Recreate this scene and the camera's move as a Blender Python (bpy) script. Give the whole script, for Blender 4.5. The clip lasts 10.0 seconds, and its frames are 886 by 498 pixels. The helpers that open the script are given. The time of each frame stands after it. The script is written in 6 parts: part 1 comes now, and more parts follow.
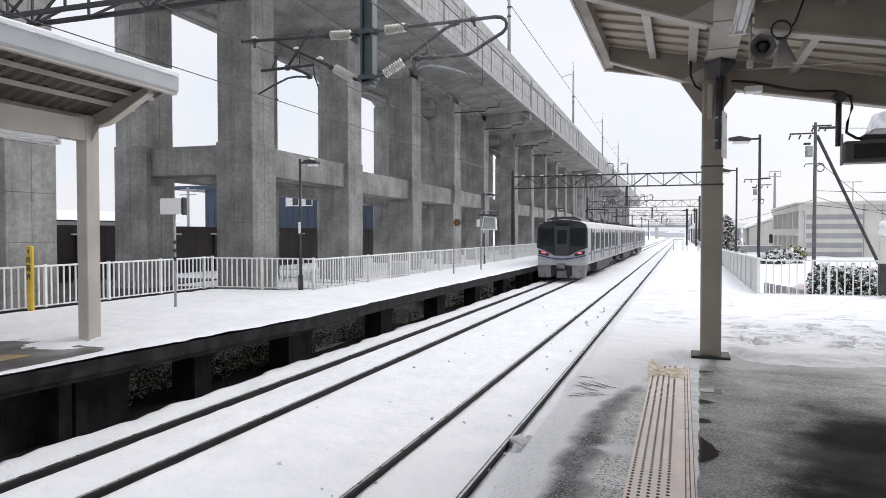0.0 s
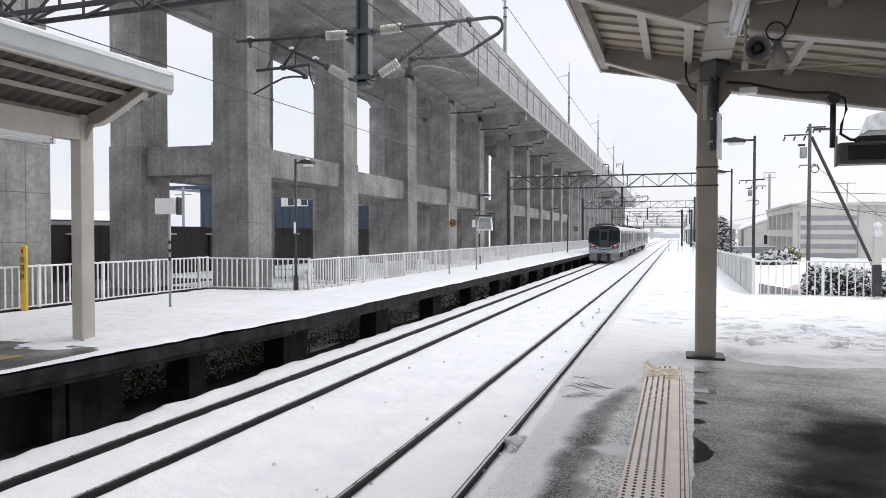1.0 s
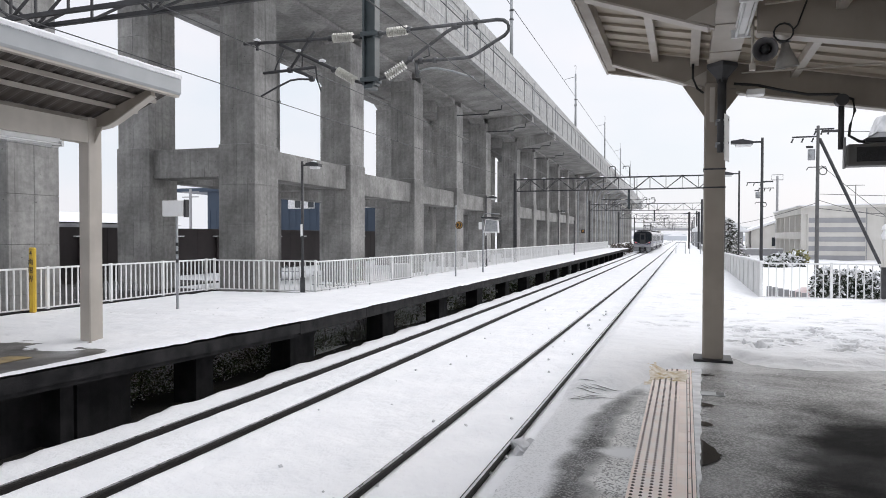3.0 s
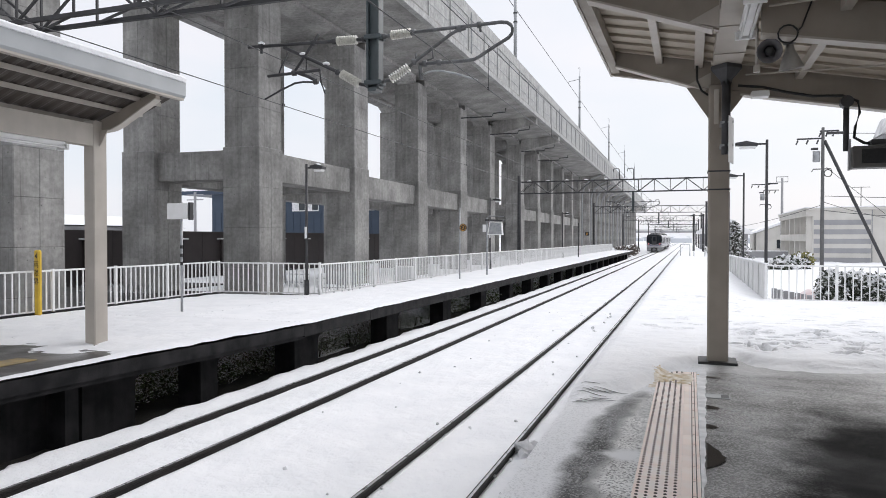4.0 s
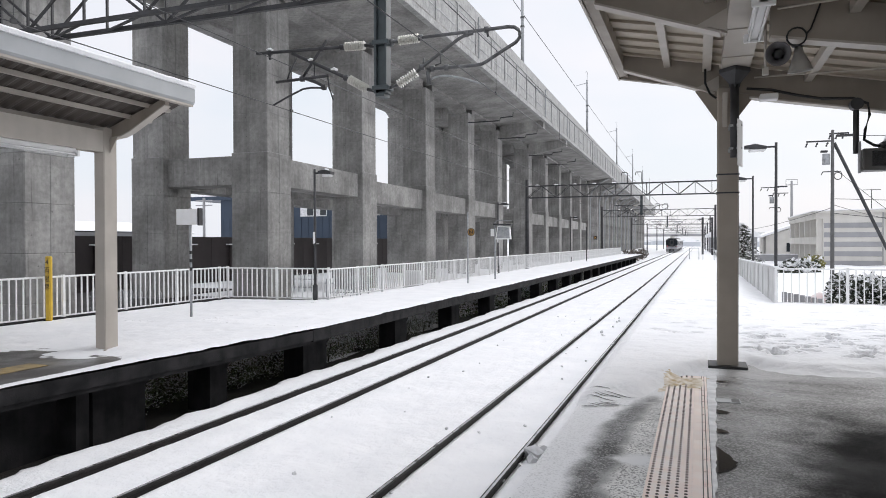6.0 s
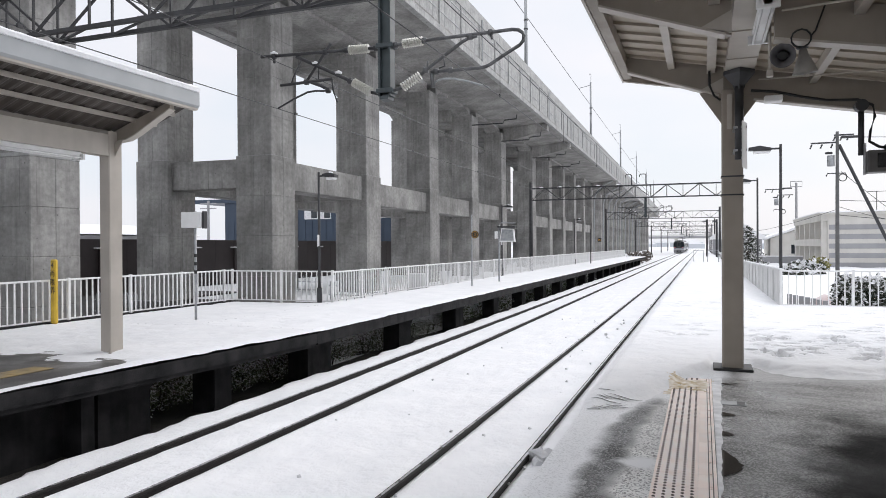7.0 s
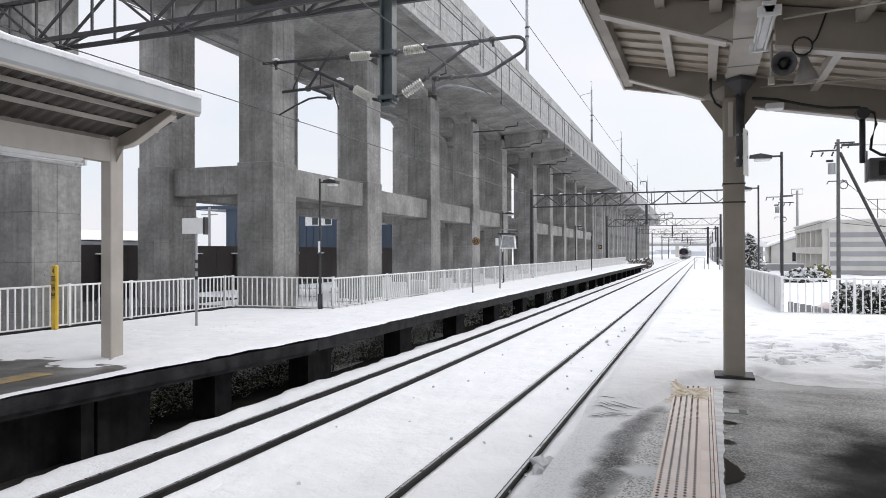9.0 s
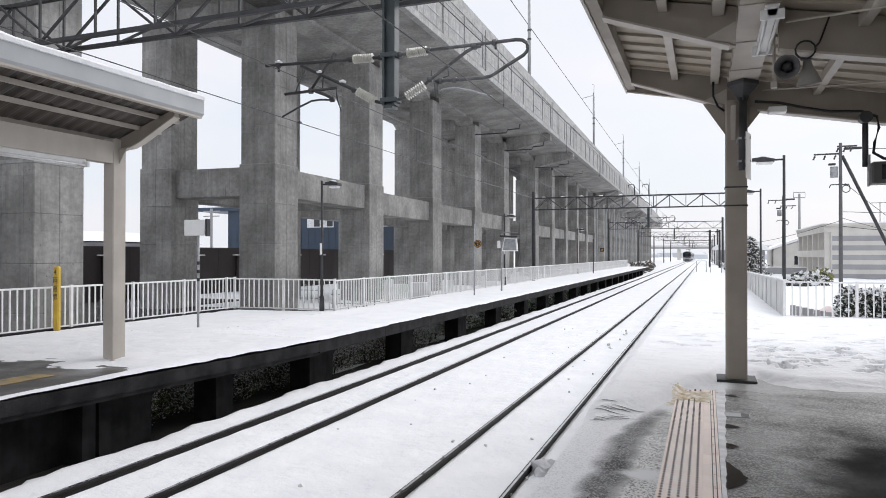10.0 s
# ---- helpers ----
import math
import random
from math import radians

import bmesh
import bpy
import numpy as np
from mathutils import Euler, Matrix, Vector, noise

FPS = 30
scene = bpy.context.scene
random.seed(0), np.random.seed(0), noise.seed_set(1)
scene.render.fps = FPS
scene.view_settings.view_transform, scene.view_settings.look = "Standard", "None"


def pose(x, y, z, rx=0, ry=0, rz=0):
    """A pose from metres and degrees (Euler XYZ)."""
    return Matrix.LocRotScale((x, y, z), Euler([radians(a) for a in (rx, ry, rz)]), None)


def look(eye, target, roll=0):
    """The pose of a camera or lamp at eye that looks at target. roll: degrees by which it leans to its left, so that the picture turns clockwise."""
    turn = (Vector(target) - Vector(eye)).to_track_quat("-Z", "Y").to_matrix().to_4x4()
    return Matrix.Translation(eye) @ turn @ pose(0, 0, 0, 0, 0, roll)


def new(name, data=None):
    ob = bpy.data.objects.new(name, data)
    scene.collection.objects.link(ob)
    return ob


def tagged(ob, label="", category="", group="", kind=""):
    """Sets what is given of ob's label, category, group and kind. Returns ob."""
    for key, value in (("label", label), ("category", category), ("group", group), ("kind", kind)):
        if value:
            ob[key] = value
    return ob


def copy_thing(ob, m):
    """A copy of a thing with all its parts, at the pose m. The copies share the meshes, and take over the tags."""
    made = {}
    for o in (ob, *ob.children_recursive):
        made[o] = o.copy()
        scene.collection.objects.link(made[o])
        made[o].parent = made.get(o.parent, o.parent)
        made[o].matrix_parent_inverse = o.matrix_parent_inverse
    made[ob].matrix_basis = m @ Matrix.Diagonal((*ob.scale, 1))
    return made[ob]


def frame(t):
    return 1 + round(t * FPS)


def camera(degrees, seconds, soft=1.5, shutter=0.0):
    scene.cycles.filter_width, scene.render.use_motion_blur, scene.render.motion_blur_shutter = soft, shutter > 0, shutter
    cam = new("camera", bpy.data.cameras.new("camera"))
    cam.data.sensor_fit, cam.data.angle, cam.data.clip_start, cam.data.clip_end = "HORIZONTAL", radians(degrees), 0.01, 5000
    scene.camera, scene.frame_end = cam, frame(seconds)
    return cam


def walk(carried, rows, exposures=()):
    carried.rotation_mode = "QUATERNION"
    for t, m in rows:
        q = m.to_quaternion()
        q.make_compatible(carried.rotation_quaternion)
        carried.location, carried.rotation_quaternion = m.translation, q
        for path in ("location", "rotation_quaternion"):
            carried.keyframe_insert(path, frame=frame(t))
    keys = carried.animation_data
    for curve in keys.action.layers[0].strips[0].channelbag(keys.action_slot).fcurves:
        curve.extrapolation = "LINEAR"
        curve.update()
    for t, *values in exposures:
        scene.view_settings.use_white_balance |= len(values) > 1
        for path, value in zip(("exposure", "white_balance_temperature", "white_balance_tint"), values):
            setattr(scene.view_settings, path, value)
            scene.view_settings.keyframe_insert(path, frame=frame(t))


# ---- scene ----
# camera: hand-held, standing on the platform
cam = camera(65, 10.0, soft=0.9)
WALK = [
    (0.0, 0.000, 0.000, 2.650, 88.650, 0.000, 19.047), (0.5, 0.002, 0.001, 2.649, 88.675, -0.052, 18.713),
    (1.0, 0.001, 0.004, 2.650, 88.686, -0.097, 18.688), (1.5, 0.000, 0.004, 2.649, 88.718, -0.134, 18.753),
    (2.0, 0.000, 0.003, 2.648, 88.765, -0.155, 18.870), (2.5, 0.001, 0.005, 2.648, 88.800, -0.138, 19.036),
    (4.0, 0.003, 0.007, 2.646, 89.078, -0.049, 19.552), (4.5, 0.005, 0.008, 2.647, 89.174, -0.037, 19.681),
    (5.0, 0.005, 0.009, 2.647, 89.294, 0.025, 19.819), (5.5, 0.003, 0.006, 2.646, 89.376, 0.098, 19.998),
    (7.0, -0.005, -0.003, 2.648, 89.659, 0.281, 20.518), (7.5, -0.006, -0.003, 2.648, 89.802, 0.283, 20.560),
    (8.0, -0.006, -0.001, 2.648, 89.928, 0.274, 20.575), (8.5, -0.009, 0.001, 2.648, 90.066, 0.213, 20.568),
    (9.0, -0.011, 0.002, 2.647, 90.212, 0.121, 20.580), (9.5, -0.015, 0.000, 2.648, 90.314, 0.036, 20.619),
    (10.0, -0.016, 0.002, 2.650, 90.402, -0.051, 20.715)]
walk(cam, [(t, pose(x, y, z, rx, ry, rz)) for t, x, y, z, rx, ry, rz in WALK])

# ---- overcast winter daylight ----
world = bpy.data.worlds.new("winter_sky")
scene.world = world
world.use_nodes = True
wn, wl = world.node_tree.nodes, world.node_tree.links
wn.clear()
w_out = wn.new("ShaderNodeOutputWorld")
w_bg = wn.new("ShaderNodeBackground")
w_sky = wn.new("ShaderNodeTexSky")
w_sky.sky_type = "NISHITA"
w_sky.sun_disc = False
w_sky.sun_elevation, w_sky.sun_rotation = radians(34), radians(29)
w_sky.air_density, w_sky.dust_density = 1.0, 3.0
w_co = wn.new("ShaderNodeTexCoord")
w_map = wn.new("ShaderNodeMapping")
w_map.inputs["Scale"].default_value = (1.6, 1.6, 4.0)
w_noise = wn.new("ShaderNodeTexNoise")
w_noise.inputs["Scale"].default_value = 1.6
w_noise.inputs["Detail"].default_value = 4.0
w_ramp = wn.new("ShaderNodeValToRGB")
w_ramp.color_ramp.elements[0].position, w_ramp.color_ramp.elements[0].color = 0.36, (0.85, 0.90, 0.975, 1)
w_ramp.color_ramp.elements[1].position, w_ramp.color_ramp.elements[1].color = 0.60, (0.95, 0.945, 1.0, 1)
w_mul = wn.new("ShaderNodeVectorMath")
w_mul.operation = "SCALE"
w_mul.inputs["Scale"].default_value = 0.012
w_add = wn.new("ShaderNodeMixRGB")
w_add.blend_type = "ADD"
w_add.inputs["Fac"].default_value = 1.0
wl.new(w_co.outputs["Generated"], w_map.inputs["Vector"])
wl.new(w_map.outputs["Vector"], w_noise.inputs["Vector"])
wl.new(w_noise.outputs["Fac"], w_ramp.inputs["Fac"])
wl.new(w_sky.outputs["Color"], w_mul.inputs[0])
wl.new(w_ramp.outputs["Color"], w_add.inputs["Color1"])
wl.new(w_mul.outputs["Vector"], w_add.inputs["Color2"])
w_sep = wn.new("ShaderNodeSeparateXYZ")
w_zen = wn.new("ShaderNodeMapRange")
w_zen.inputs["From Min"].default_value, w_zen.inputs["From Max"].default_value = 0.38, 1.0
w_zen.inputs["To Min"].default_value, w_zen.inputs["To Max"].default_value = 0.92, 1.48
w_lum = wn.new("ShaderNodeVectorMath")
w_lum.operation = "SCALE"
wl.new(w_co.outputs["Generated"], w_sep.inputs["Vector"])
wl.new(w_sep.outputs["Z"], w_zen.inputs["Value"])
wl.new(w_add.outputs["Color"], w_lum.inputs[0])
wl.new(w_zen.outputs["Result"], w_lum.inputs["Scale"])
wl.new(w_lum.outputs["Vector"], w_bg.inputs["Color"])
w_bg.inputs["Strength"].default_value = 1.0
wl.new(w_bg.outputs["Background"], w_out.inputs["Surface"])

sun = new("sun", bpy.data.lights.new("sun", "SUN"))
sun.data.energy, sun.data.angle, sun.data.color = 1.0, radians(40), (1.0, 0.98, 0.96)
sun.matrix_world = look((45, 80, 62), (0, 0, 0))
scene.view_settings.exposure = 0.0


# ---- materials ----
def mat(name, c1, c2=None, rough=0.6, rough2=None, metal=0.0, scale=3.0, fine=60.0, bump=0.15, streak=0.0,
        rnd=0.0, depth=0.01, spec=0.5):
    """Two-scale procedural surface: large blotches from c1 to c2, fine grain in the relief, optional vertical streaks."""
    m = bpy.data.materials.new(name)
    m.use_nodes = True
    n, l = m.node_tree.nodes, m.node_tree.links
    b = n["Principled BSDF"]
    co = n.new("ShaderNodeTexCoord")
    big = n.new("ShaderNodeTexNoise")
    big.inputs["Scale"].default_value, big.inputs["Detail"].default_value = scale, 6.0
    small = n.new("ShaderNodeTexNoise")
    small.inputs["Scale"].default_value, small.inputs["Detail"].default_value = fine, 3.0
    l.new(co.outputs["Object"], big.inputs["Vector"])
    l.new(co.outputs["Object"], small.inputs["Vector"])
    mix = n.new("ShaderNodeMixRGB")
    mix.inputs["Color1"].default_value = (*c1, 1)
    mix.inputs["Color2"].default_value = (*(c2 or [x * 0.75 for x in c1]), 1)
    ramp = n.new("ShaderNodeMapRange")
    ramp.inputs["From Min"].default_value, ramp.inputs["From Max"].default_value = 0.35, 0.68
    l.new(big.outputs["Fac"], ramp.inputs["Value"])
    fac = ramp.outputs["Result"]
    if streak:
        mp = n.new("ShaderNodeMapping")
        mp.inputs["Scale"].default_value = (5.0, 5.0, 0.22)
        st = n.new("ShaderNodeTexNoise")
        st.inputs["Scale"].default_value, st.inputs["Detail"].default_value = 1.0, 5.0
        l.new(co.outputs["Object"], mp.inputs["Vector"])
        l.new(mp.outputs["Vector"], st.inputs["Vector"])
        sr = n.new("ShaderNodeMapRange")
        sr.inputs["From Min"].default_value, sr.inputs["From Max"].default_value = 0.45, 0.72
        sr.inputs["To Max"].default_value = streak
        l.new(st.outputs["Fac"], sr.inputs["Value"])
        ad = n.new("ShaderNodeMath")
        ad.operation, ad.use_clamp = "ADD", True
        l.new(fac, ad.inputs[0])
        l.new(sr.outputs["Result"], ad.inputs[1])
        fac = ad.outputs["Value"]
    l.new(fac, mix.inputs["Fac"])
    col = mix.outputs["Color"]
    if rnd:
        oi = n.new("ShaderNodeObjectInfo")
        mr = n.new("ShaderNodeMapRange")
        mr.inputs["To Min"].default_value, mr.inputs["To Max"].default_value = 1 - rnd, 1 + rnd
        l.new(oi.outputs["Random"], mr.inputs["Value"])
        vm = n.new("ShaderNodeVectorMath")
        vm.operation = "SCALE"
        l.new(col, vm.inputs[0])
        l.new(mr.outputs["Result"], vm.inputs["Scale"])
        col = vm.outputs["Vector"]
    l.new(col, b.inputs["Base Color"])
    if rough2 is None:
        b.inputs["Roughness"].default_value = rough
    else:
        rr = n.new("ShaderNodeMapRange")
        rr.inputs["From Min"].default_value, rr.inputs["From Max"].default_value = 0.38, 0.62
        rr.inputs["To Min"].default_value, rr.inputs["To Max"].default_value = rough, rough2
        l.new(big.outputs["Fac"], rr.inputs["Value"])
        l.new(rr.outputs["Result"], b.inputs["Roughness"])
    b.inputs["Metallic"].default_value = metal
    b.inputs["Specular IOR Level"].default_value = spec
    if bump:
        bp = n.new("ShaderNodeBump")
        bp.inputs["Strength"].default_value, bp.inputs["Distance"].default_value = bump, depth
        l.new(small.outputs["Fac"], bp.inputs["Height"])
        l.new(bp.outputs["Normal"], b.inputs["Normal"])
    return m


def glow(name, color, strength):
    m = bpy.data.materials.new(name)
    m.use_nodes = True
    b = m.node_tree.nodes["Principled BSDF"]
    b.inputs["Base Color"].default_value = (*color, 1)
    b.inputs["Emission Color"].default_value = (*color, 1)
    b.inputs["Emission Strength"].default_value = strength
    return m



def snow_mat(name, c1, c2, coarse, coarse_d, fine_d, lump=0.0):
    m = mat(name, c1, c2, 0.75, scale=1.4, fine=26, bump=0.3, depth=fine_d, spec=0.25)
    n, l = m.node_tree.nodes, m.node_tree.links
    b = n["Principled BSDF"]
    co = n.new("ShaderNodeTexCoord")
    nz = n.new("ShaderNodeTexNoise")
    nz.inputs["Scale"].default_value, nz.inputs["Detail"].default_value, nz.inputs["Roughness"].default_value = coarse, 7.0, 0.6
    l.new(co.outputs["Object"], nz.inputs["Vector"])
    bp = n.new("ShaderNodeBump")
    bp.inputs["Strength"].default_value, bp.inputs["Distance"].default_value = 0.8, coarse_d
    l.new(nz.outputs["Fac"], bp.inputs["Height"])
    l.new(b.inputs["Normal"].links[0].from_socket, bp.inputs["Normal"])
    l.new(bp.outputs["Normal"], b.inputs["Normal"])
    if lump:
        # grey icy crumbs
        cr = n.new("ShaderNodeMapRange")
        cr.inputs["From Min"].default_value, cr.inputs["From Max"].default_value, cr.inputs["To Max"].default_value = 0.60, 0.72, lump
        l.new(nz.outputs["Fac"], cr.inputs["Value"])
        mx = n.new("ShaderNodeMixRGB")
        mx.inputs["Color2"].default_value = (0.42, 0.42, 0.44, 1)
        l.new(cr.outputs["Result"], mx.inputs["Fac"])
        l.new(b.inputs["Base Color"].links[0].from_socket, mx.inputs["Color1"])
        l.new(mx.outputs["Color"], b.inputs["Base Color"])
    return m


SNOW = snow_mat("snow", (0.92, 0.92, 0.93), (0.86, 0.865, 0.88), 5.0, 0.055, 0.015, 0.06)
SNOW_TRODDEN = snow_mat("platform_snow", (0.89, 0.89, 0.90), (0.83, 0.835, 0.85), 3.2, 0.05, 0.008, 0.14)
SNOW_DIRTY = mat("trodden_snow", (0.80, 0.80, 0.81), (0.52, 0.52, 0.53), 0.6, scale=5, fine=40, bump=0.5, depth=0.02)
CONCRETE = mat("viaduct_concrete", (0.37, 0.361, 0.347), (0.20, 0.195, 0.187), 0.75, scale=0.55, fine=40, bump=0.3, streak=0.34, rnd=0.08)


def cast_lifts(m, height, amount):
    """Each pour of the concrete sets to a slightly different grey; cloudy fine mottling on top."""
    n, l = m.node_tree.nodes, m.node_tree.links
    b = n["Principled BSDF"]
    co = n.new("ShaderNodeTexCoord")
    sx = n.new("ShaderNodeSeparateXYZ")
    l.new(co.outputs["Object"], sx.inputs["Vector"])
    dv = n.new("ShaderNodeMath")
    dv.operation = "DIVIDE"
    dv.inputs[1].default_value = height
    l.new(sx.outputs["Z"], dv.inputs[0])
    fl = n.new("ShaderNodeMath")
    fl.operation = "FLOOR"
    l.new(dv.outputs["Value"], fl.inputs[0])
    oi = n.new("ShaderNodeObjectInfo")
    ad = n.new("ShaderNodeMath")
    ad.operation = "MULTIPLY_ADD"
    ad.inputs[1].default_value = 37.0
    l.new(oi.outputs["Random"], ad.inputs[0])
    across = n.new("ShaderNodeMath")
    across.operation = "ADD"
    l.new(sx.outputs["X"], across.inputs[0])
    l.new(sx.outputs["Y"], across.inputs[1])
    cell = n.new("ShaderNodeMath")
    cell.operation = "SNAP"
    cell.inputs[1].default_value = 0.925
    l.new(across.outputs["Value"], cell.inputs[0])
    both = n.new("ShaderNodeMath")
    both.operation = "MULTIPLY_ADD"
    both.inputs[1].default_value = 7.31
    l.new(cell.outputs["Value"], both.inputs[0])
    l.new(fl.outputs["Value"], both.inputs[2])
    l.new(both.outputs["Value"], ad.inputs[2])
    wn_ = n.new("ShaderNodeTexWhiteNoise")
    wn_.noise_dimensions = "1D"
    l.new(ad.outputs["Value"], wn_.inputs["W"])
    mr = n.new("ShaderNodeMapRange")
    mr.inputs["To Min"].default_value, mr.inputs["To Max"].default_value = 1 - amount, 1 + amount
    l.new(wn_.outputs["Value"], mr.inputs["Value"])
    mo = n.new("ShaderNodeTexNoise")
    mo.inputs["Scale"].default_value, mo.inputs["Detail"].default_value, mo.inputs["Roughness"].default_value = 5.0, 9.0, 0.68
    l.new(co.outputs["Object"], mo.inputs["Vector"])
    m2 = n.new("ShaderNodeMapRange")
    m2.inputs["From Min"].default_value, m2.inputs["From Max"].default_value = 0.3, 0.7
    m2.inputs["To Min"].default_value, m2.inputs["To Max"].default_value = 0.73, 1.20
    l.new(mo.outputs["Fac"], m2.inputs["Value"])
    # thin dark seams between the form boards, fading in and out along the height
    br = n.new("ShaderNodeTexNoise")
    br.inputs["Scale"].default_value, br.inputs["Detail"].default_value = 1.0, 2.0
    bmap = n.new("ShaderNodeMapping")
    bmap.inputs["Scale"].default_value = (14.0, 14.0, 0.35)
    l.new(co.outputs["Object"], bmap.inputs["Vector"])
    l.new(bmap.outputs["Vector"], br.inputs["Vector"])
    bs = n.new("ShaderNodeMapRange")
    bs.inputs["From Min"].default_value, bs.inputs["From Max"].default_value = 0.66, 0.74
    bs.inputs["To Min"].default_value, bs.inputs["To Max"].default_value = 1.0, 0.62
    l.new(br.outputs["Fac"], bs.inputs["Value"])
    # bug holes
    vo = n.new("ShaderNodeTexVoronoi")
    vo.inputs["Scale"].default_value = 3.2
    l.new(co.outputs["Object"], vo.inputs["Vector"])
    vs_ = n.new("ShaderNodeMapRange")
    vs_.inputs["From Min"].default_value, vs_.inputs["From Max"].default_value = 0.05, 0.09
    vs_.inputs["To Min"].default_value, vs_.inputs["To Max"].default_value = 0.45, 1.0
    l.new(vo.outputs["Distance"], vs_.inputs["Value"])
    m3 = n.new("ShaderNodeMath")
    m3.operation = "MULTIPLY"
    l.new(m2.outputs["Result"], m3.inputs[0])
    l.new(bs.outputs["Result"], m3.inputs[1])
    m4 = n.new("ShaderNodeMath")
    m4.operation = "MULTIPLY"
    l.new(m3.outputs["Value"], m4.inputs[0])
    l.new(vs_.outputs["Result"], m4.inputs[1])
    mu = n.new("ShaderNodeMath")
    mu.operation = "MULTIPLY"
    l.new(mr.outputs["Result"], mu.inputs[0])
    l.new(m4.outputs["Value"], mu.inputs[1])
    sc = n.new("ShaderNodeVectorMath")
    sc.operation = "SCALE"
    l.new(b.inputs["Base Color"].links[0].from_socket, sc.inputs[0])
    l.new(mu.outputs["Value"], sc.inputs["Scale"])
    l.new(sc.outputs["Vector"], b.inputs["Base Color"])
    return m


cast_lifts(CONCRETE, 1.65, 0.10)
CONCRETE_LIGHT = mat("pale_concrete", (0.42, 0.42, 0.41), (0.31, 0.31, 0.305), 0.75, scale=1.3, fine=40, bump=0.2, streak=0.4)
cast_lifts(CONCRETE_LIGHT, 3.3, 0.05)
# near-black tone carries the shade below the opposite platform slab
CONCRETE_DARK = mat("shade_toned_concrete", (0.030, 0.029, 0.030), (0.010, 0.010, 0.011), 0.8, scale=2.5, fine=50, bump=0.5, streak=0.4, spec=0.15)
SOIL = mat("dark_soil", (0.035, 0.03, 0.025), (0.015, 0.013, 0.011), 0.9, scale=3, fine=30, bump=0.8, depth=0.03)
RAIL_SIDE = mat("rusted_rail_steel", (0.022, 0.019, 0.018), (0.012, 0.011, 0.011), 0.65, scale=8, fine=90, bump=0.3, spec=0.25)
RAIL_TOP = mat("polished_rail_head", (0.80, 0.80, 0.82), (0.55, 0.55, 0.57), 0.25, 0.45, metal=1.0, scale=6, bump=0.05)
CREAM = mat("cream_painted_steel", (0.475, 0.435, 0.385), (0.40, 0.365, 0.32), 0.42, scale=2.2, fine=70, bump=0.06, streak=0.25)
TAUPE = mat("taupe_painted_steel", (0.325, 0.283, 0.237), (0.26, 0.228, 0.192), 0.4, 0.55, scale=2.0, fine=70, bump=0.06, streak=0.3)
ROOF_PALE = mat("pale_roof_sheet", (0.48, 0.425, 0.345), (0.37, 0.325, 0.26), 0.55, scale=2.0, fine=60, bump=0.08, streak=0.2)
ROOF_DARK = mat("brown_roof_deck", (0.085, 0.070, 0.060), (0.05, 0.042, 0.036), 0.6, scale=2.0, fine=60, bump=0.1)
FASCIA = mat("white_grey_fascia", (0.45, 0.465, 0.475), (0.38, 0.395, 0.405), 0.35, scale=1.5, fine=60, bump=0.04, streak=0.15)
WHITE_PAINT = mat("white_painted_metal", (0.84, 0.84, 0.84), (0.76, 0.76, 0.75), 0.4, scale=4, fine=70, bump=0.05, rnd=0.03)
PALE_PANEL = mat("pale_board_fence", (0.74, 0.74, 0.73), (0.62, 0.62, 0.61), 0.5, scale=2, fine=60, bump=0.08, streak=0.3)
DARK_STEEL = mat("dark_grey_steel", (0.060, 0.060, 0.064), (0.035, 0.035, 0.037), 0.5, scale=5, fine=70, bump=0.1, metal=0.3)
GALV = mat("galvanised_steel", (0.40, 0.41, 0.42), (0.29, 0.30, 0.31), 0.45, scale=9, fine=80, bump=0.05, metal=0.6)
ARM_GREY = mat("weathered_arm_steel", (0.15, 0.152, 0.155), (0.085, 0.086, 0.088), 0.42, scale=9, fine=80, bump=0.08, metal=0.4)
POST_GREEN = mat("green_grey_post_paint", (0.058, 0.074, 0.079), (0.038, 0.048, 0.052), 0.42, scale=5, fine=70, bump=0.06)
PORCELAIN = mat("white_porcelain", (0.60, 0.59, 0.54), (0.47, 0.46, 0.42), 0.22, scale=10, bump=0.0)
BLACK = mat("black_rubber", (0.018, 0.018, 0.018), (0.01, 0.01, 0.01), 0.55, scale=10, bump=0.05)
YELLOW = mat("yellow_paint", (0.75, 0.50, 0.05), (0.62, 0.40, 0.04), 0.45, scale=4, bump=0.05)
AMBER = mat("amber_sign_paint", (0.60, 0.30, 0.05), (0.5, 0.25, 0.04), 0.45, scale=6, bump=0.0)
STAINED_SLUSH = mat("ochre_stained_slush", (0.50, 0.37, 0.19), (0.86, 0.81, 0.74), 0.6, scale=13, fine=50, bump=0.4, depth=0.01)
DULL_YELLOW = mat("worn_yellow_tile", (0.34, 0.24, 0.09), (0.20, 0.16, 0.10), 0.5, scale=5, bump=0.1)
BROWN_WALL = mat("dark_brown_panel", (0.040, 0.030, 0.030), (0.028, 0.021, 0.021), 0.5, scale=1.0, fine=50, bump=0.06, streak=0.2)
BLUE_WALL = mat("navy_blue_cladding", (0.032, 0.052, 0.085), (0.025, 0.042, 0.07), 0.5, scale=0.6, fine=30, bump=0.08)
HOUSE_PALE = mat("cream_house_render", (0.66, 0.64, 0.60), (0.58, 0.56, 0.52), 0.7, scale=0.6, fine=30, bump=0.1, streak=0.15)
HOUSE_GREY = mat("grey_house_siding", (0.36, 0.36, 0.37), (0.30, 0.30, 0.31), 0.65, scale=0.6, fine=30, bump=0.1)
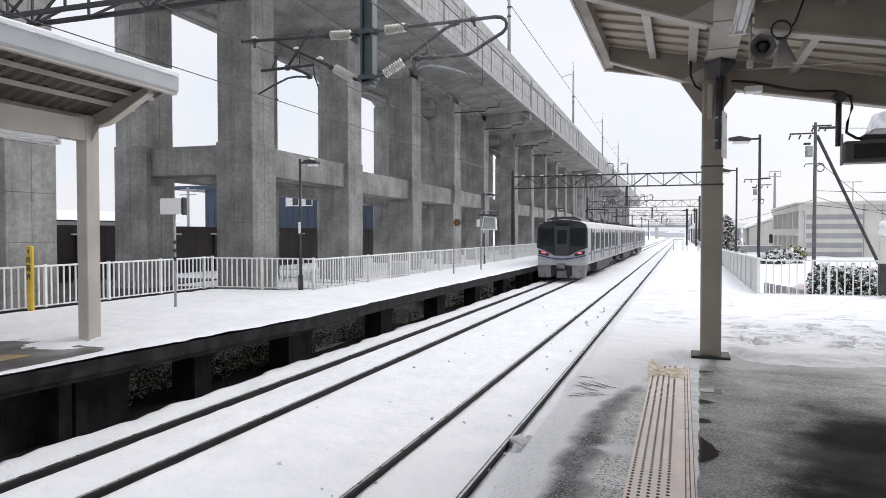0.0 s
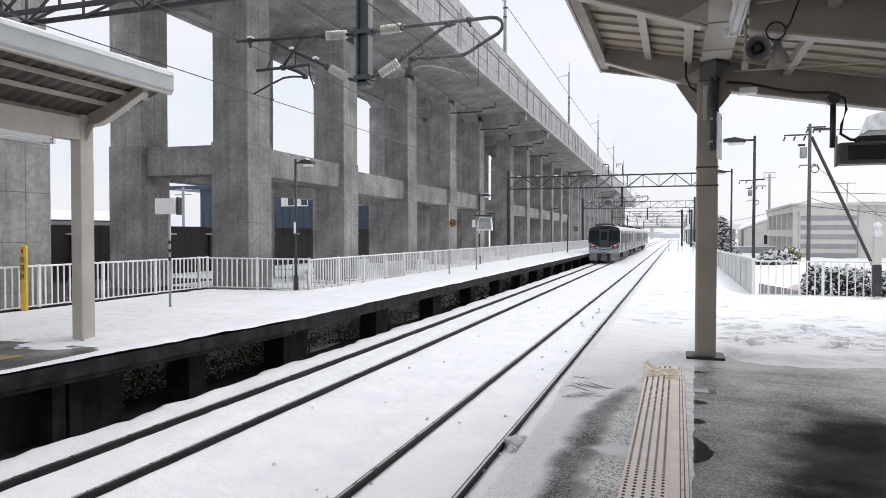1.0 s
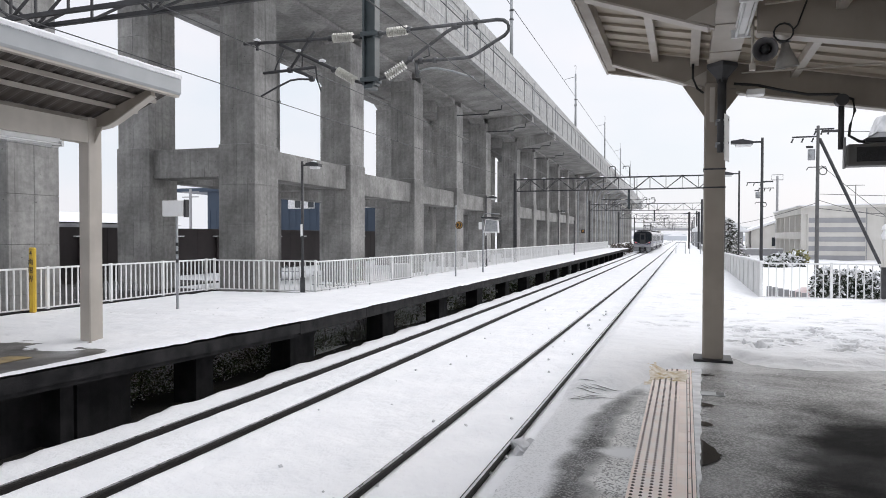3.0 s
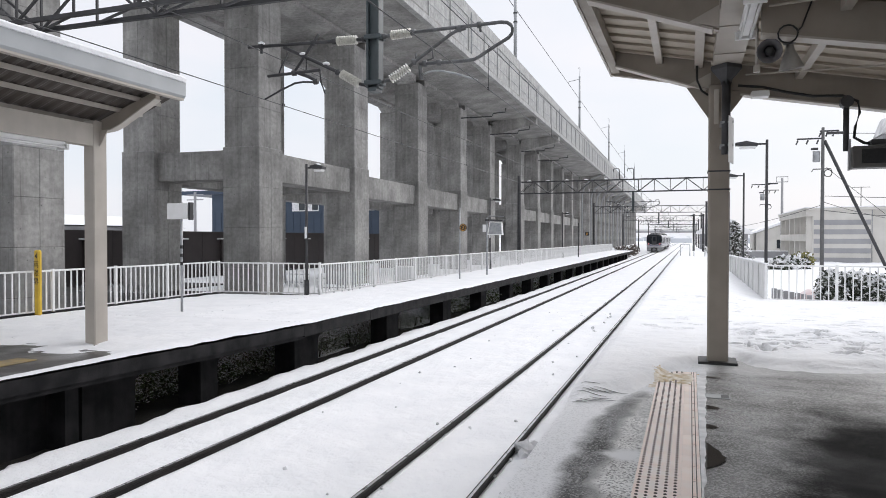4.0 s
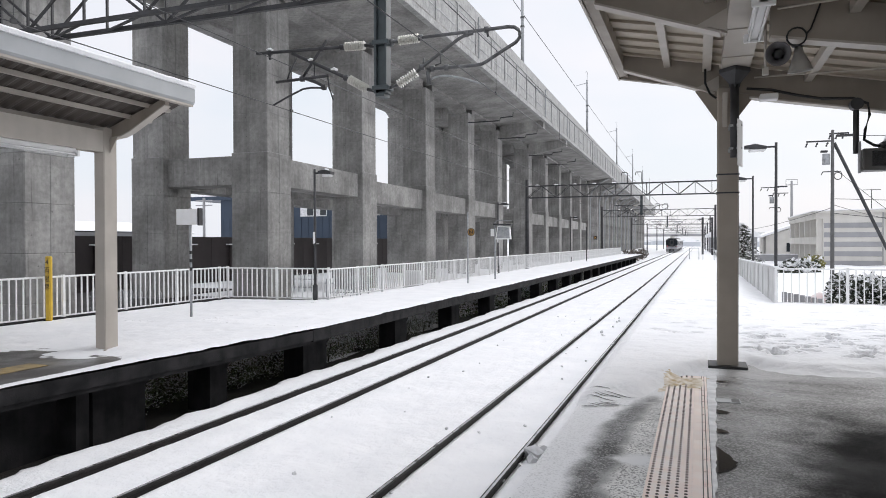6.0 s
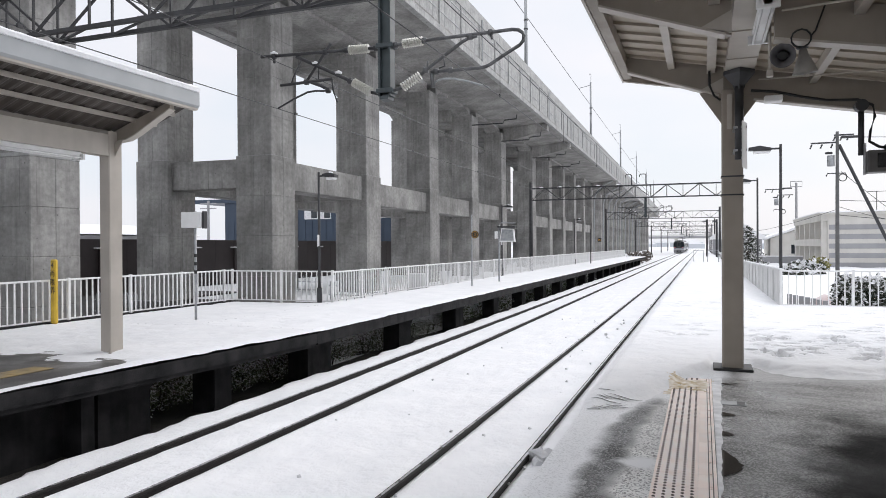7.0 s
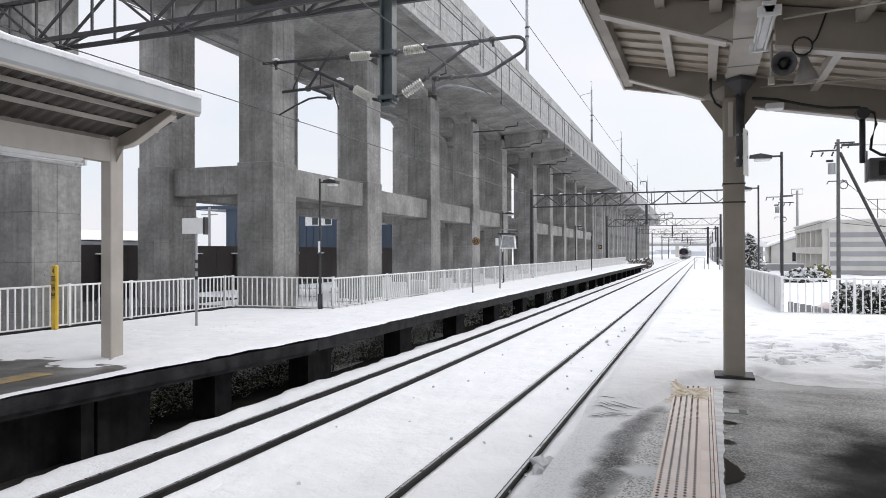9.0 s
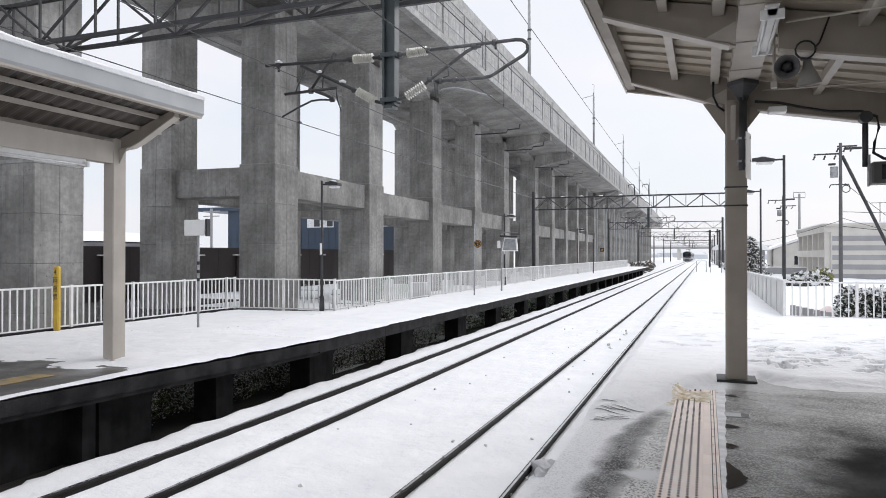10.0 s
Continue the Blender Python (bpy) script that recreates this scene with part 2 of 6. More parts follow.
TILE = mat("salmon_tactile_tile", (0.93, 0.755, 0.665), (0.95, 0.885, 0.84), 0.35, 0.6, scale=4, fine=90, bump=0.12, rnd=0.06)
STUD = mat("dark_stud", (0.075, 0.05, 0.04), (0.045, 0.03, 0.025), 0.5, scale=8, bump=0.05)
WHITE_LINE = mat("worn_white_line", (0.86, 0.86, 0.87), (0.60, 0.60, 0.61), 0.5, scale=7, fine=90, bump=0.2)
PUDDLE = mat("still_water", (0.014, 0.013, 0.013), (0.010, 0.010, 0.010), 0.05, scale=3, bump=0.0, spec=0.3)
STEEL_BODY = mat("brushed_stainless_steel", (0.58, 0.58, 0.59), (0.46, 0.46, 0.47), 0.34, 0.45, metal=0.5, scale=2, fine=40, bump=0.03)
TRAIN_WHITE = mat("train_white_paint", (0.40, 0.405, 0.42), (0.32, 0.325, 0.335), 0.4, scale=2, bump=0.03)
TRAIN_BLACK = mat("train_black_mask", (0.02, 0.022, 0.026), (0.03, 0.032, 0.036), 0.25, scale=3, bump=0.0, spec=0.3)
TRAIN_GLASS = mat("tinted_train_glass", (0.015, 0.018, 0.022), (0.02, 0.024, 0.028), 0.3, scale=2, bump=0.0, spec=0.04)
TRAIN_BLUE = mat("blue_stripe_paint", (0.020, 0.035, 0.17), (0.015, 0.028, 0.13), 0.35, scale=3, bump=0.0)
TRAIN_GREY = mat("train_grey_skirt", (0.17, 0.173, 0.18), (0.09, 0.09, 0.095), 0.5, scale=3, fine=40, bump=0.1)
ROOF_GREY = mat("train_roof_grey", (0.075, 0.073, 0.072), (0.05, 0.05, 0.05), 0.6, scale=3, fine=40, bump=0.1)
WINDOW = mat("window_glass", (0.03, 0.035, 0.04), (0.045, 0.05, 0.055), 0.08, scale=1, bump=0.0)
LEAF = mat("evergreen_leaf", (0.038, 0.046, 0.026), (0.022, 0.026, 0.016), 0.5, scale=14, fine=60, bump=0.1)
# brighter copy of the evergreen leaf, offsetting the shade under the platform slab
LEAF_BRIGHT = mat("bright_leaf", (0.13, 0.16, 0.07), (0.08, 0.10, 0.045), 0.5, scale=14, fine=60, bump=0.1)
LEAF_YELLOW = mat("yellow_green_leaf", (0.22, 0.20, 0.05), (0.12, 0.12, 0.03), 0.6, scale=14, bump=0.1)
BARK = mat("dark_bark", (0.05, 0.04, 0.032), (0.03, 0.025, 0.02), 0.85, scale=8, fine=40, bump=0.5)
RED_TWIG = mat("reddish_brush", (0.13, 0.105, 0.09), (0.10, 0.085, 0.075), 0.9, scale=3, bump=0.3)
TAIL_RED = glow("tail_lamp_red", (0.9, 0.10, 0.14), 1.6)
TUBE = mat("fluorescent_tube_off", (0.78, 0.78, 0.78), (0.7, 0.7, 0.7), 0.25, scale=8, bump=0.0)
# distance haze put into the pale blue-grey of the farthest houses
FARBLUE = mat("far_haze_grey", (0.50, 0.53, 0.57), (0.62, 0.64, 0.67), 0.9, scale=0.03, fine=0.3, bump=0.0)


# ---- building blocks ----
def box(bm, x0, x1, y0, y1, z0, z1, bevel=0.0):
    r = bmesh.ops.create_cube(bm, size=1.0, matrix=Matrix.Translation(((x0 + x1) / 2, (y0 + y1) / 2, (z0 + z1) / 2))
                              @ Matrix.Diagonal((abs(x1 - x0), abs(y1 - y0), abs(z1 - z0), 1)))
    if bevel:
        es = list({e for v in r["verts"] for e in v.link_edges})
        bmesh.ops.bevel(bm, geom=es, offset=bevel, segments=1, affect="EDGES")
    return bm


def tube(bm, pts, r, n=8, r1=None):
    pts = [Vector(p) for p in pts]
    rings = []
    for i, p in enumerate(pts):
        d = (pts[min(i + 1, len(pts) - 1)] - pts[max(i - 1, 0)]).normalized()
        a = d.cross(Vector((0, 0, 1))) if abs(d.z) < 0.95 else d.cross(Vector((0, 1, 0)))
        a.normalize()
        c = d.cross(a)
        rad = r if r1 is None else r + (r1 - r) * i / (len(pts) - 1)
        rings.append([bm.verts.new(p + (a * math.cos(k * math.tau / n) + c * math.sin(k * math.tau / n)) * rad) for k in range(n)])
    for a, b in zip(rings, rings[1:]):
        for k in range(n):
            bm.faces.new((a[k], a[(k + 1) % n], b[(k + 1) % n], b[k]))
    bm.faces.new(rings[0][::-1])
    bm.faces.new(rings[-1])
    return bm


def bar(bm, p0, p1, w, h):
    """A straight bar of rectangular section (w sideways, h upright) from p0 to p1."""
    p0, p1 = Vector(p0), Vector(p1)
    d = (p1 - p0).normalized()
    s = d.cross(Vector((0, 0, 1)))
    s = s.normalized() if s.length > 1e-4 else Vector((1, 0, 0))
    u = s.cross(d)
    vs = [[bm.verts.new(p + s * a * w / 2 + u * b * h / 2) for a, b in ((-1, -1), (1, -1), (1, 1), (-1, 1))] for p in (p0, p1)]
    for k in range(4):
        bm.faces.new((vs[0][k], vs[0][(k + 1) % 4], vs[1][(k + 1) % 4], vs[1][k]))
    bm.faces.new(vs[0][::-1])
    bm.faces.new(vs[1])
    return bm


def prism(bm, poly, axis, a, b):
    """Extrude a polygon of 2D points along an axis: 'x' uses (y, z), 'y' uses (x, z), 'z' uses (x, y)."""
    def at(p, q):
        return {"x": (q, p[0], p[1]), "y": (p[0], q, p[1]), "z": (p[0], p[1], q)}[axis]
    v0 = [bm.verts.new(at(p, a)) for p in poly]
    v1 = [bm.verts.new(at(p, b)) for p in poly]
    k = len(poly)
    for i in range(k):
        bm.faces.new((v0[i], v0[(i + 1) % k], v1[(i + 1) % k], v1[i]))
    bm.faces.new(v0[::-1])
    bm.faces.new(v1)
    return bm


def lathe(bm, prof, p0, p1, n=14):
    """Turn a profile of (along 0..1, radius) about the line p0-p1."""
    p0, p1 = Vector(p0), Vector(p1)
    d = (p1 - p0).normalized()
    a = d.cross(Vector((0, 0, 1))) if abs(d.z) < 0.95 else d.cross(Vector((0, 1, 0)))
    a.normalize()
    c = d.cross(a)
    rings = [[bm.verts.new(p0.lerp(p1, t) + (a * math.cos(k * math.tau / n) + c * math.sin(k * math.tau / n)) * r) for k in range(n)] for t, r in prof]
    for u, v in zip(rings, rings[1:]):
        for k in range(n):
            bm.faces.new((u[k], u[(k + 1) % n], v[(k + 1) % n], v[k]))
    bm.faces.new(rings[0][::-1])
    bm.faces.new(rings[-1])
    return bm


def mesh_of(name, bm, material, smooth=False):
    bmesh.ops.recalc_face_normals(bm, faces=bm.faces)
    me = bpy.data.meshes.new(name)
    bm.to_mesh(me)
    bm.free()
    me.materials.append(material)
    if smooth:
        me.shade_smooth()
    return me


def part(name, bm, material, parent=None, label="", smooth=False):
    """Links a bmesh as one mesh object under a thing or part (or as a thing of its own)."""
    ob = new(name, mesh_of(name, bm, material, smooth))
    ob.parent = parent
    if label:
        tagged(ob, label)
    return ob


def piece(name, me, parent, x, y, z, rz=0.0):
    ob = new(name, me)
    ob.parent = parent
    ob.matrix_basis = pose(x, y, z, 0, 0, rz)
    return ob


def root(name, label, category, at=(0, 0, 0), rz=0.0, group="", kind=""):
    ob = new(name)
    ob.empty_display_size = 0.2
    ob.matrix_basis = pose(*at, 0, 0, rz)
    return tagged(ob, label, category, group, kind)


def BM():
    return bmesh.new()


def h_noise(x, y, s, seed=0.0):
    return noise.noise(Vector((x * s + seed, y * s - seed, seed * 0.37)))


def sheet(name, xs, ys, height, material, smooth=True):
    """A height field over the grid xs by ys."""
    nx, ny = len(xs), len(ys)
    verts = [(x, y, height(x, y)) for y in ys for x in xs]
    faces = [(j * nx + i, j * nx + i + 1, (j + 1) * nx + i + 1, (j + 1) * nx + i) for j in range(ny - 1) for i in range(nx - 1)]
    me = bpy.data.meshes.new(name)
    me.from_pydata(verts, [], faces)
    me.materials.append(material)
    if smooth:
        me.shade_smooth()
    return new(name, me)


def steps(a, b, d):
    n = max(1, int(round((b - a) / d)))
    return [a + (b - a) * i / n for i in range(n + 1)]


def smooth01(a, b, x):
    t = min(1.0, max(0.0, (x - a) / (b - a)))
    return t * t * (3 - 2 * t)


# ---- ground, track bed and rails ----
RAILS = (-6.78, -5.70, -3.21, -2.10)
PLAT_Z, LEFT_Z = 0.93, 0.83
EDGE_R, EDGE_L = -1.19, -7.66


def far_steps(a, b, d, growth=1.12):
    out, s = [a], d
    while out[-1] < b:
        out.append(min(b, out[-1] + s))
        s *= growth
    return out


def build_ground():
    big = 3000
    ys = [-big, -400, -60] + far_steps(-20, 200, 2.0, 1.04) + [300, 600, 1200, big]
    xs = [-big, -900, -300, -120] + steps(-60, 60, 3.0) + [120, 300, 900, big]

    def z(x, y):
        if -9.0 < x < 40 and y < 130:
            return -0.75
        return -0.45 + 0.06 * h_noise(x, y, 0.2) + (0.35 if x < -16 else 0.0)
    tagged(sheet("ground", xs, ys, z, SNOW), "snow-covered ground stretching to the horizon", "ground", kind="structure")

    # bare gravel under the elevated railway
    bm = box(BM(), -31.5, -14.75, -20, 28.6, -0.5, -0.03)
    box(bm, -31.5, -25.5, 28.6, 34.0, -0.5, -0.034)
    tagged(part("ground_gravel", bm, mat("damp_gravel", (0.065, 0.06, 0.056), (0.03, 0.028, 0.027), 0.9, scale=1.2, fine=25, bump=0.8, depth=0.03)),
           "bare damp gravel sheltered under the viaduct", "ground", kind="structure")
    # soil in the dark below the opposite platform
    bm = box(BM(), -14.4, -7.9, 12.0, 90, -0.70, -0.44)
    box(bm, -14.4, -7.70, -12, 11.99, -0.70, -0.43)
    tagged(part("ground_soil", bm, SOIL), "bare dark soil under the platform slab", "ground", kind="structure")

    def bed(x, y):
        rag = 0.12 * h_noise(x, y, 1.1, 3) + 0.07 * h_noise(x, y, 4.5, 6)
        edge = smooth01(-7.92 + rag, -7.58 + rag, x)
        z0 = -0.72 + 0.66 * edge
        near = math.exp(-(min(abs(x - r) for r in RAILS) / 0.14) ** 2)
        z0 -= 0.042 * math.exp(-(min(abs(x - r) for r in RAILS) / 0.07) ** 2)
        inner = any(a + 0.12 < x < b - 0.12 for a, b in ((RAILS[0], RAILS[1]), (RAILS[2], RAILS[3])))
        z0 += (1 - 0.9 * near) * (0.026 * h_noise(x, y, 1.3, 1) + 0.030 * h_noise(x, y, 3.6, 2) + 0.014 * h_noise(x, y, 9.0, 5)
                               - 0.035 * smooth01(0.34, 0.6, h_noise(x, y, 4.2, 11)) * smooth01(-0.1, 0.3, h_noise(x, y, 0.6, 14)))
        if inner:
            z0 += 0.024 * (1 - near) * math.sin(y * math.tau / 0.62) - 0.01
        return z0
    xs = sorted(set([round(v, 3) for v in steps(-8.2, -1.0, 0.08)] + [round(r + o, 3) for r in RAILS for o in (-0.09, -0.05, 0, 0.05, 0.09)]))
    ys = far_steps(-6, 420, 0.10, 1.012)
    tagged(sheet("track_bed", xs, ys, bed, SNOW), "smooth white snow covering the ballast of two tracks", "track bed", kind="structure")


def build_rails():
    for k, (a, b) in enumerate(((0, 1), (2, 3))):
        track = root("railway_track", "pair of dark steel rails standing out of the snow", "railway track", group="tracks")
        for r in (RAILS[a], RAILS[b]):
            bm = BM()
            prof = [(-0.065, -0.15), (0.065, -0.15), (0.065, -0.135), (0.012, -0.11), (0.012, -0.045), (0.034, -0.03), (0.034, -0.006), (0.026, 0.0),
                    (-0.026, 0.0), (-0.034, -0.006), (-0.034, -0.03), (-0.012, -0.045), (-0.012, -0.11), (-0.065, -0.135)]
            prism(bm, [(r + x, z) for x, z in prof], "y", -8, 420)
            rail = part("rail", bm, RAIL_SIDE, track)
            part("running_surface", box(BM(), r - 0.014, r + 0.016, -8, 420, 0.0, 0.0025), RAIL_TOP, rail, "polished top of the rail head")


# ---- near platform ----
def snow_line(x, y=0.0):
    """How far along the platform the sheltered wet part reaches at x."""
    pts = [(-1.3, 7.0), (-1.05, 7.3), (-0.62, 7.9), (-0.37, 8.75), (0.02, 9.75), (0.12, 10.55), (0.64, 10.6), (0.85, 10.2), (1.1, 10.02), (1.7, 10.02), (2.5, 10.35), (6, 10.4), (12, 10.4)]
    for (x0, y0), (x1, y1) in zip(pts, pts[1:]):
        if x <= x1:
            t = max(0.0, (x - x0) / (x1 - x0))
            return y0 + (y1 - y0) * t
    return 10.0


def asphalt():
    m = mat("wet_asphalt", (0.070, 0.068, 0.066), (0.034, 0.033, 0.032), 0.25, 0.55, scale=1.1, fine=130, bump=0.6, depth=0.008, spec=0.2)
    n, l = m.node_tree.nodes, m.node_tree.links
    b = n["Principled BSDF"]
    base = b.inputs["Base Color"].links[0].from_socket
    co = n.new("ShaderNodeTexCoord")
    sep = n.new("ShaderNodeSeparateXYZ")
    l.new(co.outputs["Object"], sep.inputs["Vector"])
    ns = n.new("ShaderNodeTexNoise")
    ns.inputs["Scale"].default_value, ns.inputs["Detail"].default_value = 3.0, 8.0
    l.new(co.outputs["Object"], ns.inputs["Vector"])
    def ramp(src, a, b, c=0.0, d=1.0):
        r = n.new("ShaderNodeMapRange")
        r.interpolation_type = "SMOOTHSTEP"
        for key, v in (("From Min", a), ("From Max", b), ("To Min", c), ("To Max", d)):
            r.inputs[key].default_value = v
        l.new(src, r.inputs["Value"])
        return r.outputs["Result"]

    def arith(op, p, q, clamp=False):
        r = n.new("ShaderNodeMath")
        r.operation, r.use_clamp = op, clamp
        for i, v in enumerate((p, q)):
            if isinstance(v, float):
                r.inputs[i].default_value = v
            else:
                l.new(v, r.inputs[i])
        return r.outputs["Value"]

    def blend(fac, c1, c2):
        r = n.new("ShaderNodeMixRGB")
        l.new(fac, r.inputs["Fac"])
        l.new(c1, r.inputs["Color1"])
        if isinstance(c2, tuple):
            r.inputs["Color2"].default_value = c2
        else:
            l.new(c2, r.inputs["Color2"])
        return r.outputs["Color"]
    X, Y = sep.outputs["X"], sep.outputs["Y"]
    grit = n.new("ShaderNodeTexNoise")
    grit.inputs["Scale"].default_value, grit.inputs["Detail"].default_value = 62.0, 3.0
    l.new(co.outputs["Object"], grit.inputs["Vector"])
    wob = arith("MULTIPLY", arith("SUBTRACT", ns.outputs["Fac"], 0.5), 0.55)
    xw = arith("ADD", X, wob)
    # a dark wet band winds along the strip: slush on its track side, half-dry grit on the other
    bend = arith("POWER", arith("MAXIMUM", arith("MULTIPLY", arith("SUBTRACT", Y, 5.2), 0.277), 0.0), 2.4)
    lean = arith("SUBTRACT", arith("ADD", X, arith("MULTIPLY", wob, 0.45)), arith("SUBTRACT", arith("MULTIPLY", bend, 0.32), 0.745))
    dry = arith("MULTIPLY", ramp(lean, 0.05, 0.20), ramp(X, 0.02, -0.05))
    col = blend(arith("MULTIPLY", dry, ramp(ns.outputs["Fac"], 0.30, 0.60, 0.75, 1.0)), base, (0.84, 0.83, 0.81, 1))
    col = blend(arith("MULTIPLY", dry, ramp(grit.outputs["Fac"], 0.50, 0.40, 0.0, 0.75)), col, (0.09, 0.088, 0.085, 1))
    # grey ice sheet beside the tiles, its sky reflection put into the colour
    ex, ey = arith("MULTIPLY", arith("ADD", xw, 0.50), 5.4), arith("MULTIPLY", arith("SUBTRACT", Y, 5.66), 6.5)
    ice = ramp(arith("ADD", arith("MULTIPLY", ex, ex), arith("MULTIPLY", ey, ey)), 1.7, 0.25)
    col = blend(ice, col, (0.80, 0.80, 0.80, 1))
    # speckle of the open aggregate everywhere
    col = blend(arith("MULTIPLY", ramp(dry, 1.0, 0.0), ramp(grit.outputs["Fac"], 0.48, 0.62, 0.0, 0.85)), col, (0.34, 0.335, 0.325, 1))
    # pale grey streaks on the inner floor, near-black towards the middle of the platform
    dx, dy = arith("SUBTRACT", X, 1.75), arith("MULTIPLY", arith("SUBTRACT", Y, 5.3), 0.46)
    far = arith("ADD", arith("SQRT", arith("ADD", arith("MULTIPLY", dx, dx), arith("MULTIPLY", dy, dy)), 0.0), arith("MULTIPLY", wob, 1.3))
    dark_patch = ramp(far, 1.45, 0.75)
    streaks = n.new("ShaderNodeTexNoise")
    streaks.inputs["Scale"].default_value, streaks.inputs["Detail"].default_value = 2.2, 7.0
    smap = n.new("ShaderNodeMapping")
    smap.inputs["Scale"].default_value, smap.inputs["Rotation"].default_value = (0.7, 1.9, 1.0), (0, 0, 0.25)
    l.new(co.outputs["Object"], smap.inputs["Vector"])
    l.new(smap.outputs["Vector"], streaks.inputs["Vector"])
    inner = ramp(X, 0.02, 0.2)
    col = blend(arith("MULTIPLY", inner, ramp(streaks.outputs["Fac"], 0.36, 0.66, 0.2, 0.78)), col, (0.37, 0.363, 0.355, 1))
    col = blend(arith("MULTIPLY", inner, ramp(grit.outputs["Fac"], 0.55, 0.43, 0.0, 0.7)), col, (0.06, 0.058, 0.056, 1))
    col = blend(arith("MULTIPLY", inner, arith("MULTIPLY", dark_patch, 0.97)), col, (0.010, 0.0098, 0.0095, 1))
    # slush blown in over the edge, thinning inwards, and a film along the snow line
    slush = ramp(lean, -0.02, -0.19)
    along = arith("SUBTRACT", Y, arith("MULTIPLY", arith("MINIMUM", X, 0.25), 2.1))
    film = arith("MULTIPLY", ramp(arith("ADD", along, arith("MULTIPLY", wob, 1.2)), 8.5, 9.45), ramp(X, 0.42, 0.15, 0.0, 0.92))
    rim = arith("MULTIPLY", ramp(arith("ADD", Y, arith("MULTIPLY", wob, 0.7)), 9.35, 9.7), ramp(X, 0.05, 0.3, 0.0, 0.24))
    fac = arith("MULTIPLY", arith("ADD", arith("ADD", slush, film, True), rim, True), ramp(grit.outputs["Fac"], 0.34, 0.52, 0.80, 1.0))
    col = blend(fac, col, (0.90, 0.90, 0.91, 1))
    l.new(col, b.inputs["Base Color"])
    rough = b.inputs["Roughness"].links[0].from_socket
    l.new(arith("SUBTRACT", arith("ADD", rough, arith("MULTIPLY", arith("ADD", dry, fac, True), 0.3)), arith("MULTIPLY", dark_patch, -0.15)), b.inputs["Roughness"])
    l.new(ramp(dark_patch, 0.0, 1.0, 0.28, 0.03), b.inputs["Specular IOR Level"])
    return m


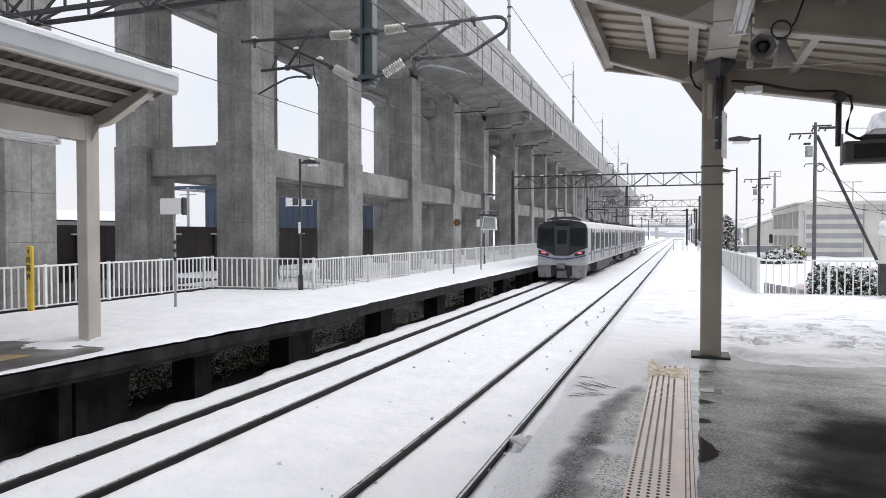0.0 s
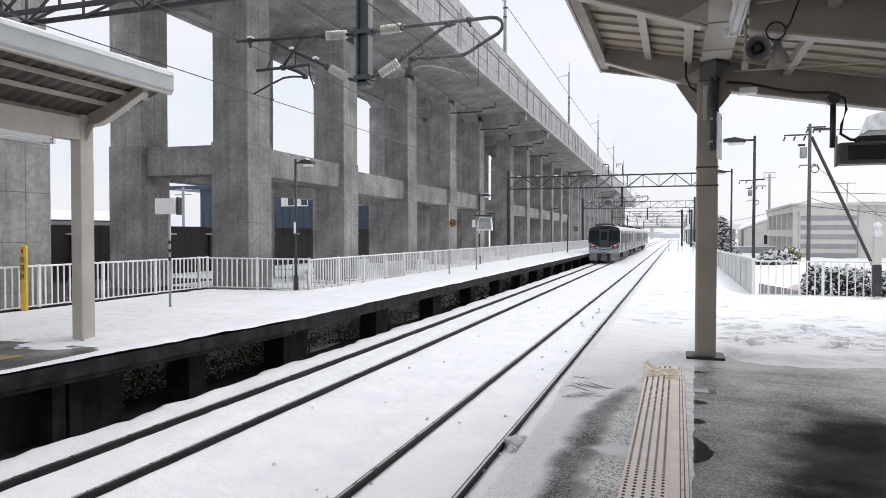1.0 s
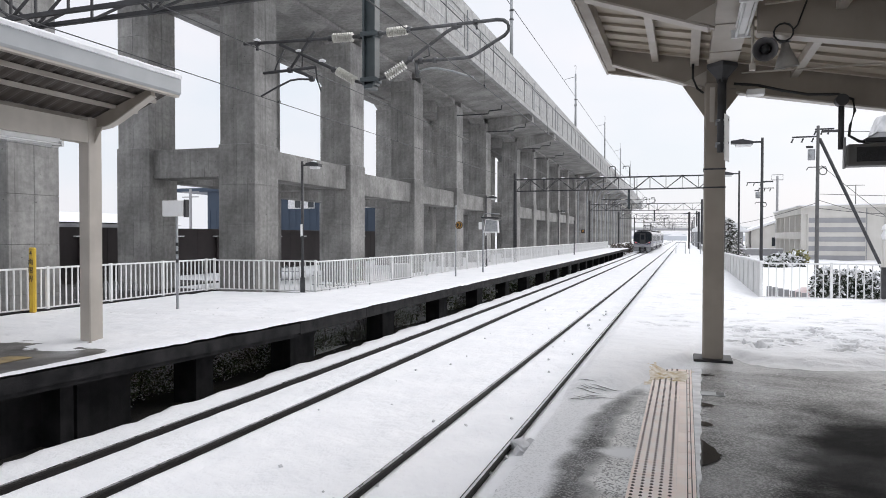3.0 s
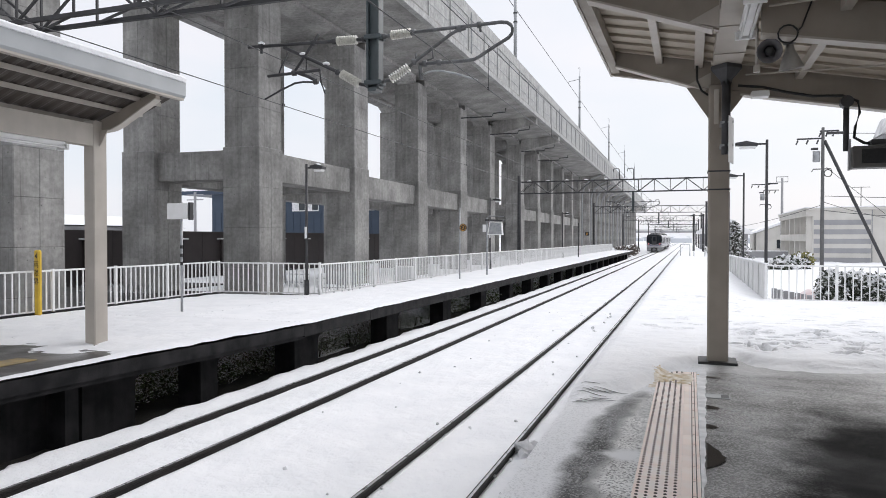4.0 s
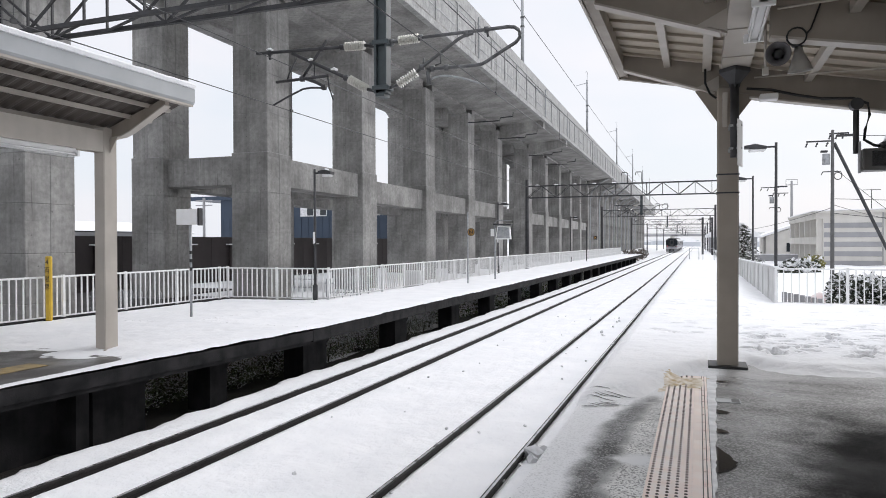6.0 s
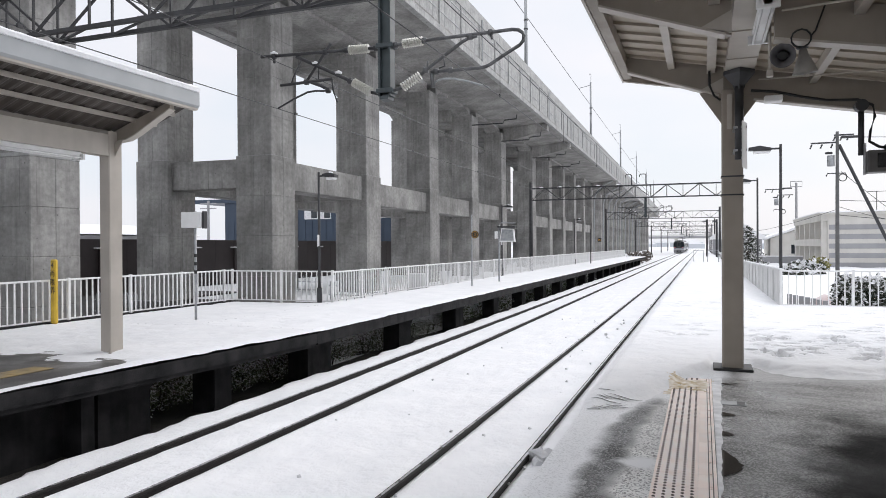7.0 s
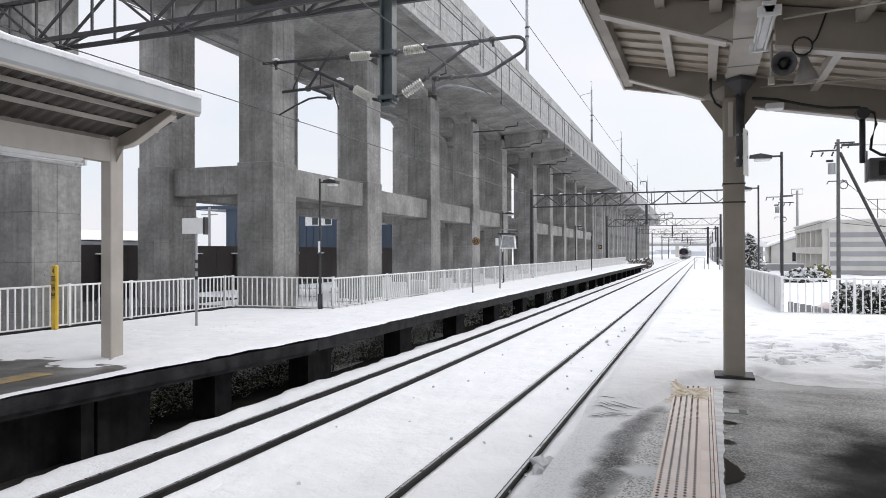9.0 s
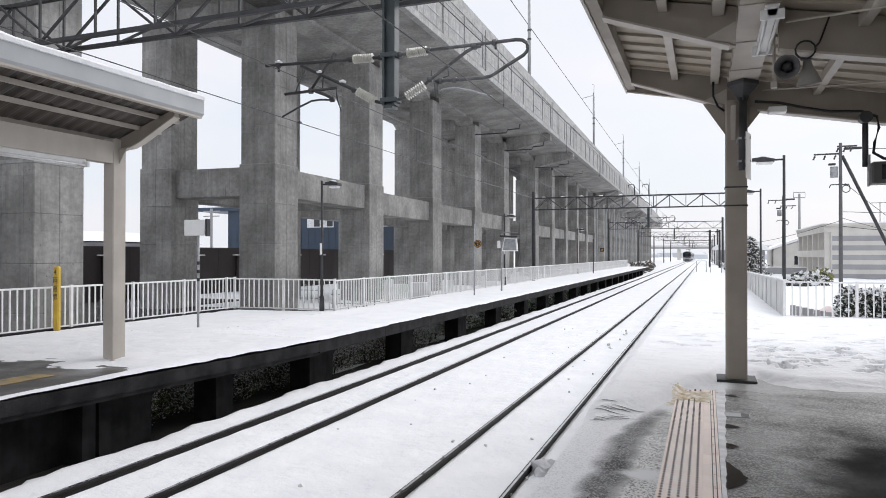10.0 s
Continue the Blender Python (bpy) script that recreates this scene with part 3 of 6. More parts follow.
def build_near_platform():
    floor_mat = asphalt()
    bm = BM()
    prism(bm, [(EDGE_R, -14), (40, -14), (40, 15.5), (1.0, 15.5), (1.0, 130), (EDGE_R, 130)], "z", 0.66, PLAT_Z - 0.004)
    box(bm, EDGE_R + 0.12, 40, -14, 22.35, -0.7, 0.658)
    box(bm, EDGE_R + 0.12, 2.05, 22.352, 130, -0.7, 0.657)
    tagged(part("platform_near", bm, floor_mat), "wet dark asphalt platform floor with slush at its edge", "platform", kind="structure")
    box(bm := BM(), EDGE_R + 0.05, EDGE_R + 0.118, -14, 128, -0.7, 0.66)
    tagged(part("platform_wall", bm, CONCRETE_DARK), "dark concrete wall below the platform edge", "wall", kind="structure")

    prints = [(random.uniform(0.7, 6.5), random.uniform(10.9, 13.6), random.uniform(0.6, 1.2)) for _ in range(150)]
    prints += [(random.uniform(-0.9, 1.5), random.uniform(13, 21), random.uniform(0.3, 0.8)) for _ in range(45)]
    prints += [(random.uniform(1.0, 6.5), random.uniform(14, 20), random.uniform(0.3, 0.8)) for _ in range(60)]
    cells = {}
    for p in prints:
        cells.setdefault((int(p[0] // 1), int(p[1] // 1)), []).append(p)

    def z(x, y):
        edge = snow_line(x) + 0.10 * h_noise(x, y, 2.6, 5) + 0.05 * h_noise(x, y, 9, 6)
        t = smooth01(edge - 0.15, edge + 0.65 - 0.27 * smooth01(0.2, 0.7, x), y)
        full = 0.11 + 0.02 * h_noise(x, y, 0.8, 8) + 0.012 * h_noise(x, y, 3.5, 9)
        h = -0.012 + t * full + (0.010 * h_noise(x, y, 14, 4) if t < 0.9 else 0.0)
        h -= 0.05 * smooth01(EDGE_R + 0.10, EDGE_R - 0.02, x) + 0.17 * smooth01(15, 22, y) * smooth01(1.0, 2.1, x)
        for cx in (-1, 0, 1):
            for cy in (-1, 0, 1):
                for px, py, s in cells.get((int(x // 1) + cx, int(y // 1) + cy), ()):
                    d = math.sqrt(((x - px) / 0.125) ** 2 + ((y - py) / 0.085) ** 2) + 0.3 * h_noise(x, y, 11, 7)
                    if d < 2.2:
                        h += s * (-0.10 * smooth01(1.15, 0.7, d) + 0.022 * math.exp(-(d - 1.35) ** 2 * 9))
        return PLAT_Z + h
    tagged(sheet("platform_snow", steps(EDGE_R - 0.02, 4.0, 0.042) + steps(4.1, 7.4, 0.1), steps(6.6, 9.0, 0.06) + steps(9.04, 15.5, 0.04) + steps(15.6, 22.4, 0.08), z, SNOW_TRODDEN),
           "trodden snow with footprints on the open platform", "snow", kind="structure")

    def zs(x, y):
        rim = min(smooth01(-0.42, -0.34, x), smooth01(0.10, 0.02, x), smooth01(8.3, 8.85, y), smooth01(9.36, 9.1, y))
        return max(z(x, y), PLAT_Z + 0.004) - 0.006 + 0.026 * rim + 0.012 * h_noise(x, y, 13, 12) + 0.008 * h_noise(x, y, 30, 2)
    tagged(sheet("stained_slush", steps(-0.44, 0.12, 0.014), steps(8.3, 9.4, 0.02), zs, STAINED_SLUSH),
           "ochre-stained slush over the end of the tactile paving", "slush", kind="structure")

    # scraped streaks through the slush
    bm = BM()
    for k in range(9):
        x0, y0 = -1.14 + 0.05 * (k % 4), 7.28 + 0.075 * k
        ln = 0.16 + 0.05 * ((k * 7) % 5)
        pts = [(x0 + ln * i / 6, y0 + 0.02 * h_noise(x0 + ln * i / 6, y0, 9) + 0.05 * i / 6) for i in range(7)]
        top = [bm.verts.new((x, y + 0.014 * math.sin(math.pi * i / 6) + 0.002, max(z(x, y), PLAT_Z) + 0.006)) for i, (x, y) in enumerate(pts)]
        low = [bm.verts.new((x, y - 0.010 * math.sin(math.pi * i / 6) - 0.002, max(z(x, y), PLAT_Z) + 0.006)) for i, (x, y) in enumerate(pts)]
        for i in range(6):
            bm.faces.new((low[i], low[i + 1], top[i + 1], top[i]))
    tagged(part("slush_streaks", bm, PUDDLE), "dark wet streaks scraped through the slush", "slush", kind="stuff")

    def zf(x, y):
        return PLAT_Z + 0.07 + 0.02 * h_noise(x, y, 0.8, 8) + 0.02 * h_noise(x, y, 2.2, 9) - 0.05 * smooth01(EDGE_R + 0.10, EDGE_R - 0.02, x) - 0.17 * smooth01(1.0, 2.1, x)
    tagged(sheet("platform_snow", steps(EDGE_R - 0.02, 2.1, 0.2), far_steps(22.4, 128, 0.15, 1.02), zf, SNOW_TRODDEN),
           "untouched snow along the far end of the platform", "snow", kind="structure")

    # yard beyond the platform's back fence, lower than the platform
    def zy(x, y):
        return 0.05 + 0.10 * h_noise(x, y, 0.4, 3) + 0.05 * h_noise(x, y, 1.5, 3)
    tagged(sheet("yard_snow", steps(2.2, 60, 0.8), steps(22.4, 140, 1.0), zy, SNOW), "snow-covered yard behind the platform fence", "ground", kind="structure")


# ---- opposite platform ----
def build_far_platform():
    NEAR_END, FAR_END = 12.7, 102.0

    def edge(y):
        return -7.62 - 0.100 * max(0.0, NEAR_END - y)
    slab = root("platform_opposite", "concrete platform slab on short dark columns", "platform", kind="structure")
    bm = BM()
    prism(bm, [(edge(-12) , -12), (edge(NEAR_END), NEAR_END), (-14.6, 19.0), (-14.6, -12)], "z", 0.52, LEFT_Z - 0.07)
    box(bm, -10.7, -7.72, NEAR_END + 0.02, FAR_END, 0.60, LEFT_Z - 0.003)
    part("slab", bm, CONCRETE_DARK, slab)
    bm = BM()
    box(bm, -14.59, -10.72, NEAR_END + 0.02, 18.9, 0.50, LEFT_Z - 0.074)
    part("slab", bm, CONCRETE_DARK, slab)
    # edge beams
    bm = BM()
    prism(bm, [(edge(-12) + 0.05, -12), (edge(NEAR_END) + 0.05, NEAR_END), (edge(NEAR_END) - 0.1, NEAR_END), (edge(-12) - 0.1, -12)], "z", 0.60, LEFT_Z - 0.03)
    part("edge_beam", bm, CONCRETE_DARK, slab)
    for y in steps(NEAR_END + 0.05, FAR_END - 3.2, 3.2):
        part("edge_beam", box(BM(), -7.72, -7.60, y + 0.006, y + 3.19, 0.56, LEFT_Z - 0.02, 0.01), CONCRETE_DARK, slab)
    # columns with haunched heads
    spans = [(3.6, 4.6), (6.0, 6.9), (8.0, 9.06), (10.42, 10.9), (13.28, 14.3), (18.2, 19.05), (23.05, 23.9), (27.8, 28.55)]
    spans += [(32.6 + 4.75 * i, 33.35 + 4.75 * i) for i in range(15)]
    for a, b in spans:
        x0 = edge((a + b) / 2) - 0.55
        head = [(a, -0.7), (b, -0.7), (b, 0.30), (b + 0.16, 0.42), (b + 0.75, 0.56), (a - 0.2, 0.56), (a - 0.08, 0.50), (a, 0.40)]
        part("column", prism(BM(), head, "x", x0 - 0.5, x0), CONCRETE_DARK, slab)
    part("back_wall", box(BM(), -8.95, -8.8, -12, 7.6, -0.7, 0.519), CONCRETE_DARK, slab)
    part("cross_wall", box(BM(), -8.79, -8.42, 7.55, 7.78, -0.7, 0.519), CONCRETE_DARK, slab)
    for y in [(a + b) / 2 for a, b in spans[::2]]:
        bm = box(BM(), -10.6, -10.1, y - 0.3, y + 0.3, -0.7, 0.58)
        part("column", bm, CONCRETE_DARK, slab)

    prints = random.Random(21)
    tracks = [(prints.uniform(-13.2, -8.6), prints.uniform(9.6, 15.5), prints.uniform(0.5, 1.0)) for _ in range(55)]
    tracks += [(prints.uniform(-10.2, -8.4), prints.uniform(15, 34), prints.uniform(0.3, 0.8)) for _ in range(40)]

    def snow(x, y):
        dent = 0.0
        if y < 35:
            for tx, ty, s in tracks:
                if abs(x - tx) < 0.4 and abs(y - ty) < 0.4:
                    d = ((x - tx) / 0.16) ** 2 + ((y - ty) / 0.11) ** 2
                    dent += s * (0.04 * math.exp(-d) - 0.014 * math.exp(-(math.sqrt(d) - 1.7) ** 2 * 3))
        return flat_snow(x, y) - dent - 0.055 * smooth01(-9.8, -14.0, x)

    def flat_snow(x, y):
        t = 1.0
        if y < NEAR_END:
            d = min(smooth01(8.0, 9.3, y + 0.7 * h_noise(x, y, 1.2, 2) + 0.35 * h_noise(x, y, 4.5, 3) + 0.2 * h_noise(x, y, 11, 5)) + smooth01(-8.55, -8.1, x), 1.0)
            t = d
        return LEFT_Z - 0.015 + t * (0.07 + 0.012 * h_noise(x, y, 1.2, 4) + 0.022 * h_noise(x, y, 3.2, 4) * smooth01(-0.1, 0.5, h_noise(x, y, 0.7, 9)) + 0.010 * h_noise(x, y, 6, 4))
    nx, ny = 60, 0
    ys = steps(-6, NEAR_END, 0.12)
    verts, faces = [], []
    for y in ys:
        e = edge(y) + 0.035 + 0.02 * h_noise(0, y, 2.2) + 0.018 * h_noise(0, y, 6)
        for i in range(nx + 1):
            x = -14.55 + (e + 14.55) * i / nx
            verts.append((x, y, snow(x, y) - (0.045 if i == nx else 0)))
    for j in range(len(ys) - 1):
        for i in range(nx):
            a = j * (nx + 1) + i
            faces.append((a, a + 1, a + nx + 2, a + nx + 1))
    me = bpy.data.meshes.new("platform_snow")
    me.from_pydata(verts, [], faces)
    me.materials.append(SNOW_TRODDEN)
    me.shade_smooth()
    tagged(new("platform_snow", me), "thin snow on the opposite platform, melted under its canopy", "snow", kind="structure")
    tagged(sheet("platform_snow", steps(-14.55, -10.72, 0.12), steps(NEAR_END, 18.85, 0.12), snow, SNOW_TRODDEN), "fresh snow in the corner of the opposite platform", "snow", kind="structure")

    def snow2(x, y):
        return snow(x, y) - (0.05 if x > -7.60 else 0)
    tagged(sheet("platform_snow", steps(-10.72, -7.585, 0.11), far_steps(NEAR_END, FAR_END, 0.11, 1.012), snow2, SNOW),
           "clean snow along the opposite platform", "snow", kind="structure")
    kerb = box(BM(), -14.64, -14.40, 2.0, 18.92, LEFT_Z - 0.3, LEFT_Z + 0.03, 0.012)
    tagged(part("fence_kerb", kerb, CONCRETE_DARK), "dark kerb under the platform fence", "kerb", kind="structure")
    # wet floor and yellow guide strip under the canopy
    bm = box(BM(), -11.9, -8.3, -12, 10.4, LEFT_Z - 0.075, LEFT_Z + 0.004)
    tagged(part("platform_floor", bm, mat("damp_floor", (0.10, 0.095, 0.09), (0.055, 0.05, 0.048), 0.3, 0.55, scale=1.2, fine=120, bump=0.2)),
           "damp dark asphalt under the opposite canopy", "floor", kind="structure")
    for i in range(22):
        y = -2 + i * 0.302 + 3.0
        me_ob = part("tactile_tile", box(BM(), -9.45, -9.05, y, y + 0.298, LEFT_Z + 0.006, LEFT_Z + 0.018, 0.004), DULL_YELLOW)
        tagged(me_ob, "yellow tactile paving tile on the opposite platform", "paving tile", "yellow tactile strip")


# ---- elevated railway ----
COL_X, COL_W = -18.45, 1.85
# three blocks with a wide expansion bay between them
BENTS = [0.0, 9.85, 20.45, 30.95, 41.0] + [55.6 + 10.65 * i for i in range(6)] + [123.4 + 10.65 * i for i in range(6)] + [191.3 + 10.65 * i for i in range(11)]
JOINTS = (4, 10, 16)
TOP = 14.0


def column_mesh(name, w, d, z0, z1, lift=1.65, g=0.018):
    """A square shaft cast in lifts: one skin with a groove at every joint."""
    n = max(1, round((z1 - z0) / lift))
    levels = []
    for i in range(n):
        a, b = z0 + (z1 - z0) * i / n, z0 + (z1 - z0) * (i + 1) / n
        levels += [(a, g), (a + g, 0.0), (b - g, 0.0)]
    levels.append((z1, g))
    bm = BM()
    rings = []
    for z, k in levels:
        c = 0.03
        pts = [(-w + k, k + c), (-w + k + c, k), (-w / 2 - g, k), (-w / 2, k + g), (-w / 2 + g, k), (-k - c, k), (-k, k + c), (-k, d / 2 - g), (-k - g, d / 2), (-k, d / 2 + g), (-k, d - k), (-w + k, d - k)]
        rings.append([bm.verts.new((x, y, z)) for x, y in pts])
    m = len(rings[0])
    for u, v in zip(rings, rings[1:]):
        for i in range(m):
            bm.faces.new((u[i], u[(i + 1) % m], v[(i + 1) % m], v[i]))
    bm.faces.new(rings[0][::-1])
    bm.faces.new(rings[-1])
    return mesh_of(name, bm, CONCRETE)


def build_viaduct():
    via = root("railway_viaduct", "tall grey concrete railway viaduct on twin columns with tie beams", "viaduct", (COL_X, 27.0, 0))
    via.matrix_basis = pose(COL_X, 27.0, 0, 0, 0, 0.9)
    low = column_mesh("column", COL_W + 0.10, COL_W + 0.10, -0.6, 6.8)
    high = column_mesh("column", COL_W, COL_W, 6.8, TOP)
    collar = mesh_of("collar", box(BM(), -COL_W - 0.062, 0.012, -0.012, COL_W + 0.062, 6.66, 6.82), CONCRETE_LIGHT)
    for k, y in enumerate(BENTS):
        for x in (0.0, -5.85):
            c = piece("column", low, via, x + 0.05, y - 0.05, 0)
            piece("upper_shaft", high, c, -0.05, 0.05, 0)
            piece("collar", collar, c, -0.05, 0.05, 0)
        # beams across the bent
        if k < 11:
            part("tie_beam", box(BM(), -5.84, -COL_W - 0.06, y + 0.25, y + 1.55, 5.35, 6.72, 0.02), CONCRETE, via)
        part("head_beam", box(BM(), -5.84, -COL_W - 0.01, y + 0.1, y + 1.75, 13.6, 14.6, 0.02), CONCRETE, via)
    for k, (y0, y1) in enumerate(zip(BENTS, BENTS[1:])):
        for x in (0.0, -5.85):
            if k < 10 and (k not in JOINTS or x < 0):
                drop = 0.0 if k == 0 else 0.24 if k < 5 else 0.45
                part("longitudinal_beam", box(BM(), x - 1.6, x - 0.25, y0 + COL_W + 0.06, y1 - 0.06, 5.33 - drop, 6.70 - drop, 0.02), CONCRETE, via)
            bm = BM()
            prism(bm, [(y0 + COL_W, 13.95), (y0 + COL_W + 0.9, 14.36), (y1 - 0.9, 14.36), (y1, 13.95), (y1, 14.6), (y0 + COL_W, 14.6)], "x", x - 1.65, x - 0.2)
            part("longitudinal_beam", bm, CONCRETE, via)
    # cantilevered cross beams closing each block
    for k in JOINTS:
        for y in (BENTS[k] + COL_W - 1.0, BENTS[k + 1]):
            part("cantilever_beam", prism(BM(), [(0.0, 13.1), (4.2, 14.0), (4.5, 14.0), (4.5, 14.8), (0.0, 14.6)], "y", y, y + 0.95), CONCRETE, via)
    # the block before it, on its own column
    c = piece("column", column_mesh("column", 2.6, 1.75, -0.6, 5.3, 1.4), via, 0.0, -12.34, 0)
    piece("upper_shaft", column_mesh("upper_shaft", 2.5, 1.65, 5.42, 14.6, 1.4), c, -0.05, 0.05, 0)
    part("collar", box(BM(), -2.61, 0.01, -0.01, 1.76, 5.3, 5.42, 0.01), CONCRETE_LIGHT, c)
    piece("column", column_mesh("column", COL_W, COL_W, -0.6, 14.6), via, -7.6, -30.0, 0)

    y0, y1, gap = -60.0, BENTS[-1] + 6, -6.1
    OUT = 4.65
    for a, b in ((y0, gap), (gap + 0.04, y1)):
        prof = [(OUT, 14.85), (0.3, 14.55), (-6.2, 14.55), (-7.45, 14.65), (-7.45, 15.25), (OUT, 15.25)]
        part("deck", prism(BM(), prof, "y", a, b), CONCRETE, via)
    # near parapet: ledge, then tall panels
    part("ledge", prism(BM(), [(OUT + 0.10, 14.70), (OUT - 0.25, 14.70), (OUT - 0.25, 15.15), (OUT + 0.10, 15.05)], "y", y0, y1), CONCRETE_LIGHT, via)
    me = mesh_of("parapet_panel", box(BM(), -0.2, 0.0, 0.012, 1.97, 15.06, 18.2, 0.02), CONCRETE_LIGHT)
    me2 = mesh_of("parapet_panel", box(BM(), -0.2, 0.0, 0.012, 1.97, 15.26, 17.4, 0.02), CONCRETE_LIGHT)
    y = -7.0
    while y < y1 - 2:
        piece("parapet_panel", me, via, OUT - 0.05, y, 0)
        piece("parapet_panel", me2, via, -7.2, y, 0)
        y += 1.98
    part("coping", box(BM(), OUT - 0.28, OUT - 0.02, -7.0, y1, 18.2, 18.3, 0.01), CONCRETE_LIGHT, via)
    for z in (15.95, 17.1):
        part("panel_rail", box(BM(), OUT - 0.05, OUT - 0.02, -7.0, y1, z, z + 0.05), GALV, via)
    part("upper_screen", box(BM(), OUT - 0.05, OUT + 0.015, -7.0, y1, 17.45, 18.2, 0.01), CONCRETE_LIGHT, via)
    strip = mesh_of("parapet_post", box(BM(), OUT - 0.05, OUT + 0.04, -0.06, 0.06, 15.06, 17.44, 0.01), CONCRETE_LIGHT)
    conduit = mesh_of("parapet_conduit", tube(BM(), [(OUT + 0.05, 0, 14.9), (OUT + 0.05, 0, 17.9)], 0.045, 6), GALV)
    y = -6.0
    while y < 150:
        piece("parapet_post", strip, via, 0, y, 0)
        y += 3.96
    for y in (18.2, 41.9, 55.4, 83.0, 109.6):
        piece("parapet_conduit", conduit, via, 0, y, 0)
    # curved drain pipes down the far columns
    for y in BENTS[10:22]:
        bm = tube(BM(), [(OUT - 0.6, y - 0.4, 14.7), (2.4, y - 0.4, 13.9), (1.4, y - 0.3, 13.2), (0.8, y - 0.1, 12.2), (0.5, y + 0.1, 11.0), (0.4, y + 0.2, -0.5)], 0.14, 8)
        part("drain_pipe", bm, GALV, via, smooth=True)
    # short pipe stubs under the deck edge
    for y in BENTS[3:7]:
        bm = tube(BM(), [(0.1, y - 0.3, 13.05), (2.9, y - 0.3, 13.05), (3.0, y - 0.3, 13.3), (4.05, y - 0.3, 13.35), (4.1, y - 0.3, 13.7)], 0.055, 6)
        part("pipe_stub", bm, DARK_STEEL, via)


def build_viaduct_poles():
    turn = radians(0.9)

    def edge_x(y, off):
        return COL_X + off - (y - 27.0) * math.tan(turn)
    proto = None
    for y in (60.2, 102.5, 148.0, 193.0, 238.0, 283.0):
        if proto is None:
            proto = root("catenary_mast", "slim grey steel overhead-line mast on the viaduct edge", "catenary mast", (edge_x(y, 4.35), y, 18.0), group="viaduct masts")
            part("pole", tube(BM(), [(0, 0, -0.6), (0, 0, 8.2)], 0.16, 10, 0.13), GALV, proto, smooth=True)
            part("bracket", tube(BM(), [(0, 0, 7.8), (-1.6, 0, 7.5), (-1.6, 0, 7.2)], 0.045, 6), GALV, proto)
            part("finial", tube(BM(), [(0, 0, 8.2), (0.05, 0, 9.3), (-0.1, 0, 9.5), (-0.2, 0, 9.3)], 0.035, 6), GALV, proto)
            for z in (3.6, 4.4):
                part("clamp", tube(BM(), [(0, 0, z), (0, 0, z + 0.12)], 0.19, 10), DARK_STEEL, proto)
        else:
            copy_thing(proto, pose(edge_x(y, 4.35), y, 18.0))
    bm = tube(BM(), [(edge_x(-20, 2.75), -20, 25.2), (edge_x(300, 2.75), 300, 25.2)], 0.035, 5)
    tagged(part("overhead_wire", bm, DARK_STEEL), "thin dark overhead wire strung above the viaduct", "wire")


# ---- behind the viaduct ----
def build_background_left():
    wall = root("panel_wall", "dark brown metal panel wall beyond the viaduct", "wall", kind="structure")
    me = mesh_of("panel", box(BM(), -0.04, 0.04, 0.01, 1.99, 0.0, 3.17, 0.01), BROWN_WALL)
    post = mesh_of("post", box(BM(), 0.04, 0.2, -0.09, 0.09, 0.0, 2.62, 0.01), BROWN_WALL)
    cap = mesh_of("snow_cap", box(BM(), 0.02, 0.24, -0.4, 0.4, 2.62, 2.69, 0.02), SNOW)
    for i in range(32):
        piece("panel", me, wall, -32, 12 + 2 * i, -0.1)
        if i % 2:
            p = piece("post", post, wall, -32, 12 + 2 * i, -0.1)
            piece("snow_cap", cap, p, 0, 0, 0)
    b = root("blue_warehouse", "navy blue clad warehouse with high strip windows", "warehouse")
    part("wall", box(BM(), -58.4, -31, 75, 112, -0.5, 8.2), BLUE_WALL, b)
    part("roof", box(BM(), -63, -30.6, 74.6, 112.4, 8.2, 8.7), BLUE_WALL, b)
    for x in (-46.4, -55.0, -37.5):
        w = part("window", box(BM(), x, x + 3.7, 74.9, 74.999, 5.9, 7.0), WHITE_PAINT, b, "white-framed strip window")
        for k in range(4):
            part("pane", box(BM(), x + 0.06 + 0.91 * k, x + 0.88 + 0.91 * k, 74.88, 74.899, 6.0, 6.9), WINDOW if k % 2 else SNOW_DIRTY, w)
    for k in range(28):
        part("cladding_rib", box(BM(), -58 + k * 0.97, -57.94 + k * 0.97, 74.95, 75.0, -0.5, 5.8), BLUE_WALL, b)
    p = root("telegraph_pole", "distant grey utility pole with crossarms beyond the wall", "utility pole", (-57, 70, -0.4))
    part("pole", tube(BM(), [(0, 0, 0), (0, 0, 8.6)], 0.16, 8), HOUSE_GREY, p)
    for z in (7.6, 8.2):
        part("crossarm", box(BM(), -1.2, 1.2, -0.06, 0.06, z, z + 0.12), HOUSE_GREY, p)
    proto = None
    for x, y in ((-58, 51), (-49, 44.5), (-80, 74)):
        if proto is None:
            proto = root("low_house", "low grey house with a snow-covered roof", "house", (x, y, -0.4), group="low houses")
            part("wall", box(BM(), -5, 5, -7, 7, 0, 4.0), HOUSE_GREY, proto)
            bm = prism(BM(), [(-5.6, 3.9), (5.6, 3.9), (0, 4.7)], "y", -7.6, 7.6)
            part("roof", bm, HOUSE_GREY, proto)
            bm = prism(BM(), [(-5.7, 4.0), (0, 4.72), (5.7, 4.0), (0, 4.95)], "y", -7.5, 7.5)
            part("roof_snow", bm, SNOW, proto)
            for yy in (-5, -1, 3):
                part("window", box(BM(), 4.98, 5.05, yy, yy + 1.6, 1.4, 2.6), WINDOW, proto)
        else:
            copy_thing(proto, pose(x, y, -0.4))


build_ground()
build_rails()
build_near_platform()
build_far_platform()
build_viaduct()
build_viaduct_poles()
build_background_left()


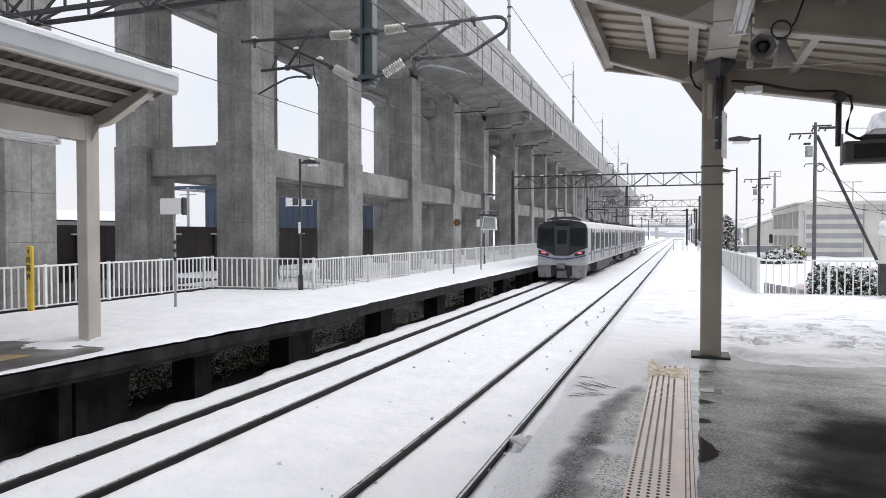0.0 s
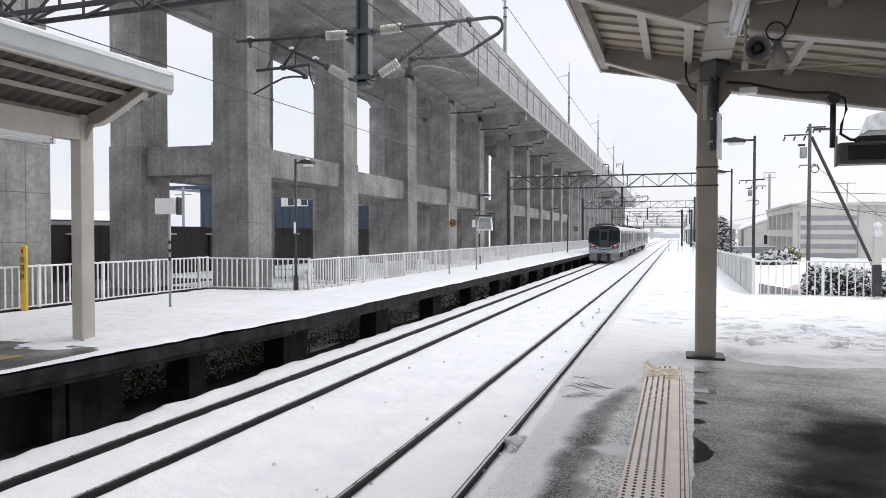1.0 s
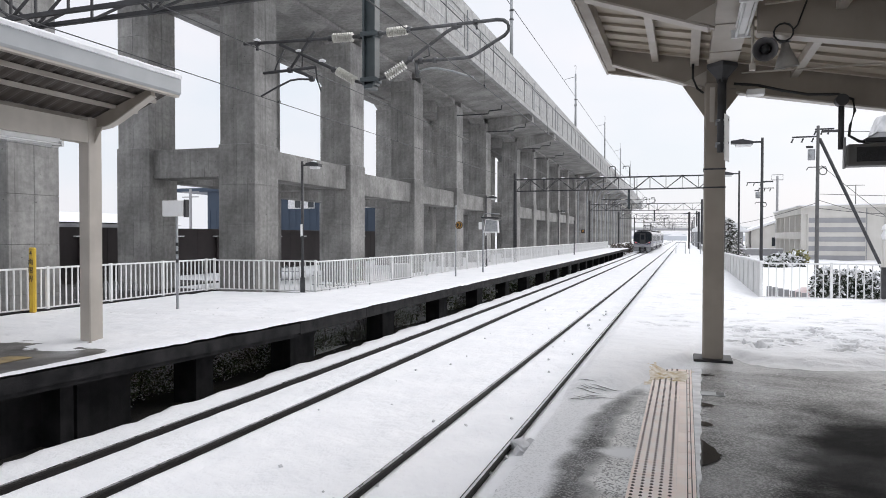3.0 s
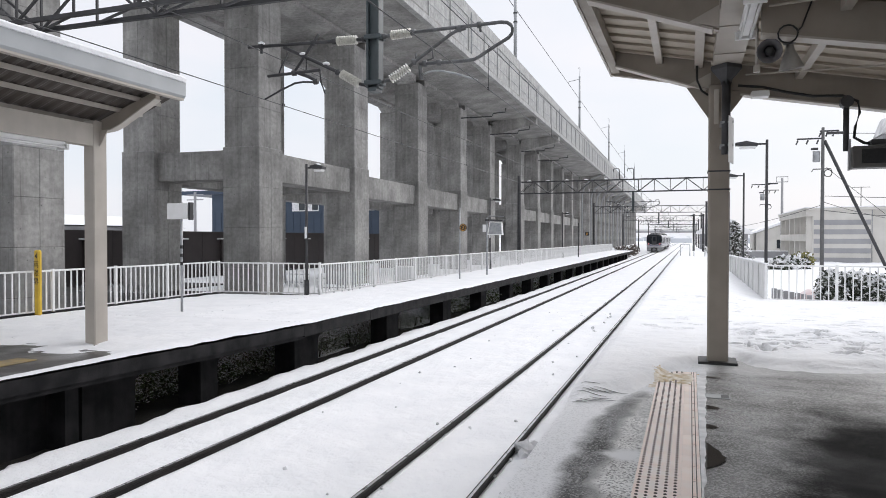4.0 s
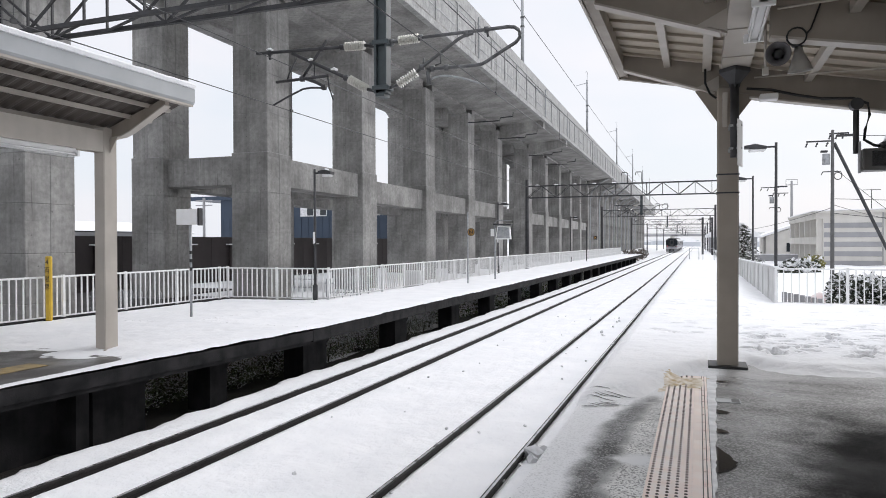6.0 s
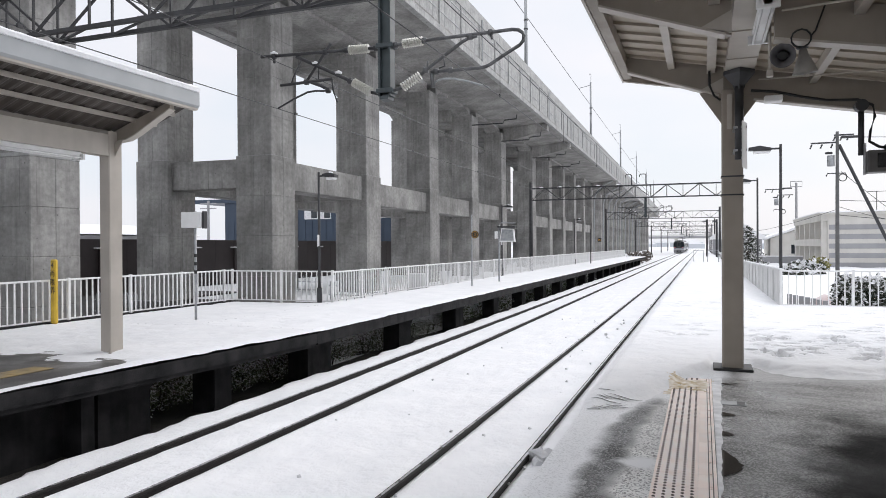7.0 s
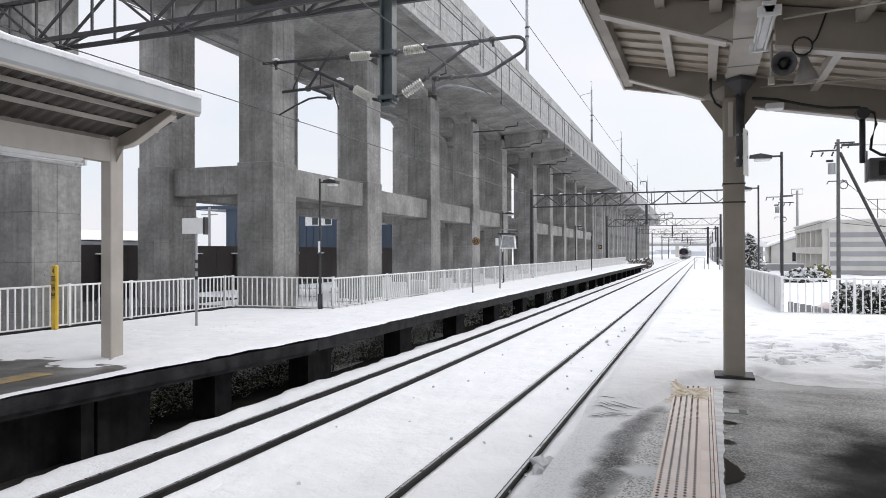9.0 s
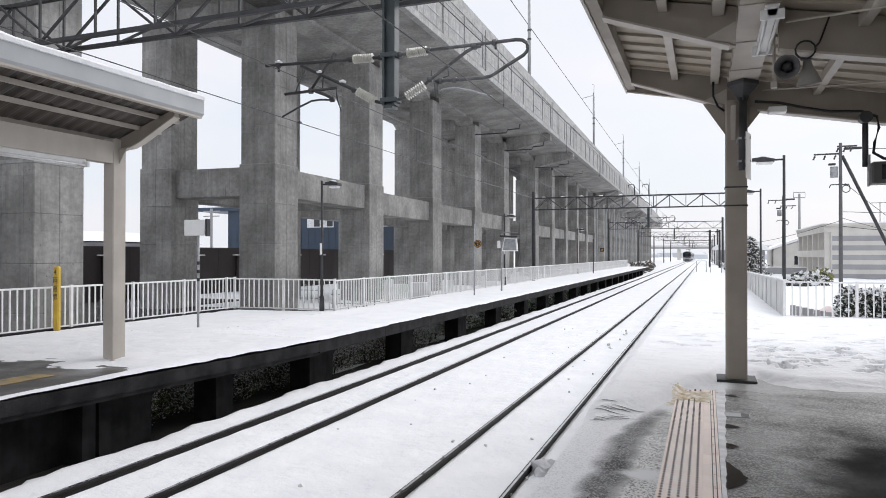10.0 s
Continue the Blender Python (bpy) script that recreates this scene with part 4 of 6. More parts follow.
# ---- near canopy ----
def roof_z(x):
    """Underside of the near canopy's sheeting: falls away from the track."""
    return 5.36 - 0.195 * (x + 1.1)


RAFTERS = [10.35 - 2.95 * i for i in range(5)]


def build_near_canopy():
    can = root("platform_canopy", "beige steel canopy roof on a taupe column over the near platform", "canopy")
    # sheeting laid in overlapping strips across the slope
    me = None
    y = 10.95
    while y > -1.9:
        bm = BM()
        prism(bm, [(-1.02, roof_z(-1.02)), (7.0, roof_z(7.0)), (7.0, roof_z(7.0) + 0.03), (-1.02, roof_z(-1.02) + 0.03)], "y", y - 0.385, y)
        prism(bm, [(-1.02, roof_z(-1.02) - 0.035), (7.0, roof_z(7.0) - 0.035), (7.0, roof_z(7.0)), (-1.02, roof_z(-1.02))], "y", y - 0.385, y - 0.335)
        if me is None:
            me, y0 = mesh_of("roof_sheet", bm, ROOF_PALE), y
        else:
            bm.free()
        piece("roof_sheet", me, can, 0, y - y0, 0)
        y -= 0.39
    part("roof_snow", prism(BM(), [(-1.1, roof_z(-1.1) + 0.05), (7.0, roof_z(7.0) + 0.05), (7.0, roof_z(7.0) + 0.15), (-1.1, roof_z(-1.1) + 0.15)], "y", -2.1, 10.95), SNOW, can)
    part("gutter_fascia", prism(BM(), [(-1.14, 5.16), (-1.02, 5.16), (-1.02, 5.52), (-1.14, 5.52)], "y", -2.1, 11.05), TAUPE, can)
    part("drip_edge", box(BM(), -1.17, -1.142, -2.1, 11.08, 5.14, 5.30), CREAM, can)
    part("end_fascia", prism(BM(), [(-1.14, 5.14), (7, 5.14 - 0.195 * 8.14), (7, 5.50 - 0.195 * 8.14), (-1.14, 5.50)], "y", 10.96, 11.04), TAUPE, can)
    for y in RAFTERS:
        bm = BM()
        # tapered webs framed into the sides of the main beam, with pale bottom flanges
        end = y > 10
        left = [(-1.02, roof_z(-1.02) - 0.02), (0.26, roof_z(0.26) - 0.02), (0.26, 4.68), (0.2, 4.70), (-1.02, roof_z(-1.02) - 0.22)]
        right = [(0.64, roof_z(0.64) - 0.02), (7.0, roof_z(7) - 0.02), (7.0, roof_z(7) - 0.34), (0.64, 4.61)]
        prism(bm, left, "y", y - 0.04, y + 0.04)
        prism(bm, right, "y", y - 0.04, y + 0.04)
        if end:
            box(bm, 0.26, 0.64, y - 0.04, y + 0.04, 4.66, 5.0)
        r = part("rafter", bm, TAUPE, can)
        bm = BM()
        for (xa, za), (xb, zb) in ((right[2], right[3]), (left[3], left[4])):
            bar(bm, (xa, y, za - 0.01), (xb, y, zb - 0.01), 0.17, 0.022)
        part("flange", bm, CREAM, r)
        bm = BM()
        prism(bm, [(0.258, 4.70), (0.258, 4.92), (-0.02, 4.78)], "y", y - 0.075, y - 0.055)
        part("stiffener", bm, CREAM, r)
    for x, w in ((-0.42, 0.09), (0.10, 0.11), (1.35, 0.09), (2.6, 0.09), (3.9, 0.09)):
        for ya, yb in zip(RAFTERS, RAFTERS[1:]):
            part("purlin", box(BM(), x - w / 2, x + w / 2, yb + 0.05, ya - 0.05, roof_z(x) - 0.13, roof_z(x) - 0.02), CREAM, can)
    # tie rods
    for ya, yb in zip(RAFTERS, RAFTERS[1:]):
        part("tie_rod", tube(BM(), [(0.7, ya - 0.1, 4.85), (4.5, yb + 0.1, 4.25)], 0.012, 6), CREAM, can)
        part("tie_rod", tube(BM(), [(0.7, yb + 0.1, 4.85), (4.5, ya - 0.1, 4.25)], 0.012, 6), CREAM, can)
    # main beam along the columns
    bm = BM()
    box(bm, 0.275, 0.625, -2.0, 10.0, 4.92, 4.945)
    box(bm, 0.275, 0.295, -2.0, 10.0, 4.945, 5.06)
    box(bm, 0.605, 0.625, -2.0, 10.0, 4.945, 5.02)
    for yy in (9.3, 8.1, 6.9, 5.7, 4.5):
        box(bm, 0.268, 0.632, yy - 0.03, yy + 0.03, 4.908, 4.92)
    part("main_beam", bm, CREAM, can)
    for y in (10.35, 10.35 - 11.8):
        bm = BM()
        box(bm, 0.235, 0.505, y - 0.135, y + 0.135, PLAT_Z, 4.75, 0.02)
        c = part("column", bm, TAUPE, can)
        part("base_plate", box(BM(), 0.12, 0.62, y - 0.25, y + 0.25, PLAT_Z - 0.01, PLAT_Z + 0.03, 0.008), BLACK, c)
        part("gusset", prism(BM(), [(0.236, 4.3), (-0.05, 4.74), (0.236, 4.74)], "y", y - 0.02, y + 0.02), TAUPE, c)
        part("gusset", prism(BM(), [(0.504, 4.35), (0.72, 4.64), (0.504, 4.68)], "y", y - 0.02, y + 0.02), TAUPE, c)
        part("gusset", prism(BM(), [(y - 0.136, 4.2), (y - 0.30, 4.64), (y - 0.136, 4.64)], "x", 0.30, 0.36), CREAM, c)
        for z in (3.55, 3.3):
            part("strap", box(BM(), 0.225, 0.515, y - 0.145, y + 0.145, z, z + 0.02), DARK_STEEL, c)
    return can


def build_canopy_fittings():
    # rainwater pipe with hopper on the column
    p = root("downpipe", "dark grey rainwater pipe with a funnel head on the column", "downpipe")
    part("pipe", tube(BM(), [(0.44, 9.9, 3.75), (0.44, 9.9, 4.7)], 0.055, 12), DARK_STEEL, p, smooth=True)
    part("hopper", lathe(BM(), [(0, 0.06), (0.25, 0.075), (0.8, 0.19), (1, 0.19)], (0.44, 9.9, 4.66), (0.44, 9.9, 4.915), 4), DARK_STEEL, p)
    for z in (3.85, 4.15):
        part("clamp", box(BM(), 0.37, 0.53, 9.85, 10.22, z, z + 0.03), GALV, p)
    s = root("edge_sign", "thin white sign plate clamped to the canopy column", "sign", (0.50, 9.8, 0), -14)
    part("plate", box(BM(), -0.006, 0.006, -0.15, 0.13, 3.62, 4.22, 0.004), WHITE_PAINT, s)
    for z in (3.75, 4.1):
        part("clamp", box(BM(), -0.10, -0.006, 0.04, 0.12, z, z + 0.03), GALV, s)
    # fluorescent fittings under the main beam
    for y in (6.75, 3.6):
        f = root("fluorescent_light", "white twin-tube fluorescent fitting under the canopy beam", "lamp", (0.54, y + 0.65, 4.765), group="canopy lights")
        part("housing", prism(BM(), [(-0.06, 0.10), (0.06, 0.10), (0.03, 0.0), (-0.03, 0.0)], "y", -0.62, 0.62), WHITE_PAINT, f)
        for x in (-0.05, 0.05):
            part("tube", tube(BM(), [(x, -0.58, -0.01), (x, 0.58, -0.01)], 0.016, 10), TUBE, f, smooth=True)
        for yy in (-0.6, 0.6):
            part("end_cap", box(BM(), -0.10, 0.10, yy - 0.02, yy + 0.02, -0.03, 0.06, 0.005), WHITE_PAINT, f)
        for yy in (-0.4, 0.4):
            part("hanger", box(BM(), -0.02, 0.02, yy - 0.02, yy + 0.02, 0.10, 0.14), GALV, f)
    # horn loudspeakers; the facing one's darker tone carries the shade in its mouth
    for x, y, z, tilt, tone in ((0.74, 7.62, 4.50, (-0.12, -0.95, -0.22), (0.15, 0.145, 0.15)), (0.92, 7.62, 4.47, (0.10, 0.12, -1.0), (0.33, 0.315, 0.29))):
        h = root("horn_loudspeaker", "grey horn loudspeaker hung from the canopy rafter", "loudspeaker", (x, y, z), group="horn loudspeakers")
        d = Vector(tilt).normalized()
        part("horn", lathe(BM(), [(0.0, 0.03), (0.3, 0.045), (0.7, 0.09), (0.95, 0.112), (1.0, 0.117), (0.97, 0.104), (0.6, 0.05), (0.4, 0.03)], Vector((0, 0, 0)) - d * 0.1, d * 0.16, 24),
             mat("loudspeaker_grey", tone, None, 0.4, scale=8, bump=0.03), h, smooth=True)
        part("centre_plug", lathe(BM(), [(0, 0.03), (0.6, 0.05), (0.9, 0.035), (1, 0.01)], d * 0.04, d * 0.13, 16), BLACK, h, smooth=True)
        part("driver", lathe(BM(), [(0, 0.05), (0.1, 0.06), (0.9, 0.06), (1, 0.05)], d * -0.20, d * -0.08, 16), DARK_STEEL, h, smooth=True)
        part("bracket", tube(BM(), [(0, 0, 0), (0, 0.02, 0.1), (0, 0.03, 0.20)], 0.014, 6), GALV, h)
    bm = tube(BM(), [(0.86 + 0.085 * math.cos(a * 0.5), 7.3, 4.57 + 0.085 * math.sin(a * 0.5)) for a in range(14)] + [(0.98, 7.3, 4.63), (1.06, 7.3, 4.86)], 0.009, 6)
    tagged(part("speaker_cable", bm, BLACK, smooth=True), "loop of black cable above the loudspeakers", "cable")
    bm = tube(BM(), [(0.6, 10.2, 4.70), (0.9, 10.2, 4.66), (1.2, 10.2, 4.57), (1.5, 10.2, 4.50), (1.85, 10.2, 4.48), (2.02, 10.2, 4.40), (2.03, 10.15, 4.25), (1.97, 10.1, 4.05), (1.95, 10.05, 3.92), (2.05, 10.0, 3.84), (2.16, 10.0, 3.82)], 0.018, 8)
    tagged(part("sign_cable", bm, BLACK, smooth=True), "black cable run along the end rafter to the display", "cable")
    bm = tube(BM(), [(0.08, 10.15, 5.0), (0.08, 10.15, 4.8), (0.14, 10.17, 4.66), (0.22, 10.2, 4.6)], 0.016, 8)
    tagged(part("roof_cable", bm, BLACK, smooth=True), "black cable hanging beside the column head", "cable")
    rod = root("hanging_conduit", "thin pale conduit hanging from the canopy roof", "conduit")
    part("rod", tube(BM(), [(0.62, 7.62, 4.35), (0.62, 7.62, 5.05)], 0.014, 8), CREAM, rod, smooth=True)
    part("tip", box(BM(), 0.59, 0.65, 7.59, 7.65, 4.30, 4.37, 0.005), CREAM, rod)
    # departure display
    d = root("departure_display", "dark electronic departure display hung from the canopy", "display", (2.66, 10.0, 3.65))
    part("housing", box(BM(), -0.76, 0.9, -0.14, 0.14, -0.13, 0.14, 0.015), mat("display_housing", (0.11, 0.105, 0.10), (0.08, 0.077, 0.073), 0.45, scale=3, bump=0.04), d)
    part("screen", box(BM(), -0.66, 0.86, -0.152, -0.141, -0.08, 0.10), mat("unlit_display", (0.012, 0.012, 0.013), None, 0.25, scale=4, bump=0.0), d)
    part("top_box", box(BM(), -0.55, 0.4, -0.10, 0.10, 0.161, 0.22, 0.01), DARK_STEEL, d)
    part("bracket", box(BM(), -0.780, -0.762, -0.05, 0.05, -0.15, 0.24), HOUSE_GREY, d)
    part("hanger", tube(BM(), [(-0.80, 0.05, 0.10), (-0.80, 0.05, 0.74)], 0.035, 10), DARK_STEEL, d, smooth=True)
    part("hanger_plate", tube(BM(), [(-0.80, -0.02, 0.72), (-0.80, 0.12, 0.72)], 0.075, 16), DARK_STEEL, d)
    tagged(part("conduit_box", box(BM(), 0.76, 0.98, 10.1, 10.28, 4.52, 4.60, 0.01), WHITE_PAINT), "small white junction box under the end rafter", "junction box")


# ---- tactile paving and floor marks ----
def build_tactile():
    strip = root("tactile_paving", "salmon tactile paving strip with dark studs along the platform edge", "tactile paving", kind="structure")
    plate = mesh_of("tactile_tile", box(BM(), -0.357, -0.0445, 0.001, 0.299, 0.0, 0.012, 0.0015), TILE)
    plate2 = mesh_of("line_tile", box(BM(), -0.0437, 0.085, 0.001, 0.299, 0.0, 0.012, 0.0015), TILE)
    bm = BM()
    for i in range(5):
        for j in range(5):
            x, y = -0.326 + i * 0.061, 0.03 + j * 0.06
            lathe(bm, [(0, 0.0130), (0.6, 0.0105), (1, 0.005)], (x, y, 0.012), (x, y, 0.019), 8)
    studs = mesh_of("studs", bm, STUD)
    ridge = mesh_of("guide_bar", box(BM(), 0.034, 0.054, 0.022, 0.278, 0.012, 0.019, 0.002), TILE)
    bm = BM()
    box(bm, 0.026, 0.0335, 0.004, 0.296, 0.012, 0.0135)
    box(bm, 0.0545, 0.062, 0.004, 0.296, 0.012, 0.0135)
    box(bm, 0.0335, 0.0545, 0.279, 0.298, 0.012, 0.0135)
    edge = mesh_of("bar_edge", bm, STUD)
    for i in range(42):
        y = 9.36 - 0.300 * (i + 1)
        t = piece("tactile_tile", plate, strip, 0, y, PLAT_Z)
        piece("studs", studs, t, 0, 0, 0)
        t = piece("line_tile", plate2, strip, 0, y, PLAT_Z)
        piece("guide_bar", ridge, t, 0, 0, 0)
        piece("bar_edge", edge, t, 0, 0, 0)
    # frayed strip of thin ice left along the tiles
    bm = BM()
    rows = []
    for y in steps(-4.0, 9.55, 0.035):
        right = 0.105 + 0.022 * max(0.0, y - 4.7) + 0.016 * h_noise(0, y, 2.3, 3) + 0.012 * h_noise(0, y, 9, 4)
        rows.append([bm.verts.new((0.089, y, PLAT_Z - 0.002)), bm.verts.new((0.091, y, PLAT_Z + 0.006)), bm.verts.new((max(0.096, right - 0.006), y, PLAT_Z + 0.005)), bm.verts.new((max(0.10, right), y, PLAT_Z - 0.002))])
    for a, b in zip(rows, rows[1:]):
        for k in range(3):
            bm.faces.new((a[k], a[k + 1], b[k + 1], b[k]))
    tagged(part("edge_ice", bm, WHITE_LINE), "frayed white strip of ice beside the tactile paving", "ice", kind="structure")
    # puddles held against the ice
    for x, y, a, b in ((0.215, 9.16, 0.14, 0.05), (0.185, 7.53, 0.115, 0.085), (0.165, 6.76, 0.095, 0.085), (0.138, 5.88, 0.135, 0.36)):
        bm = BM()
        vs = []
        for k in range(24):
            u = -1 + 2 * k / 23
            bulge = (1 - abs(u) ** 2.8) * (0.75 + 0.25 * math.cos(2.2 * (u + 0.35))) * (1 + 0.28 * h_noise(k, y, 0.45, x))
            vs.append(bm.verts.new((x + a * bulge, y + b * u, PLAT_Z + 0.002)))
        vs += [bm.verts.new((x - 0.03, y + b, PLAT_Z + 0.002)), bm.verts.new((x - 0.03, y - b, PLAT_Z + 0.002))]
        bm.faces.new(vs)
        tagged(part("puddle", bm, PUDDLE), "shallow dark puddle on the wet asphalt", "puddle", kind="structure")
    g = root("floor_plate", "small pale metal plate set in the platform floor", "floor plate")
    part("plate", box(BM(), 0.16, 0.42, 7.98, 8.18, PLAT_Z - 0.004, PLAT_Z + 0.004, 0.002), GALV, g)
    part("slot", box(BM(), 0.33, 0.41, 8.0, 8.16, PLAT_Z + 0.004, PLAT_Z + 0.006), DARK_STEEL, g)


# ---- opposite canopy ----
def build_far_canopy():
    can = root("platform_canopy", "cream steel canopy with a pale fascia over the opposite platform", "canopy")
    PX, PY = -9.5, 9.25
    # corrugated deck rising to the track side and to the back
    bm = BM()
    rows = []
    for k, y in enumerate(steps(1.6, PY + 0.5, 0.055)):
        o = 0.03 if (k // 2) % 2 else 0.0
        low = [(x, 4.62 + (0.39 * (x - PX) if x > PX else 0.24 * (PX - x)) + o) for x in (PX - 3.4, PX, PX + 1.25)]
        rows.append([bm.verts.new((x, y, zz)) for x, zz in low] + [bm.verts.new((x, y, zz + 0.05)) for x, zz in reversed(low)])
    for u, v in zip(rows, rows[1:]):
        for i in range(6):
            bm.faces.new((u[i], u[(i + 1) % 6], v[(i + 1) % 6], v[i]))
    bm.faces.new(rows[0][::-1])
    bm.faces.new(rows[-1])
    part("roof_deck", bm, ROOF_DARK, can)
    part("fascia", prism(BM(), [(-8.24, 5.02), (-8.16, 5.02), (-8.13, 5.06), (-8.13, 5.285), (-8.24, 5.285)], "y", 1.6, PY + 0.52), FASCIA, can)
    part("drip_rail", box(BM(), -8.25, -8.15, 1.6, PY + 0.50, 4.985, 5.018), CREAM, can)
    part("end_fascia", prism(BM(), [(-8.24, 5.13), (-8.24, 5.28), (PX, 4.92), (PX, 4.74)], "y", PY + 0.47, PY + 0.51), FASCIA, can)
    # snow lip on top
    bm = BM()
    rings = []
    for y in steps(1.6, PY + 0.5, 0.09):
        h = 0.095 + 0.03 * h_noise(0, y, 1.3) + 0.012 * h_noise(0, y, 6)
        o = 0.012 * h_noise(3, y, 5)
        rings.append([bm.verts.new(p) for p in ((-8.15, y, 5.28), (-8.105 + o, y, 5.29), (-8.095 + o, y, 5.29 + h * 0.6), (-8.14 + o, y, 5.29 + h), (-8.4, y, 5.31 + h), (-9.4, y, 5.0 + h), (-9.4, y, 4.98))])
    for u, v in zip(rings, rings[1:]):
        for i in range(7):
            bm.faces.new((u[i], u[(i + 1) % 7], v[(i + 1) % 7], v[i]))
    bm.faces.new(rings[0][::-1])
    bm.faces.new(rings[-1])
    part("roof_snow", bm, SNOW, can)
    for x in (-8.62, -9.02):
        z = 4.62 + 0.39 * (x - PX)
        part("purlin", box(BM(), x - 0.03, x + 0.03, 1.6, PY + 0.45, z - 0.06, z + 0.005), CREAM, can)
    for y in (PY, PY - 3.4, PY - 6.8):
        r = part("rafter", prism(BM(), [(-9.20, 4.475), (-9.0, 4.54), (-8.26, 4.93), (-8.26, 5.05), (-9.5, 4.60), (-9.5, 4.44)], "y", y - 0.05, y + 0.05), TAUPE, can)
        bm = BM()
        bar(bm, (-9.40, y, 4.44), (-9.18, y, 4.465), 0.15, 0.02)
        bar(bm, (-9.18, y, 4.465), (-9.0, y, 4.53), 0.15, 0.02)
        bar(bm, (-9.0, y, 4.53), (-8.26, y, 4.92), 0.15, 0.02)
        prism(bm, [(-9.395, 4.18), (-9.22, 4.45), (-9.395, 4.43)], "y", y - 0.10, y - 0.08)
        part("flange", bm, CREAM, r)
        part("rafter", prism(BM(), [(-9.72, 4.35), (-12.8, 5.25), (-12.8, 5.4), (-9.6, 4.66)], "y", y - 0.05, y + 0.05), TAUPE, can)
        bm = BM()
        prism(bm, [(-9.61, y - 0.22), (-9.415, y - 0.22), (-9.40, y - 0.205), (-9.40, y + 0.05), (-9.43, y + 0.05), (-9.43, y - 0.08), (-9.58, y - 0.08), (-9.58, y + 0.05), (-9.61, y + 0.05)], "z", LEFT_Z, 4.6)
        c = part("column", bm, CREAM, can)
        part("base_plate", box(BM(), -9.64, -9.37, y - 0.25, y + 0.08, LEFT_Z, LEFT_Z + 0.02), CREAM, c)
    bm = BM()
    box(bm, -9.60, -9.40, 1.6, PY - 0.23, 4.50, 4.54)
    box(bm, -9.50, -9.46, 1.6, PY - 0.23, 4.22, 4.50)
    box(bm, -9.60, -9.40, 1.6, PY - 0.23, 4.18, 4.22)
    box(bm, -9.42, -9.405, 1.6, PY - 0.23, 4.22, 4.50)
    part("main_beam", bm, CREAM, can)
    f = root("fluorescent_light", "white twin-tube fluorescent fitting under the opposite canopy", "lamp", (-9.47, 7.6, 4.08), group="canopy lights")
    part("housing", box(BM(), -0.05, 0.05, -0.9, 0.9, 0.02, 0.10, 0.01), WHITE_PAINT, f)
    for x in (-0.09, 0.09):
        part("tube", tube(BM(), [(x, -0.85, 0.0), (x, 0.85, 0.0)], 0.018, 8), TUBE, f, smooth=True)
    for yy in (-0.88, 0.88):
        part("end_cap", box(BM(), -0.12, 0.12, yy - 0.02, yy + 0.02, -0.03, 0.06), WHITE_PAINT, f)


# ---- fences ----
def fence_run(pts, z, height, label, group, post_gap=2.0, spacing=0.178, material=None):
    """Panels of upright bars along a polyline; each panel is a thing."""
    material = material or WHITE_PAINT
    postm = mesh_of("post", box(BM(), -0.036, 0.036, -0.036, 0.036, 0, height + 0.02, 0.006), material)
    balm = mesh_of("baluster", box(BM(), -0.015, 0.015, -0.015, 0.015, 0.09, height - 0.03), material)
    for (x0, y0), (x1, y1) in zip(pts, pts[1:]):
        length = math.hypot(x1 - x0, y1 - y0)
        n = max(1, round(length / post_gap))
        ang = math.degrees(math.atan2(y1 - y0, x1 - x0))
        w = length / n
        top = mesh_of("top_rail", box(BM(), 0.0, w, -0.025, 0.025, height - 0.045, height, 0.008), material)
        low = mesh_of("bottom_rail", box(BM(), 0.03, w - 0.03, -0.016, 0.016, 0.07, 0.105, 0.005), material)
        m = max(2, round(w / spacing))
        for i in range(n):
            t = i / n
            p = root("metal_fence", label, "fence", (x0 + (x1 - x0) * t, y0 + (y1 - y0) * t, z), ang, group)
            piece("post", postm, p, 0, 0, 0)
            piece("top_rail", top, p, 0, 0, 0)
            piece("bottom_rail", low, p, 0, 0, 0)
            for k in range(1, m):
                piece("baluster", balm, p, w * k / m, 0, 0)
        piece("post", postm, p, w, 0, 0)


def build_fences():
    fence_run([(-14.5, 2.88), (-14.5, 18.54), (-14.5, 18.96)], LEFT_Z - 0.02, 1.06, "white metal bar fence at the back of the opposite platform", "opposite platform fence")
    fence_run([(-14.5, 18.96), (-10.9, 19.2)], LEFT_Z - 0.02, 1.04, "white metal bar fence across the platform corner", "opposite platform fence", 1.8)
    fence_run([(-10.9, 19.2), (-10.45, 101.5)], LEFT_Z, 1.0, "white metal bar fence along the narrow platform", "opposite platform fence", 1.96, 0.178)
    fence_run([(2.1, 22.3), (7.6, 22.3)], PLAT_Z - 0.15, 1.09, "white metal bar fence at the end of the wide platform", "near platform fence", 1.9, 0.2)
    # solid pale fence running away along the platform
    f = root("board_fence", "pale solid panel fence with snow along its top", "fence")
    for y in steps(22.35, 118, 2.0)[:-1]:
        top = 1.87 - 0.0115 * min(y - 22.35, 38)
        panel = part("panel", box(BM(), 2.08, 2.14, y + 0.01, y + 1.98, 0.3, top, 0.01), PALE_PANEL, f)
        part("post", box(BM(), 2.05, 2.075, y - 0.03, y + 0.05, 0.3, top - 0.04, 0.004), PALE_PANEL, panel)
        part("snow_cap", box(BM(), 2.06, 2.16, y, y + 1.99, top + 0.002, top + 0.05, 0.02), SNOW, panel)


